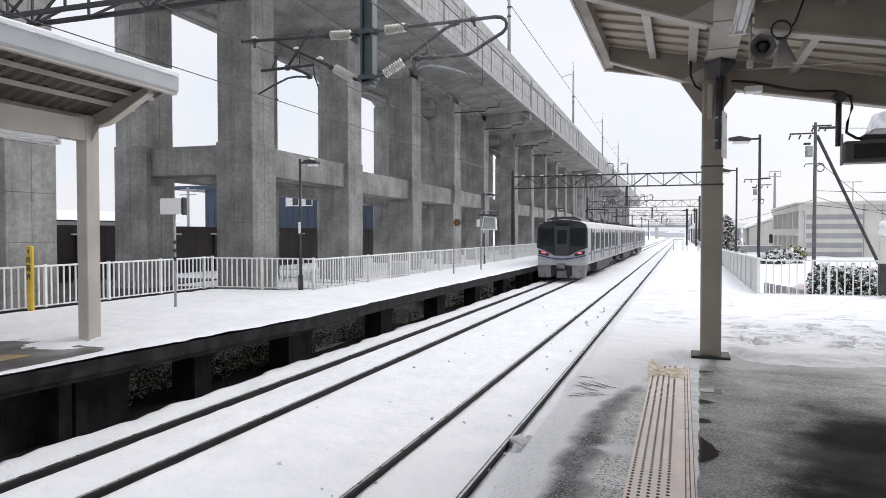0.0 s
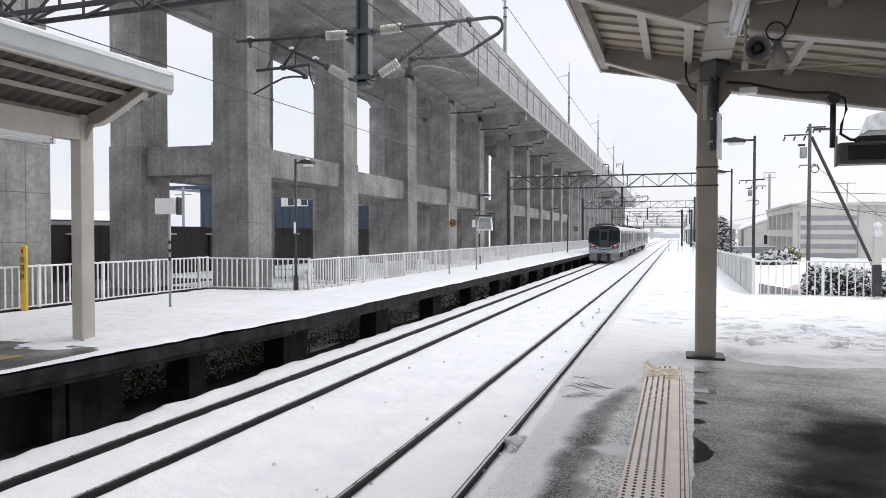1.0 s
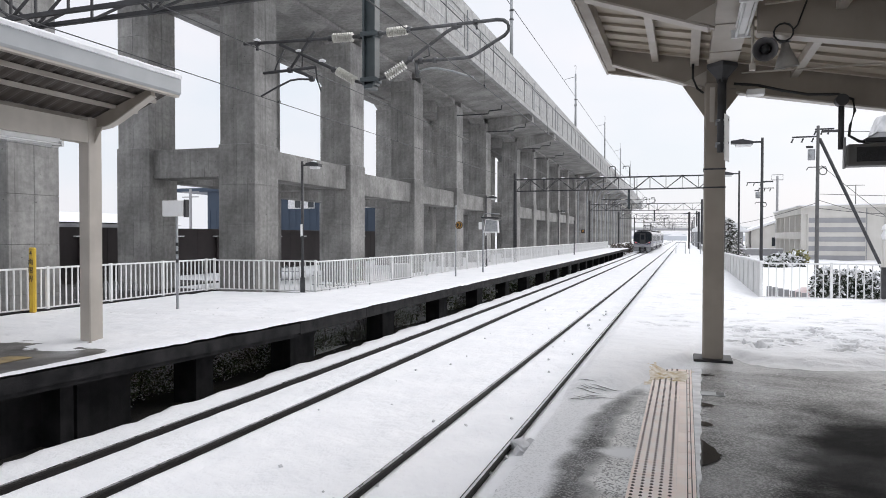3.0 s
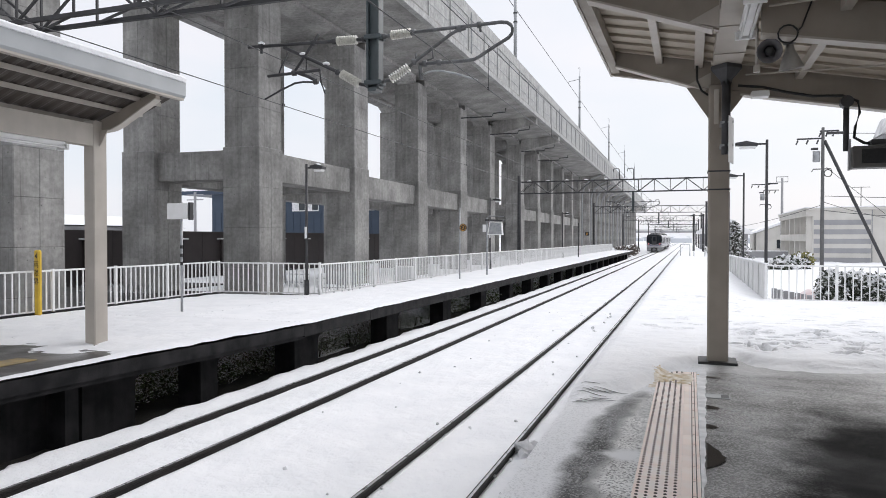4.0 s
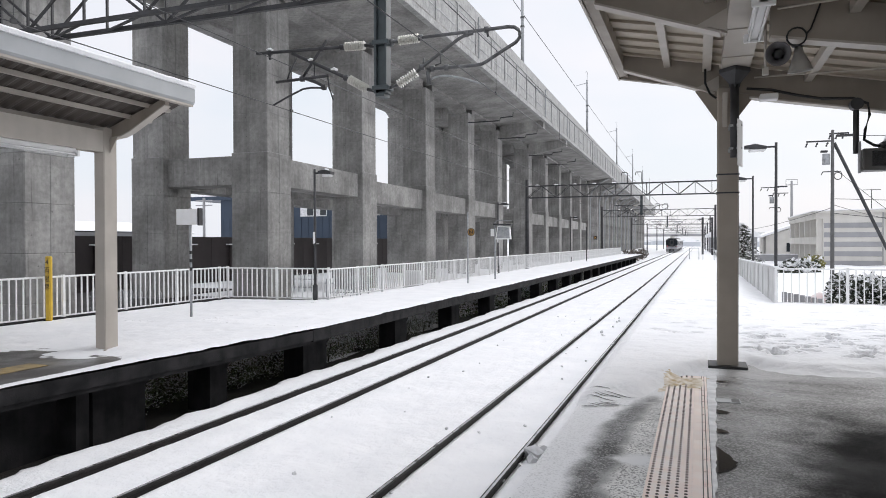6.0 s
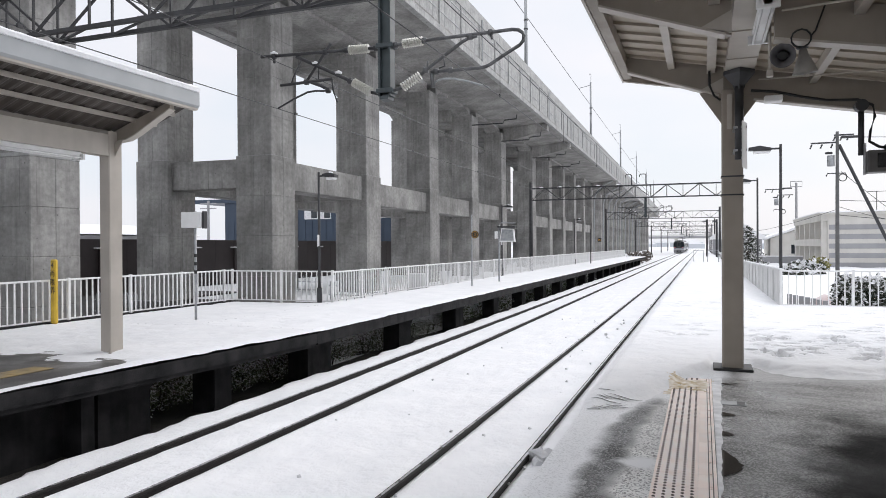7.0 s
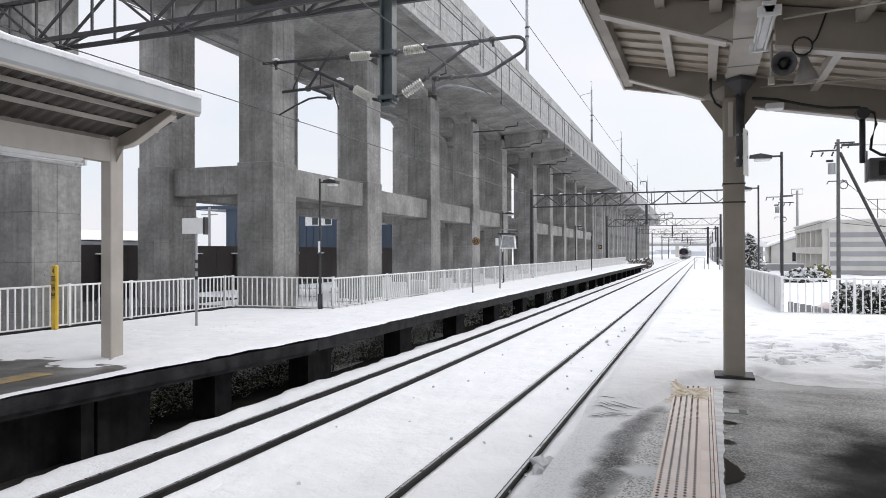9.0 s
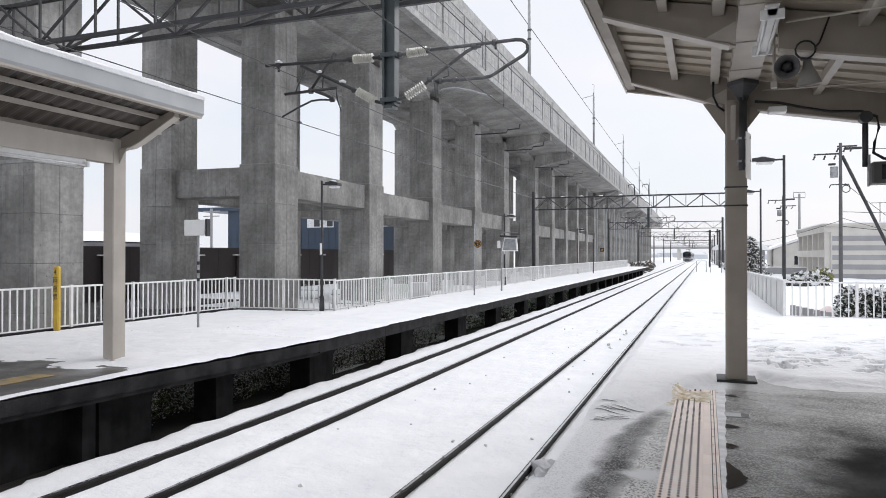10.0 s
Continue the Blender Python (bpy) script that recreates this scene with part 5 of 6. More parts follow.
# ---- overhead line ----
def insulator(bm, p0, p1, sheds=8):
    prof = [(0, 0.022)]
    for i in range(sheds):
        a = (i + 0.15) / sheds
        prof += [(a, 0.028), (a + 0.22 / sheds, 0.07), (a + 0.40 / sheds, 0.07), (a + 0.5 / sheds, 0.028)]
    prof.append((1, 0.022))
    lathe(bm, prof, p0, p1, 14)


def truss(bm, x0, x1, y, z0, z1, gap, r):
    for dy in (-0.25, 0.25):
        for z in (z0, z1):
            bar(bm, (x0, y + dy, z), (x1, y + dy, z), r * 2, r * 2)
    n = round((x1 - x0) / gap)
    for i in range(n):
        a, b = x0 + (x1 - x0) * i / n, x0 + (x1 - x0) * (i + 1) / n
        for dy in (-0.25, 0.25):
            p, q = ((a, z0), (b, z1)) if i % 2 == 0 else ((a, z1), (b, z0))
            bar(bm, (p[0], y + dy, p[1]), (q[0], y + dy, q[1]), r * 1.1, r * 1.1)
            bar(bm, (b, y + dy, z0), (b, y + dy, z1), r, r)
        bar(bm, (a, y - 0.25, z1), (b, y + 0.25, z1), r, r)
        bar(bm, (a, y + 0.25, z0), (b, y - 0.25, z0), r, r)


def gantry(y, right):
    g = root("catenary_gantry", "dark steel lattice gantry carrying the overhead line", "catenary gantry", (0, y, 0), group="overhead gantries")
    bm = BM()
    truss(bm, -13.9, right, 0, 6.45, 7.45, 1.28, 0.036)
    part("lattice_beam", bm, DARK_STEEL, g)
    for x in (-13.95, right + 0.05):
        part("mast", tube(BM(), [(x, 0, -0.6), (x, 0, 8.0)], 0.17, 14, 0.15), DARK_STEEL, g, smooth=True)
    # drop post between the tracks
    bm = BM()
    box(bm, -4.505, -4.475, -0.085, 0.085, 4.85, 6.5)
    box(bm, -4.335, -4.305, -0.085, 0.085, 4.85, 6.5)
    box(bm, -4.475, -4.335, -0.012, 0.012, 4.85, 6.5)
    box(bm, -4.475, -4.335, -0.10, 0.10, 4.80, 4.85)
    for z in (4.93, 5.60):
        box(bm, -4.54, -4.27, -0.10, 0.10, z - 0.035, z + 0.035, 0.008)
    part("drop_post", bm, POST_GREEN, g)

    def run(bm, pts, r):
        tube(bm, [(-4.415 + u, 0, z) for u, z in pts], r)

    def band(bm, u, z, r=0.045):
        tube(bm, [(-4.415 + u - 0.03, 0, z), (-4.415 + u + 0.03, 0, z)], r, 10)
    # arm over the near track: stay tube bent round into a hoop, diagonal strut, steady arm
    arm = BM()
    run(arm, [(0.12, 5.60), (0.27, 5.61)], 0.028)
    run(arm, [(0.60, 5.62), (1.0, 5.625), (1.6, 5.63), (1.93, 5.635), (2.02, 5.62), (2.075, 5.58), (2.095, 5.52), (2.085, 5.46), (2.04, 5.41), (1.81, 5.29), (1.62, 5.185), (1.55, 5.155), (1.45, 5.145), (1.06, 5.15), (0.72, 5.155)], 0.026)
    run(arm, [(0.10, 4.93), (0.26, 4.965)], 0.026)
    run(arm, [(0.56, 5.13), (0.67, 5.21), (0.88, 5.34), (1.20, 5.54), (1.30, 5.585), (1.42, 5.60)], 0.026)
    for u, z in ((0.62, 5.62), (1.62, 5.63), (1.32, 5.60), (0.80, 5.155), (1.02, 5.15), (0.16, 5.605), (0.64, 5.19)):
        band(arm, u, z)
    run(arm, [(1.63, 5.60), (1.64, 5.53)], 0.018)
    run(arm, [(0.66, 5.22), (0.67, 5.32)], 0.014)
    run(arm, [(0.92, 5.36), (0.93, 5.22), (0.84, 5.20)], 0.012)
    run(arm, [(0.73, 5.13), (0.75, 4.93)], 0.032)
    a = part("cantilever_arm", arm, ARM_GREY, g, smooth=True)
    for p, q in (((0.27, 5.61), (0.60, 5.62)), ((0.26, 4.965), (0.56, 5.13))):
        ins = BM()
        insulator(ins, (-4.415 + p[0], 0, p[1]), (-4.415 + q[0], 0, q[1]), 9)
        part("insulator", ins, PORCELAIN, a, "ribbed white porcelain insulator")
    steady = BM()
    run(steady, [(0.76, 4.99), (0.84, 5.03), (0.95, 5.04), (1.06, 5.03), (1.29, 4.97), (1.59, 4.86)], 0.015)
    part("steady_arm", steady, GALV, a, smooth=True)
    # arm over the far track
    arm = BM()
    run(arm, [(-0.12, 5.59), (-0.28, 5.60)], 0.028)
    run(arm, [(-0.62, 5.61), (-1.3, 5.63), (-2.19, 5.66)], 0.026)
    run(arm, [(-0.10, 4.90), (-0.24, 4.94)], 0.026)
    run(arm, [(-0.55, 5.12), (-1.0, 5.34), (-1.54, 5.60)], 0.027)
    run(arm, [(-0.93, 5.74), (-1.36, 5.20)], 0.022)
    run(arm, [(-1.83, 5.175), (-0.90, 5.20)], 0.024)
    run(arm, [(-1.46, 5.52), (-1.60, 5.28), (-1.63, 5.20)], 0.012)
    run(arm, [(-1.28, 5.18), (-1.1, 5.11), (-0.97, 5.04)], 0.026)
    run(arm, [(-0.91, 5.18), (-0.89, 5.01), (-0.82, 4.83)], 0.013)
    run(arm, [(-1.14, 5.40), (-1.15, 5.20)], 0.010)
    run(arm, [(-1.95, 5.64), (-1.945, 5.54)], 0.022)
    for u, z in ((-0.66, 5.61), (-1.02, 5.62), (-1.95, 5.65), (-0.60, 5.14), (-1.36, 5.19), (-0.16, 5.595), (-0.98, 5.03)):
        band(arm, u, z)
    a = part("cantilever_arm", arm, DARK_STEEL, g, smooth=True)
    for p, q in (((-0.28, 5.60), (-0.62, 5.61)), ((-0.24, 4.94), (-0.55, 5.12))):
        ins = BM()
        insulator(ins, (-4.415 + p[0], 0, p[1]), (-4.415 + q[0], 0, q[1]), 9)
        part("insulator", ins, PORCELAIN, a, "ribbed white porcelain insulator")
    for u, z in ((-1.95, 5.69), (-0.80, 5.28), (-1.20, 5.46)):
        lump = lathe(BM(), [(0, 0.05), (0.5, 0.06), (1, 0.015)], (-4.415 + u, 0, z - 0.01), (-4.415 + u, 0, z + 0.035), 8)
        part("snow_lump", lump, SNOW, a)
    steady = BM()
    run(steady, [(-0.98, 5.02), (-1.2, 5.04), (-1.35, 5.03), (-1.6, 4.94), (-1.88, 4.82)], 0.016)
    part("steady_arm", steady, DARK_STEEL, a, smooth=True)
    for x in (-5.5, -4.38):
        hook = tube(BM(), [(x, 0, 7.4), (x, 0, 8.25), (x - 0.08, 0, 8.36), (x - 0.42, 0, 8.36), (x - 0.5, 0, 8.28), (x - 0.5, 0, 8.12)], 0.035, 7)
        part("feeder_hook", hook, DARK_STEEL, g, smooth=True)
    # snow lumps resting on the top chord
    for k in range(9):
        x = -13 + k * 1.6
        part("snow_lump", lathe(BM(), [(0, 0.2), (0.5, 0.16), (1, 0.04)], (x, -0.25, 7.49), (x, -0.25, 7.57), 10), SNOW, g)
    return g


def build_gantries():
    gantry(9.4, 7.2)
    g = gantry(59.0, 2.2)
    for k in range(2, 7):
        copy_thing(g, pose(0, 9.4 + 49.6 * k, 0))
    # wires
    for x, low, high in ((-2.83, 4.85, 5.50), (-6.35, 4.83, 5.57)):
        for z in (low, high):
            tagged(part("overhead_wire", tube(BM(), [(x, -30, z), (x, 9.4, z), (x, 59, z), (x, 320, z)], 0.007, 5), DARK_STEEL),
                   "dark overhead wire above the track", "wire", "overhead wires")
        bm = BM()
        for y in np.arange(-10, 150, 5.0):
            tube(bm, [(x, float(y), low), (x, float(y), high)], 0.004, 4)
            box(bm, x - 0.012, x + 0.012, float(y) - 0.03, float(y) + 0.03, low - 0.01, low + 0.03)
        tagged(part("dropper", bm, DARK_STEEL), "thin droppers between contact and messenger wire", "wire", kind="stuff")


build_near_canopy()
build_canopy_fittings()
build_tactile()
build_far_canopy()
build_fences()
build_gantries()


# ---- small things on the opposite platform ----
def writing(name, text, size, m, material, parent, label):
    cu = bpy.data.curves.new(name, "FONT")
    cu.body, cu.size, cu.extrude, cu.align_x, cu.align_y = text, size, 0.002, "CENTER", "CENTER"
    tmp = bpy.data.objects.new(name, cu)
    scene.collection.objects.link(tmp)
    bpy.context.view_layer.update()
    me = bpy.data.meshes.new_from_object(tmp.evaluated_get(bpy.context.evaluated_depsgraph_get()))
    bpy.data.objects.remove(tmp)
    me.materials.clear()
    me.materials.append(material)
    ob = new(name, me)
    ob.parent = parent
    ob.matrix_basis = m
    return tagged(ob, label)


def street_lamp(x, y, z, height, reach, label, group, plate=False):
    s = root("platform_lamp", label, "lamp", (x, y, z), group=group)
    part("pole", tube(BM(), [(0, 0, 0), (0, 0, height + 0.12)], 0.045, 12, 0.038), DARK_STEEL, s, smooth=True)
    part("arm", tube(BM(), [(0, 0, height), (reach * 0.35, 0, height)], 0.028, 8), DARK_STEEL, s, smooth=True)
    a, b = sorted((reach * 0.3, reach))
    head = part("lamp_head", prism(BM(), [(a, height - 0.03), (b, height - 0.06), (b, height + 0.02), ((a + b) / 2, height + 0.09), (a, height + 0.05)], "y", -0.13, 0.13), DARK_STEEL, s)
    part("lens", box(BM(), a + 0.12, b - 0.04, -0.11, 0.11, height - 0.13, height - 0.05, 0.02), TUBE, head, "frosted lamp lens")
    part("snow_cap", lathe(BM(), [(0, 0.10), (0.6, 0.08), (1, 0.02)], ((a + b) / 2, 0, height + 0.08), ((a + b) / 2, 0, height + 0.13), 10), SNOW, head)
    part("base", tube(BM(), [(0, 0, 0), (0, 0, 0.5)], 0.075, 12), DARK_STEEL, s)
    if plate:
        part("name_plate", box(BM(), -0.035, 0.035, -0.065, -0.05, 1.8, 2.15), WHITE_PAINT, s, "white plate strapped to the pole")
    return s


def build_platform_things():
    m = root("car_limit_post", "yellow post marked with the four-car limit in black", "marker post", (-14.32, 12.12, LEFT_Z))
    part("post", box(BM(), -0.085, 0.085, -0.05, 0.05, 0, 1.52, 0.03), YELLOW, m)
    for k, ch in enumerate("4両限界"):
        writing("lettering", ch, 0.165, pose(0, -0.054, 1.38 - 0.20 * k, 90), BLACK, m, "black character painted on the post")

    s = root("platform_sign", "blank pale sign box on a thin grey pole", "sign", (-11.55, 13.7, LEFT_Z))
    part("pole", tube(BM(), [(0, 0, 0), (0, 0, 2.66)], 0.03, 10), GALV, s, smooth=True)
    part("sign_box", box(BM(), -0.36, 0.24, -0.09, 0.05, 2.26, 2.64, 0.01), WHITE_PAINT, s)
    part("side_frame", box(BM(), 0.242, 0.30, -0.06, 0.08, 2.24, 2.66, 0.01), DARK_STEEL, s)
    for z in (1.15, 1.35, 1.55):
        part("tape_band", tube(BM(), [(0, 0, z), (0, 0, z + 0.08)], 0.034, 10), BLACK, s)

    d = root("stop_marker", "slim pole with a round yellow and black car stop sign", "sign", (-9.25, 28.2, LEFT_Z))
    part("pole", tube(BM(), [(0, 0, 0), (0, 0, 3.1)], 0.032, 10), GALV, d, smooth=True)
    disc = part("disc", tube(BM(), [(0.17, -0.05, 2.25), (0.17, -0.08, 2.25)], 0.165, 24), BLACK, d)
    bm = BM()
    for k in range(8):
        a = k * math.tau / 8
        prism(bm, [(0.17 + r * math.cos(a + o), 2.25 + r * math.sin(a + o)) for r, o in ((0.115, -0.3), (0.145, -0.3), (0.145, 0.3), (0.115, 0.3))], "y", -0.085, -0.081)
    part("amber_ring", bm, AMBER, disc)
    writing("lettering", "2", 0.2, pose(0.17, -0.083, 2.25, 90), AMBER, disc, "amber figure on the black disc")
    part("base", box(BM(), -0.1, 0.1, -0.1, 0.1, 0, 0.03), GALV, d)

    t = root("platform_monitor", "pale hooded mirror box with a lamp arm on a grey pole", "mirror", (-9.1, 31.9, LEFT_Z))
    part("pole", tube(BM(), [(0, 0, 0), (0, 0, 2.75)], 0.04, 10), GALV, t, smooth=True)
    part("mirror_box", prism(BM(), [(0.05, 1.95), (0.80, 1.95), (0.74, 2.55), (0.16, 2.6)], "y", -0.12, 0.05), WHITE_PAINT, t)
    part("mirror_face", prism(BM(), [(0.10, 2.0), (0.75, 2.0), (0.70, 2.5), (0.19, 2.54)], "y", -0.13, -0.121), GALV, t)
    part("hood", prism(BM(), [(0.0, 2.62), (0.85, 2.60), (0.85, 2.66), (0.0, 2.70)], "y", -0.32, 0.1), DARK_STEEL, t)
    part("hood_arm", tube(BM(), [(0, 0, 2.75), (0.1, 0, 2.85), (0.8, 0, 2.83)], 0.025, 8), GALV, t)
    part("side_box", box(BM(), -0.2, -0.05, -0.08, 0.08, 2.1, 2.45, 0.01), WHITE_PAINT, t)
    part("base", box(BM(), -0.14, 0.14, -0.14, 0.14, 0, 0.05), GALV, t)

    street_lamp(-11.22, 18.95, LEFT_Z, 3.98, 0.62, "dark slender platform lamp beside the corner of the fence", "opposite platform lamps", True)
    street_lamp(-10.8, 38.5, LEFT_Z, 3.98, 0.62, "dark slender platform lamp beside the fence", "opposite platform lamps", True)
    street_lamp(-10.7, 62.0, LEFT_Z, 3.98, 0.62, "dark slender platform lamp beside the fence", "opposite platform lamps")
    p = root("gate_post", "short grey marker pole on the far platform", "post", (-9.6, 64.0, LEFT_Z))
    part("pole", tube(BM(), [(0, 0, 0), (0, 0, 3.2)], 0.05, 8), DARK_STEEL, p)
    part("arm", tube(BM(), [(0, 0, 2.2), (0.6, 0, 2.2)], 0.025, 6), GALV, p)
    plate = part("sign_plate", box(BM(), 0.62, 0.96, -0.05, -0.02, 2.03, 2.37, 0.01), BLACK, p)
    bm = BM()
    bar(bm, (0.70, -0.055, 2.11), (0.88, -0.055, 2.29), 0.008, 0.04)
    bar(bm, (0.70, -0.062, 2.29), (0.88, -0.062, 2.11), 0.005, 0.04)
    part("cross_mark", bm, AMBER, plate)

    c = root("equipment_cabinet", "white metal cabinet standing behind the platform fence", "cabinet", (-12.3, 29.5, -0.4))
    part("body", box(BM(), -0.4, 0.4, -0.3, 0.3, 0, 1.75, 0.02), WHITE_PAINT, c)
    part("door", box(BM(), -0.36, 0.36, -0.32, -0.301, 0.2, 1.68, 0.005), WHITE_PAINT, c)
    part("handle", box(BM(), 0.22, 0.27, -0.34, -0.321, 0.85, 1.0), DARK_STEEL, c)

    # tubular barriers and bicycle racks under the viaduct
    proto = None
    for x, y in ((-19.5, 20.5), (-21.3, 20.5), (-17.0, 31.0), (-17.0, 33.0), (-21.0, 34.0)):
        if proto is None:
            proto = root("bicycle_rack", "grey tubular bicycle rack standing in the snow", "bicycle rack", (x, y, -0.15), group="bicycle racks")
            for k in range(4):
                part("hoop", tube(BM(), [(k * 0.45 - 0.7, 0, 0), (k * 0.45 - 0.7, 0, 0.95), (k * 0.45 - 0.6, 0, 1.08), (k * 0.45 - 0.5, 0, 0.95), (k * 0.45 - 0.5, 0, 0.2)], 0.025, 8), GALV, proto, smooth=True)
            for z in (0.3, 0.75):
                part("rail", tube(BM(), [(-0.8, 0, z), (1.0, 0, z)], 0.022, 8), GALV, proto)
        else:
            copy_thing(proto, pose(x, y, -0.15))


# ---- plants ----
def leaf_mass(bm_leaf, bm_snow, centre, rad, n, size, snowy, rng):
    for _ in range(n):
        v = Vector((rng.gauss(0, 1), rng.gauss(0, 1), rng.gauss(0, 1))).normalized()
        k = rng.uniform(0.55, 1.05) * (1 + 0.25 * noise.noise(v * 2.2 + Vector(centre)))
        p = Vector(centre) + Vector((v.x * rad[0], v.y * rad[1], v.z * rad[2])) * k
        d = Vector((rng.uniform(-1, 1), rng.uniform(-1, 1), rng.uniform(-0.6, 0.8))).normalized()
        w = d.cross(Vector((rng.uniform(-1, 1), rng.uniform(-1, 1), rng.uniform(-1, 1)))).normalized()
        s = size * rng.uniform(0.6, 1.4)
        on_snow = rng.random() < snowy * (0.45 + 0.9 * max(0.0, v.z))
        bm = bm_snow if on_snow else bm_leaf
        up = Vector((0, 0, s * 0.25)) if on_snow else Vector((0, 0, 0))
        a, b, c, e = p - d * s, p + w * s * 0.45, p + d * s, p - w * s * 0.45
        vs = [bm.verts.new(q) for q in (a, b + up, c, e + up * 0.3)]
        bm.faces.new((vs[0], vs[1], vs[2]))
        bm.faces.new((vs[0], vs[2], vs[3]))


def shrub(x, y, z, rx, ry, rz, n, label, leaf, snowy=0.4, size=0.06, seed=1, category="shrub", group="shrubs"):
    rng = random.Random(seed)
    s = root("shrub", label, category, (x, y, z), group=group)
    a, b = BM(), BM()
    for k in range(6):
        c = (rng.uniform(-0.5, 0.5) * rx, rng.uniform(-0.5, 0.5) * ry, rz * rng.uniform(0.4, 0.62))
        leaf_mass(a, b, c, (rx * 0.62, ry * 0.62, rz * 0.5), n // 6, size, snowy, rng)
    tagged(part("foliage", a, leaf, s), kind="stuff")
    tagged(part("clinging_snow", b, SNOW, s), kind="stuff")
    for k in range(5):
        ang = k * math.tau / 5
        part("stem", tube(BM(), [(0.08 * math.cos(ang), 0.08 * math.sin(ang), -0.1), (rx * 0.4 * math.cos(ang), ry * 0.4 * math.sin(ang), rz * 0.55)], 0.025, 5, 0.01), BARK, s)
    return s


def conifer(x, y, z, h, r, seed):
    rng = random.Random(seed)
    s = root("conifer", "dark evergreen tree dusted with snow", "tree", (x, y, z), group="conifers")
    part("trunk", tube(BM(), [(0, 0, 0), (0, 0, h * 0.55), (0.05, 0, h)], 0.14, 7, 0.02), BARK, s)
    a, b = BM(), BM()
    limbs = BM()
    for k in range(46):
        t = 0.12 + 0.86 * k / 46
        ang = k * 2.4 + rng.uniform(-0.3, 0.3)
        ln = r * (1 - t) ** 0.8 * rng.uniform(0.7, 1.15) + 0.15
        d = Vector((math.cos(ang), math.sin(ang), 0))
        p0, p1 = Vector((0, 0, h * t)), Vector((0, 0, h * t - 0.1 * ln)) + d * ln
        tube(limbs, [p0, p1], 0.03, 4, 0.01)
        for j in range(4):
            q = p0.lerp(p1, 0.3 + 0.25 * j)
            leaf_mass(a, b, q, (0.22 + 0.06 * ln, 0.22 + 0.06 * ln, 0.12), 9, 0.13, 0.55, rng)
    tagged(part("limbs", limbs, BARK, s), kind="stuff")
    tagged(part("crown", a, LEAF, s), kind="stuff")
    tagged(part("clinging_snow", b, SNOW, s), kind="stuff")
    return s


def build_plants():
    # growth behind the openings of the opposite platform
    k = 0
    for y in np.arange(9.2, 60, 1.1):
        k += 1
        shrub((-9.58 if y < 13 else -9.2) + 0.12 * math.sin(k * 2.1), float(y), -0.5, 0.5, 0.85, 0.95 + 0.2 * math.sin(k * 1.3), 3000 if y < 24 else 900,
              "green shrub growth flecked with snow under the platform", LEAF_BRIGHT, 0.7 if y < 13.2 else 0.95, 0.024 if y < 24 else 0.05, 100 + k, group="shrubs under the platform")
    # hedge behind the near platform's fence
    for i, (x, y, r, h) in enumerate(((4.35, 26.0, 0.55, 1.55), (5.0, 26.4, 0.75, 1.38), (5.75, 26.6, 0.85, 1.32), (6.5, 26.2, 0.85, 1.35), (7.4, 26.6, 0.8, 1.3), (8.3, 27.2, 0.8, 1.3), (5.6, 29.0, 0.9, 1.35))):
        shrub(x, y, 0.02, r, r * 0.8, h, 3000, "dark leafed hedge plant heaped with snow behind the fence", LEAF, 0.48, 0.085, 300 + i, "hedge", "hedge plants")
    shrub(9.9, 72, -0.3, 1.1, 1.4, 1.5, 700, "yellow-green bush in front of the apartment house", LEAF_YELLOW, 0.2, 0.2, 401, "bush", "yard bushes")
    shrub(6.3, 64, -0.4, 1.9, 1.6, 1.2, 900, "dark bush heaped with snow in the yard", LEAF, 0.6, 0.2, 402, "bush", "yard bushes")
    shrub(8.1, 66, -0.4, 1.7, 1.6, 1.5, 900, "dark bush heaped with snow in the yard", LEAF, 0.6, 0.2, 403, "bush", "yard bushes")
    conifer(4.6, 85, 0, 4.7, 1.9, 11)
    conifer(3.2, 82, 0, 3.9, 1.8, 12)
    conifer(5.4, 92, 0, 3.9, 1.8, 13)
    # dry brush at the end of the opposite platform
    for i, (x, y) in enumerate(((-9.6, 104), (-10.0, 108), (-9.4, 113), (-10.0, 119), (-9.3, 126), (-9.6, 134))):
        shrub(x, y, -0.4, 1.0, 2.2, 1.7, 420, "reddish dry brush beside the track", RED_TWIG, 0.15, 0.16, 500 + i, "brush", "dry brush")


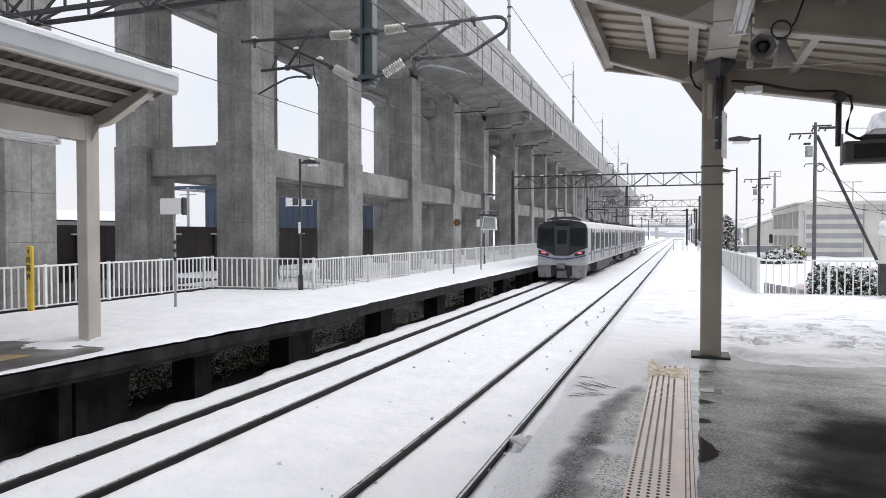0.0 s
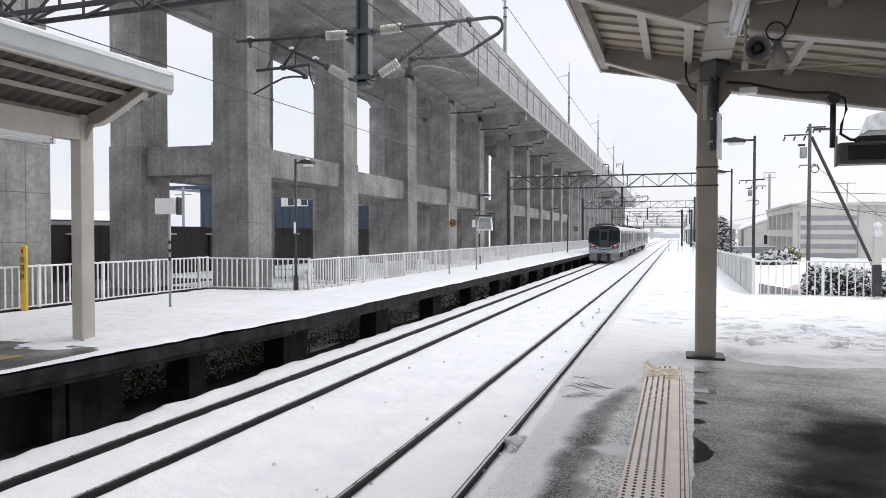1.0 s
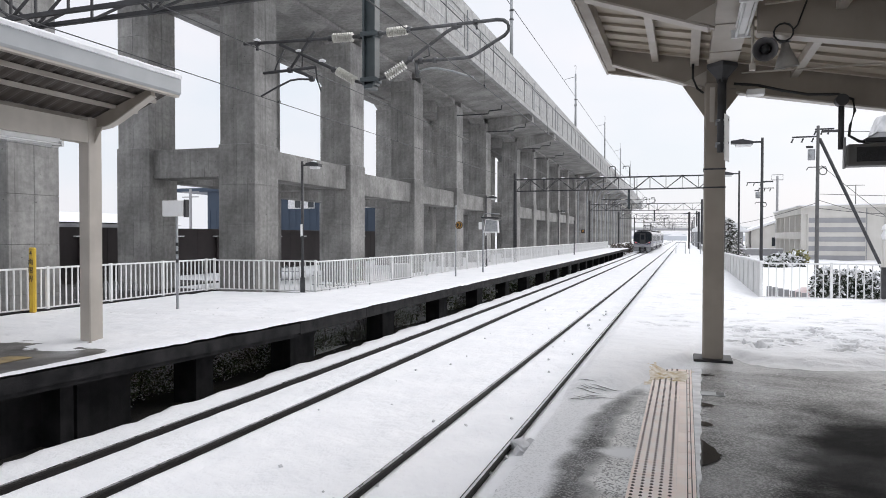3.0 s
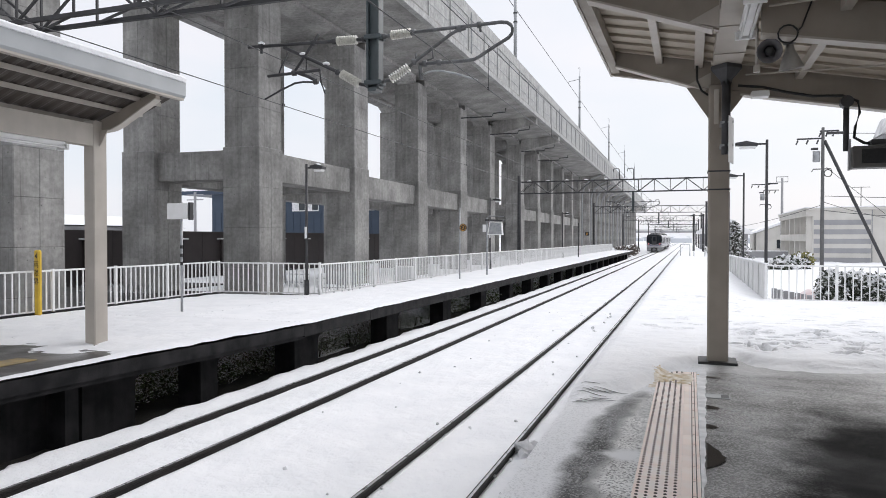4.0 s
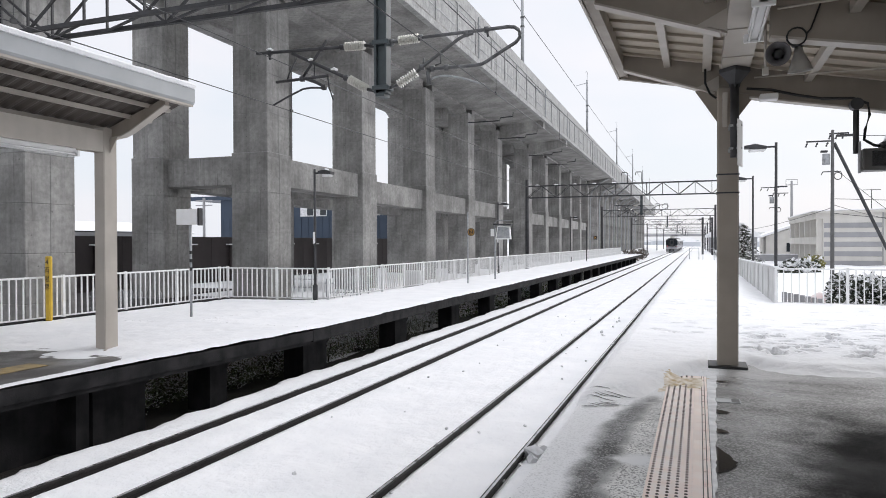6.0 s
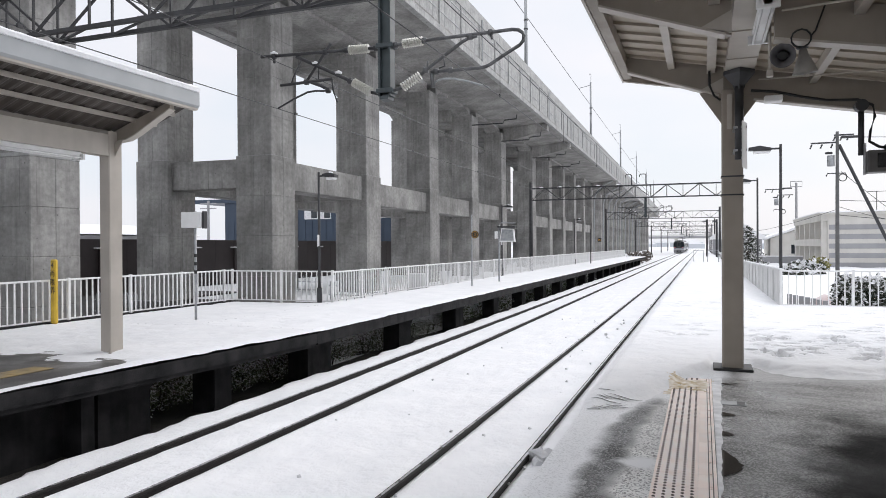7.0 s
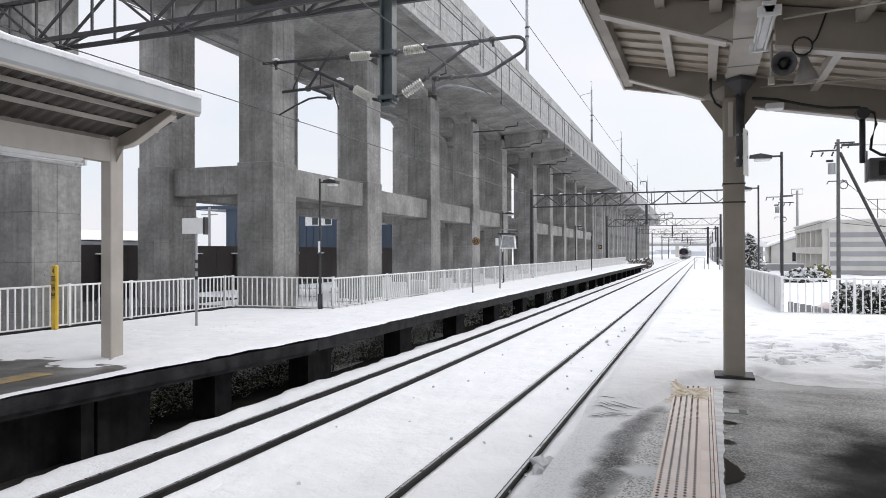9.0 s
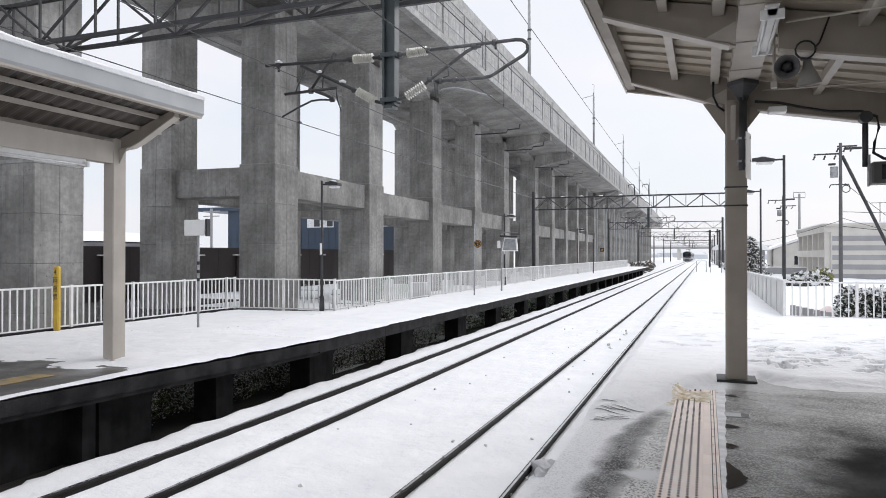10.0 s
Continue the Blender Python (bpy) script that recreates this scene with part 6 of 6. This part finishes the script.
# ---- beyond the near platform ----
def utility_pole(x, y, z, h, label, brace=None, arms=((0.5, 1.6, 0.6),)):
    s = root("utility_pole", label, "utility pole", (x, y, z), group="utility poles")
    part("pole", tube(BM(), [(0, 0, 0), (0, 0, h)], 0.14, 12, 0.10), mat("pole_concrete", (0.13, 0.13, 0.13), (0.09, 0.09, 0.09), 0.7, scale=4, bump=0.2), s, smooth=True)
    for dz, left, right in arms:
        a = part("crossarm", box(BM(), -left, right, -0.05, 0.05, h - dz - 0.05, h - dz + 0.05), DARK_STEEL, s)
        for k in range(3):
            u = -left + 0.08 + k * (left + right - 0.2) / 2.4
            part("insulator", lathe(BM(), [(0, 0.03), (0.3, 0.07), (0.6, 0.04), (1, 0.07)], (u, 0, h - dz - 0.08), (u - 0.12, 0, h - dz - 0.38), 8), DARK_STEEL, a)
    part("transformer", tube(BM(), [(-0.4, 0, h - 2.4), (-0.4, 0, h - 1.65)], 0.24, 14), GALV, s, smooth=True)
    part("switch", box(BM(), -0.75, -0.3, -0.1, 0.1, h - 1.55, h - 1.4, 0.03), DARK_STEEL, s)
    part("cable_rack", tube(BM(), [(-0.7, 0, h - 3.1), (-0.6, 0, h - 2.9), (0.5, 0, h - 2.9), (0.6, 0, h - 3.2)], 0.04, 6), DARK_STEEL, s)
    part("cable_coil", tube(BM(), [(0.35 + 0.25 * math.cos(k * 0.6), 0.1, h - 3.2 + 0.25 * math.sin(k * 0.6)) for k in range(20)], 0.03, 5), BLACK, s)
    part("line_clamp", box(BM(), 0.2, 1.3, -0.06, 0.06, h - 0.5, h - 0.32, 0.05), DARK_STEEL, s)
    if brace:
        part("brace", tube(BM(), [(0.1, 0, h - 0.9), brace], 0.11, 10, 0.11), DARK_STEEL, s, smooth=True)
    return s


def cable(a, b, sag, r=0.02, label="black overhead cable between utility poles"):
    a, b = Vector(a), Vector(b)
    pts = [a.lerp(b, k / 10) - Vector((0, 0, sag * 4 * (k / 10) * (1 - k / 10))) for k in range(11)]
    tagged(part("power_cable", tube(BM(), pts, r, 5), DARK_STEEL), label, "cable", "street cables")


def build_right_side():
    for x, y in ((2.12, 22.5), (2.24, 33.6), (2.3, 47.0), (2.3, 62.0)):
        street_lamp(x, y, 0.0, 5.42, -0.86, "dark platform lamp with a snow-topped head behind the fence", "near platform lamps")
    # white-capped post at the fence
    p = root("lamp_bollard", "pale square post with a dark foot and a domed snow cap", "post", (5.2, 22.0, PLAT_Z))
    part("foot", box(BM(), -0.10, 0.10, -0.10, 0.10, 0, 0.86, 0.01), DARK_STEEL, p)
    part("shaft", box(BM(), -0.095, 0.095, -0.095, 0.095, 0.86, 1.62, 0.02), HOUSE_PALE, p)
    part("snow_cap", lathe(BM(), [(0, 0.10), (0.3, 0.13), (0.6, 0.07), (0.62, 0.12), (0.85, 0.10), (1, 0.03)], (0, 0, 1.62), (0, 0, 2.05), 14), SNOW, p, smooth=True)

    utility_pole(8.75, 55, 0, 10.4, "grey concrete utility pole with crossarms, transformer and a slanted brace", (4.2, 0, 0.0), ((0.75, 1.65, 0.1), (0.25, 0.2, 1.0)))
    utility_pole(8.6, 92, 0, 9.6, "distant utility pole with crossarms", None, ((0.5, 1.6, 0.4), (1.2, 0.3, 1.4)))
    cable((9.0, 55, 10.0), (40, 58, 10.2), 0.4)
    cable((8.9, 55, 5.6), (40, 60, 5.4), 0.3)
    cable((8.75, 55, 5.2), (22, 70, 3.8), 0.5)
    cable((8.75, 55, 4.6), (26, 60, 4.8), 0.6)
    cable((8.75, 55, 5.0), (4.5, 100, 4.0), 0.3)
    cable((9.0, 55, 7.6), (16, 62, 3.0), 0.1)
    t = root("floodlight_tower", "distant grey mast with a square floodlight frame", "mast", (13.5, 120, 0))
    part("mast", tube(BM(), [(0, 0, 0), (0, 0, 12.0)], 0.24, 8, 0.16), HOUSE_GREY, t)
    part("frame", tube(BM(), [(-0.8, 0, 11.4), (0.8, 0, 11.4), (0.8, 0, 12.2), (-0.8, 0, 12.2), (-0.8, 0, 11.4)], 0.07, 6), HOUSE_GREY, t)

    # two-storey apartment house with banded siding
    h = root("apartment_house", "cream two-storey apartment house with grey horizontal bands and a snowy roof", "house", (12.6, 85, -0.3))
    part("wall", box(BM(), 0, 5.6, 0, 24, 0, 6.0), HOUSE_PALE, h)
    part("wing_wall", box(BM(), 5.602, 20, 0.35, 23.5, 0, 6.0), HOUSE_PALE, h)
    for k in range(5):
        part("siding_band", box(BM(), 0.12, 5.55, -0.05, -0.001, 0.30 + 1.02 * k, 0.84 + 1.02 * k, 0.01), HOUSE_GREY, h)
    for x in (7.4, 10.6, 13.8):
        part("wall_seam", box(BM(), x, x + 0.05, 0.31, 0.349, 0, 6.0), HOUSE_GREY, h)
    part("roof", prism(BM(), [(-0.75, 6.0), (20.4, 6.0), (20.4, 6.2), (10, 6.32), (-0.75, 6.2)], "y", -0.35, 24.4), HOUSE_PALE, h)
    part("roof_snow", prism(BM(), [(-0.8, 6.21), (10, 6.33), (20.5, 6.21), (20.5, 6.30), (10, 6.44), (-0.8, 6.31)], "y", -0.4, 24.5), SNOW, h)
    for k in range(6):
        part("pilaster", box(BM(), -0.55, -0.002, 0.3 + 4.5 * k, 0.85 + 4.5 * k, 0, 5.35), HOUSE_PALE, h)
        if k < 5:
            w = part("window", box(BM(), -0.06, -0.002, 1.3 + 4.5 * k, 4.4 + 4.5 * k, 3.55, 5.1), WHITE_PAINT, h)
            part("pane", box(BM(), -0.08, -0.061, 1.45 + 4.5 * k, 4.25 + 4.5 * k, 3.65, 5.0), WINDOW, w)
            w = part("window", box(BM(), -0.06, -0.002, 1.3 + 4.5 * k, 4.4 + 4.5 * k, 0.6, 2.2), WHITE_PAINT, h)
            part("pane", box(BM(), -0.08, -0.061, 1.45 + 4.5 * k, 4.25 + 4.5 * k, 0.7, 2.1), WINDOW, w)
    part("balcony_band", box(BM(), -0.6, -0.002, 0.2, 23.8, 2.6, 3.4), HOUSE_PALE, h)
    part("eaves_band", box(BM(), -0.65, -0.002, 0.0, 24, 5.36, 5.98), HOUSE_PALE, h)
    part("downpipe", tube(BM(), [(5.7, 0.26, 0), (5.7, 0.26, 5.98)], 0.06, 8), GALV, h)
    a = root("roof_antenna", "thin television antenna on the house roof", "antenna", (18.2, 90, 6.06))
    part("mast", tube(BM(), [(0, 0, 0), (0, 0, 2.4)], 0.04, 6), DARK_STEEL, a)
    part("boom", tube(BM(), [(-0.9, 0, 2.35), (0.9, 0, 2.35)], 0.035, 6), DARK_STEEL, a)

    b = root("gable_house", "pale house with a snow-covered gabled roof", "house", (14.0, 128, -0.2))
    part("wall", box(BM(), -4, 6, -6, 6, 0, 3.6), HOUSE_PALE, b)
    part("gable", prism(BM(), [(-4, 3.6), (6, 3.6), (1, 5.4)], "y", -6, 6), HOUSE_PALE, b)
    part("roof_snow", prism(BM(), [(-4.8, 3.4), (1, 5.5), (6.8, 3.4), (6.8, 3.75), (1, 5.9), (-4.8, 3.75)], "y", -6.5, 6.5), SNOW, b)
    part("window", box(BM(), -1, 0.6, -6.05, -6.0, 1.2, 2.6), WINDOW, b)
    g = root("shed", "low grey shed with a broad snow-covered roof", "shed", (6.5, 122, -0.2))
    part("wall", box(BM(), -5, 2, -4, 4, 0, 3.6), HOUSE_GREY, g)
    part("roof_snow", prism(BM(), [(-5.5, 3.5), (2.5, 3.5), (2.5, 3.9), (-1.5, 6.4), (-5.5, 3.9)], "y", -4.5, 4.5), SNOW, g)
    w = root("garden_wall", "grey block wall at the edge of the yard", "wall", (0, 100, 0), kind="structure")
    part("blocks", box(BM(), 3.0, 12.0, 0, 0.2, -0.2, 0.9, 0.02), HOUSE_GREY, w)
    part("coping_snow", box(BM(), 2.95, 12.05, -0.05, 0.25, 0.9, 1.02, 0.03), SNOW, w)
    # low ramp wall and heaped snow behind the fence
    r = root("ramp_wall", "low grey corrugated wall beside the ramp", "wall", (0, 0, 0), kind="structure")
    for k in range(7):
        part("slat", box(BM(), 2.35 + 0.16 * k, 2.49 + 0.16 * k, 23.2, 23.26, -0.2, 1.12 - 0.03 * k), HOUSE_GREY, r)
    t = root("covered_heap", "pinkish cover lying in the snow behind the fence", "tarpaulin", (4.2, 29, 0.0))
    bm = lathe(BM(), [(0, 0.75), (0.4, 0.62), (0.8, 0.3), (1, 0.05)], (0, 0, 0), (0, 0, 0.75), 9)
    part("cover", bm, mat("faded_pink_cover", (0.62, 0.44, 0.42), (0.75, 0.7, 0.7), 0.6, scale=3, bump=0.2), t, smooth=True)

    # side roof behind the display
    sr = root("side_roof", "snow-heaped side roof beyond the departure display", "canopy", (0, 0, 0))
    part("roof_slab", prism(BM(), [(3.62, 4.62), (9.0, 4.62), (9.0, 4.72), (3.62, 4.72)], "y", 16, 16.9), HOUSE_GREY, sr)
    bm = BM()
    xs_, ys_ = steps(3.60, 9.0, 0.12), steps(15.98, 16.92, 0.12)
    grid = [[bm.verts.new((x, y, 4.725 + (0.0 if x < 3.61 or y < 16 or y > 16.9 else (0.36 + 0.12 * smooth01(3.6, 4.6, x)) * smooth01(3.55, 3.75, x) + 0.05 * h_noise(x, y, 2.2)))) for x in xs_] for y in ys_]
    for j in range(len(ys_) - 1):
        for i in range(len(xs_) - 1):
            bm.faces.new((grid[j][i], grid[j][i + 1], grid[j + 1][i + 1], grid[j + 1][i]))
    part("roof_snow", bm, SNOW_DIRTY, sr, smooth=True)
    for x, y in ((5.6, 16.45), (8.6, 16.45)):
        part("post", box(BM(), x - 0.06, x + 0.06, y - 0.06, y + 0.06, PLAT_Z, 4.62), TAUPE, sr)

    # end of the platform
    e = root("platform_end_rail", "white tubular rail at the end of the platform", "railing", (0, 0, PLAT_Z))
    for xa, xb in ((-0.82, 0.0), (0.35, 1.3)):
        part("hoop", tube(BM(), [(xa, 68, 0), (xa, 68, 1.1), (xb, 68, 1.1), (xb, 68, 0)], 0.035, 8), GALV, e)
    for x, y, hgt in ((0.45, 95, 5.0), (1.6, 95, 5.0)):
        q = root("signal_post", "dark post standing at the far platform end", "post", (x, y, PLAT_Z - 0.2), group="far posts")
        part("pole", tube(BM(), [(0, 0, 0), (0, 0, hgt)], 0.13, 8), DARK_STEEL, q)
        part("bracket", box(BM(), -0.5, 0.0, -0.05, 0.05, hgt - 0.3, hgt - 0.15), DARK_STEEL, q)

    # road bridge and town in the distance
    br = root("road_bridge", "distant concrete road bridge over the tracks", "bridge", (0, 380, 0))
    part("deck", box(BM(), -60, 60, 0, 9, 5.4, 6.5), HOUSE_GREY, br)
    part("railing", box(BM(), -60, 60, 0, 0.2, 6.5, 7.2), PALE_PANEL, br)
    for x in (-38, -14, 6, 30):
        part("pier", box(BM(), x, x + 1.6, 2, 7, -0.5, 5.4), HOUSE_PALE, br)
    rng = random.Random(5)
    for k in range(26):
        x, y = rng.uniform(-70, 110), rng.uniform(430, 620)
        hh = rng.uniform(2.5, 4.5)
        q = root("distant_house", "pale distant house with a snowy roof", "house", (x, y, -0.4), group="distant houses")
        part("wall", box(BM(), -6, 6, -5, 5, 0, hh), FARBLUE, q)
        part("roof_snow", prism(BM(), [(-6.5, hh), (6.5, hh), (0, hh + 2)], "y", -5.5, 5.5), SNOW, q)


def build_snow_clods():
    bm = BM()
    rng = random.Random(9)
    spots = [(-1.93, 8.6, 0.13), (-1.84, 8.72, 0.11), (-1.92, 8.4, 0.08), (-1.80, 8.5, 0.07), (-2.0, 8.85, 0.06)]
    spots += [(rng.uniform(-5.4, -1.7), rng.uniform(6, 26), rng.uniform(0.012, 0.032)) for _ in range(60)]
    spots += [(rng.uniform(-2.75, -2.5), rng.uniform(20, 26), rng.uniform(0.03, 0.06)) for _ in range(7)]
    for x, y, r in spots:
        v = bmesh.ops.create_icosphere(bm, subdivisions=1, radius=r, matrix=Matrix.Translation((x, y, -0.07 + r * 0.35)))["verts"]
        for q in v:
            q.co += Vector((rng.uniform(-1, 1), rng.uniform(-1, 1), rng.uniform(-1, 1))) * r * 0.35
    tagged(part("snow_clods", bm, SNOW_DIRTY), "grey lumps of icy snow scattered beside the rails", "snow", kind="stuff")


build_platform_things()
build_plants()
build_right_side()
build_snow_clods()


# ---- train ----
def car_profile(w=1.47, z0=0.95, z1=3.05, top=3.56):
    pts = [(-w + 0.06, z0), (-w, z0 + 0.25), (-w, z1)]
    for k in range(9):
        a = math.pi - math.pi * k / 8
        pts.append((w * math.cos(a) * (1.0 if 0 < k < 8 else 1.0), z1 + (top - z1) * math.sin(a) ** 0.7))
    pts += [(w, z1), (w, z0 + 0.25), (w - 0.06, z0)]
    out = []
    for p in pts:
        if not out or (abs(p[0] - out[-1][0]) + abs(p[1] - out[-1][1])) > 1e-4:
            out.append(p)
    return out


SKIRT = mat("plough_grey", (0.27, 0.273, 0.28), (0.15, 0.15, 0.155), 0.5, scale=3, fine=40, bump=0.1)


def build_train():
    tr = root("commuter_train", "stainless steel commuter train with blue stripes and a dark cab end", "train", (-6.24, 38.0, 0))
    prof = car_profile()
    for c in range(3):
        y0 = 0.55 if c == 0 else c * 20.0 + 0.25
        y1 = c * 20.0 + 19.75
        car = part("car_body", prism(BM(), prof, "y", y0, y1), STEEL_BODY, tr)
        part("roof", prism(BM(), [(p[0] * 0.96, p[1] + 0.012) for p in prof if p[1] > 3.2], "y", y0, y1), ROOF_GREY, car)
        for s in (-1, 1):
            x = s * 1.47
            part("belt_stripe", box(BM(), x - 0.004, x + 0.006 * s, y0, y1, 1.52, 1.63), TRAIN_BLUE, car, "blue stripe below the windows")
            for d in (2.4, 7.4, 12.4, 17.4):
                door = part("door", box(BM(), x - 0.02, x + 0.012 * s, c * 20 + d - 0.65, c * 20 + d + 0.65, 1.12, 2.98), TRAIN_WHITE, car)
                for q in (-0.62, 0.03):
                    part("door_glass", box(BM(), x, x + 0.02 * s, c * 20 + d + q, c * 20 + d + q + 0.56, 1.72, 2.8), TRAIN_GLASS, door)
                for q in (-0.76, 0.64):
                    part("door_edge", box(BM(), x, x + 0.022 * s, c * 20 + d + q, c * 20 + d + q + 0.12, 1.12, 3.02), TRAIN_BLACK, door)
            for d in (4.15, 9.15, 14.15):
                part("window", box(BM(), x - 0.02, x + 0.014 * s, c * 20 + d - 0.2, c * 20 + d + 1.7, 1.78, 2.80), TRAIN_GLASS, car)
            part("underframe", box(BM(), s * 0.7, s * 1.3, c * 20 + 6, c * 20 + 14, 0.35, 0.96, 0.05), DARK_STEEL, car)
        for yb in (2.8, 17.0):
            b = part("bogie", box(BM(), -1.1, 1.1, c * 20 + yb - 1.4, c * 20 + yb + 1.4, 0.42, 0.75, 0.05), DARK_STEEL, car)
            for yw in (-1.05, 1.05):
                for xw in (-0.56, 0.56):
                    part("wheel", tube(BM(), [(xw - 0.06, c * 20 + yb + yw, 0.432), (xw + 0.06, c * 20 + yb + yw, 0.432)], 0.43, 20), DARK_STEEL, b)
        part("air_conditioner", box(BM(), -0.8, 0.8, c * 20 + 8, c * 20 + 12.0, 3.50, 3.80, 0.10), ROOF_GREY, car)
        if c < 2:
            part("gangway", box(BM(), -0.6, 0.6, c * 20 + 19.75, c * 20 + 20.25, 1.0, 3.2), BLACK, car)
        if c == 0:
            part("roof_gear", box(BM(), -0.55, 0.55, 13.2, 14.4, 3.52, 3.74, 0.06), DARK_STEEL, car)
            for yy in (14.8, 15.5, 18.2):
                for xx in (-0.6, 0.6):
                    part("roof_insulator", lathe(BM(), [(0, 0.05), (0.3, 0.09), (0.6, 0.05), (1, 0.08)], (xx, yy, 3.42), (xx, yy, 3.78), 8), DARK_STEEL, car)
            pan = BM()
            for dx in (-0.6, 0.6):
                tube(pan, [(dx, 15.0, 3.78), (dx, 18.3, 3.78)], 0.06, 6)
                tube(pan, [(dx, 16.0, 3.8), (dx * 0.8, 17.5, 4.2), (dx, 16.2, 4.62)], 0.055, 6)
            tube(pan, [(-0.6, 15.4, 3.78), (0.6, 15.4, 3.78)], 0.04, 6)
            for dy in (16.05, 16.35):
                tube(pan, [(-0.9, dy, 4.50), (-0.7, dy, 4.66), (0.7, dy, 4.66), (0.9, dy, 4.50)], 0.05, 6)
            part("pantograph", pan, DARK_STEEL, car)
        if c == 1:
            for yb in (3, 17):
                bm = BM()
                for dx in (-0.6, 0.6):
                    tube(bm, [(dx, 20 + yb, 3.65), (dx * 0.8, 20 + yb + 0.9, 4.15), (dx, 20 + yb, 4.55)], 0.03, 6)
                tube(bm, [(-0.85, 20 + yb, 4.57), (0.85, 20 + yb, 4.57)], 0.04, 6)
                part("pantograph", bm, DARK_STEEL, car)
    # cab end: nose shell, black mask, glass, lamps, skirt
    cab = BM()
    rings = []
    for y, k, dz in ((0.55, 1.0, 0), (0.2, 0.985, 0.0), (0.05, 0.955, 0.02), (0.0, 0.90, 0.06)):
        rings.append([cab.verts.new((p[0] * k, y, 2.2 + (p[1] - 2.2) * (k if p[1] > 2.2 else 1.0))) for p in prof])
    n = len(prof)
    for a, b in zip(rings, rings[1:]):
        for i in range(n):
            cab.faces.new((a[i], a[(i + 1) % n], b[(i + 1) % n], b[i]))
    cab.faces.new(rings[-1])
    nose = part("cab_end", cab, TRAIN_WHITE, tr)
    mask = [(-1.474, 1.93), (-0.95, 1.74), (-0.42, 1.47), (0.42, 1.47), (0.95, 1.74), (1.474, 1.93)] + [(x * 0.985, z - 0.035) for x, z in reversed(prof) if z >= 3.05]
    part("face_mask", prism(BM(), mask, "y", -0.02, 0.26), TRAIN_BLACK, nose, "glossy black cab front")
    for x0, x1 in ((-1.36, -0.48), (0.48, 1.36)):
        part("windscreen", box(BM(), x0, x1, -0.035, -0.021, 2.05, 3.05, 0.004), TRAIN_GLASS, nose)
    door = part("end_door", box(BM(), -0.42, 0.42, -0.05, -0.021, 1.50, 3.16, 0.008), mat("end_door_grey", (0.030, 0.031, 0.034), (0.022, 0.023, 0.025), 0.35, scale=3, bump=0.02), nose)
    part("door_window", box(BM(), -0.27, 0.27, -0.062, -0.051, 2.15, 2.95, 0.004), TRAIN_GLASS, door)
    for s in (-0.45, 0.45):
        part("door_frame", box(BM(), s - 0.02, s + 0.02, -0.06, -0.021, 1.55, 3.3), BLACK, nose)
    for s in (-0.95, 0.95):
        part("wiper", tube(BM(), [(s, -0.05, 1.98), (s * 0.75, -0.05, 2.7)], 0.012, 5), BLACK, nose)
    part("roof_fairing", prism(BM(), [(-1.1, 3.36), (-0.95, 3.58), (-0.6, 3.72), (0.6, 3.72), (0.95, 3.58), (1.1, 3.36)], "y", 0.8, 4.6), ROOF_GREY, nose)
    part("destination_display", box(BM(), -0.36, 0.36, -0.062, -0.051, 3.19, 3.35, 0.004), TRAIN_GLASS, nose)
    for s in (-1, 1):
        part("lamp_cluster", prism(BM(), [(s * 1.32, 1.56), (s * 0.80, 1.44), (s * 0.70, 1.56), (s * 1.0, 1.70), (s * 1.34, 1.78)], "y", -0.04, -0.021), BLACK, nose)
        part("tail_lamp", prism(BM(), [(s * 0.93, 1.585), (s * 1.16, 1.60), (s * 1.18, 1.69), (s * 1.02, 1.68), (s * 0.94, 1.65)], "y", -0.056, -0.041), TAIL_RED, nose, "lit red tail lamp")
        bm = BM()
        for k in range(8):
            a0, a1 = k / 8, (k + 1) / 8
            bar(bm, (s * 1.40 * (1 - a0), -0.03, 1.50 - 0.22 * math.sin(a0 * math.pi / 2)), (s * 1.40 * (1 - a1), -0.03, 1.50 - 0.22 * math.sin(a1 * math.pi / 2)), 0.02, 0.06)
        part("front_stripe", bm, TRAIN_BLUE, nose, "blue stripe curving under the lamps")
        part("snow_plough", prism(BM(), [(s * 0.62, 0.22), (s * 1.34, 0.22), (s * 1.42, 0.92), (s * 0.62, 0.92)], "y", 0.0, 0.5), SKIRT, nose)
        # black block standing in for the shadow between plough and coupler
        part("step_recess", box(BM(), s * 0.2, s * 0.6, 0.1, 0.4, 0.3, 0.9), BLACK, nose)
    part("bumper", box(BM(), -1.36, 1.36, -0.03, 0.3, 0.92, 1.18, 0.03), TRAIN_WHITE, nose)
    part("coupler", box(BM(), -0.22, 0.22, -0.45, 0.2, 0.72, 1.05, 0.04), TRAIN_GREY, nose)
    part("hose_box", box(BM(), -0.28, 0.28, -0.12, 0.2, 0.22, 0.66, 0.03), TRAIN_GREY, nose)
    part("horn_cover", box(BM(), -0.55, -0.2, 0.2, 0.6, 3.55, 3.72, 0.04), DARK_STEEL, nose)
    # the cab front leans back towards the roof
    leaning = [nose] + list(nose.children) + [q for c in nose.children for q in c.children]
    for ob in leaning:
        for v in ob.data.vertices:
            v.co.y += 0.11 * max(0.0, v.co.z - 0.92) * min(1.0, max(0.0, (0.55 - v.co.y) / 0.43))
    # narrow-gauge loading gauge
    for ob in list(tr.children_recursive):
        for v in ob.data.vertices:
            v.co.x *= 0.935
            v.co.z *= 0.95
    return tr


train = build_train()


TRAIN_ROWS = [(0.5 * k, 37.8 + 12.8 * k - 0.09 * k * k) for k in range(21)]


def motions():
    walk(train, [(t, pose(-6.24, y, 0)) for t, y in TRAIN_ROWS])


motions()
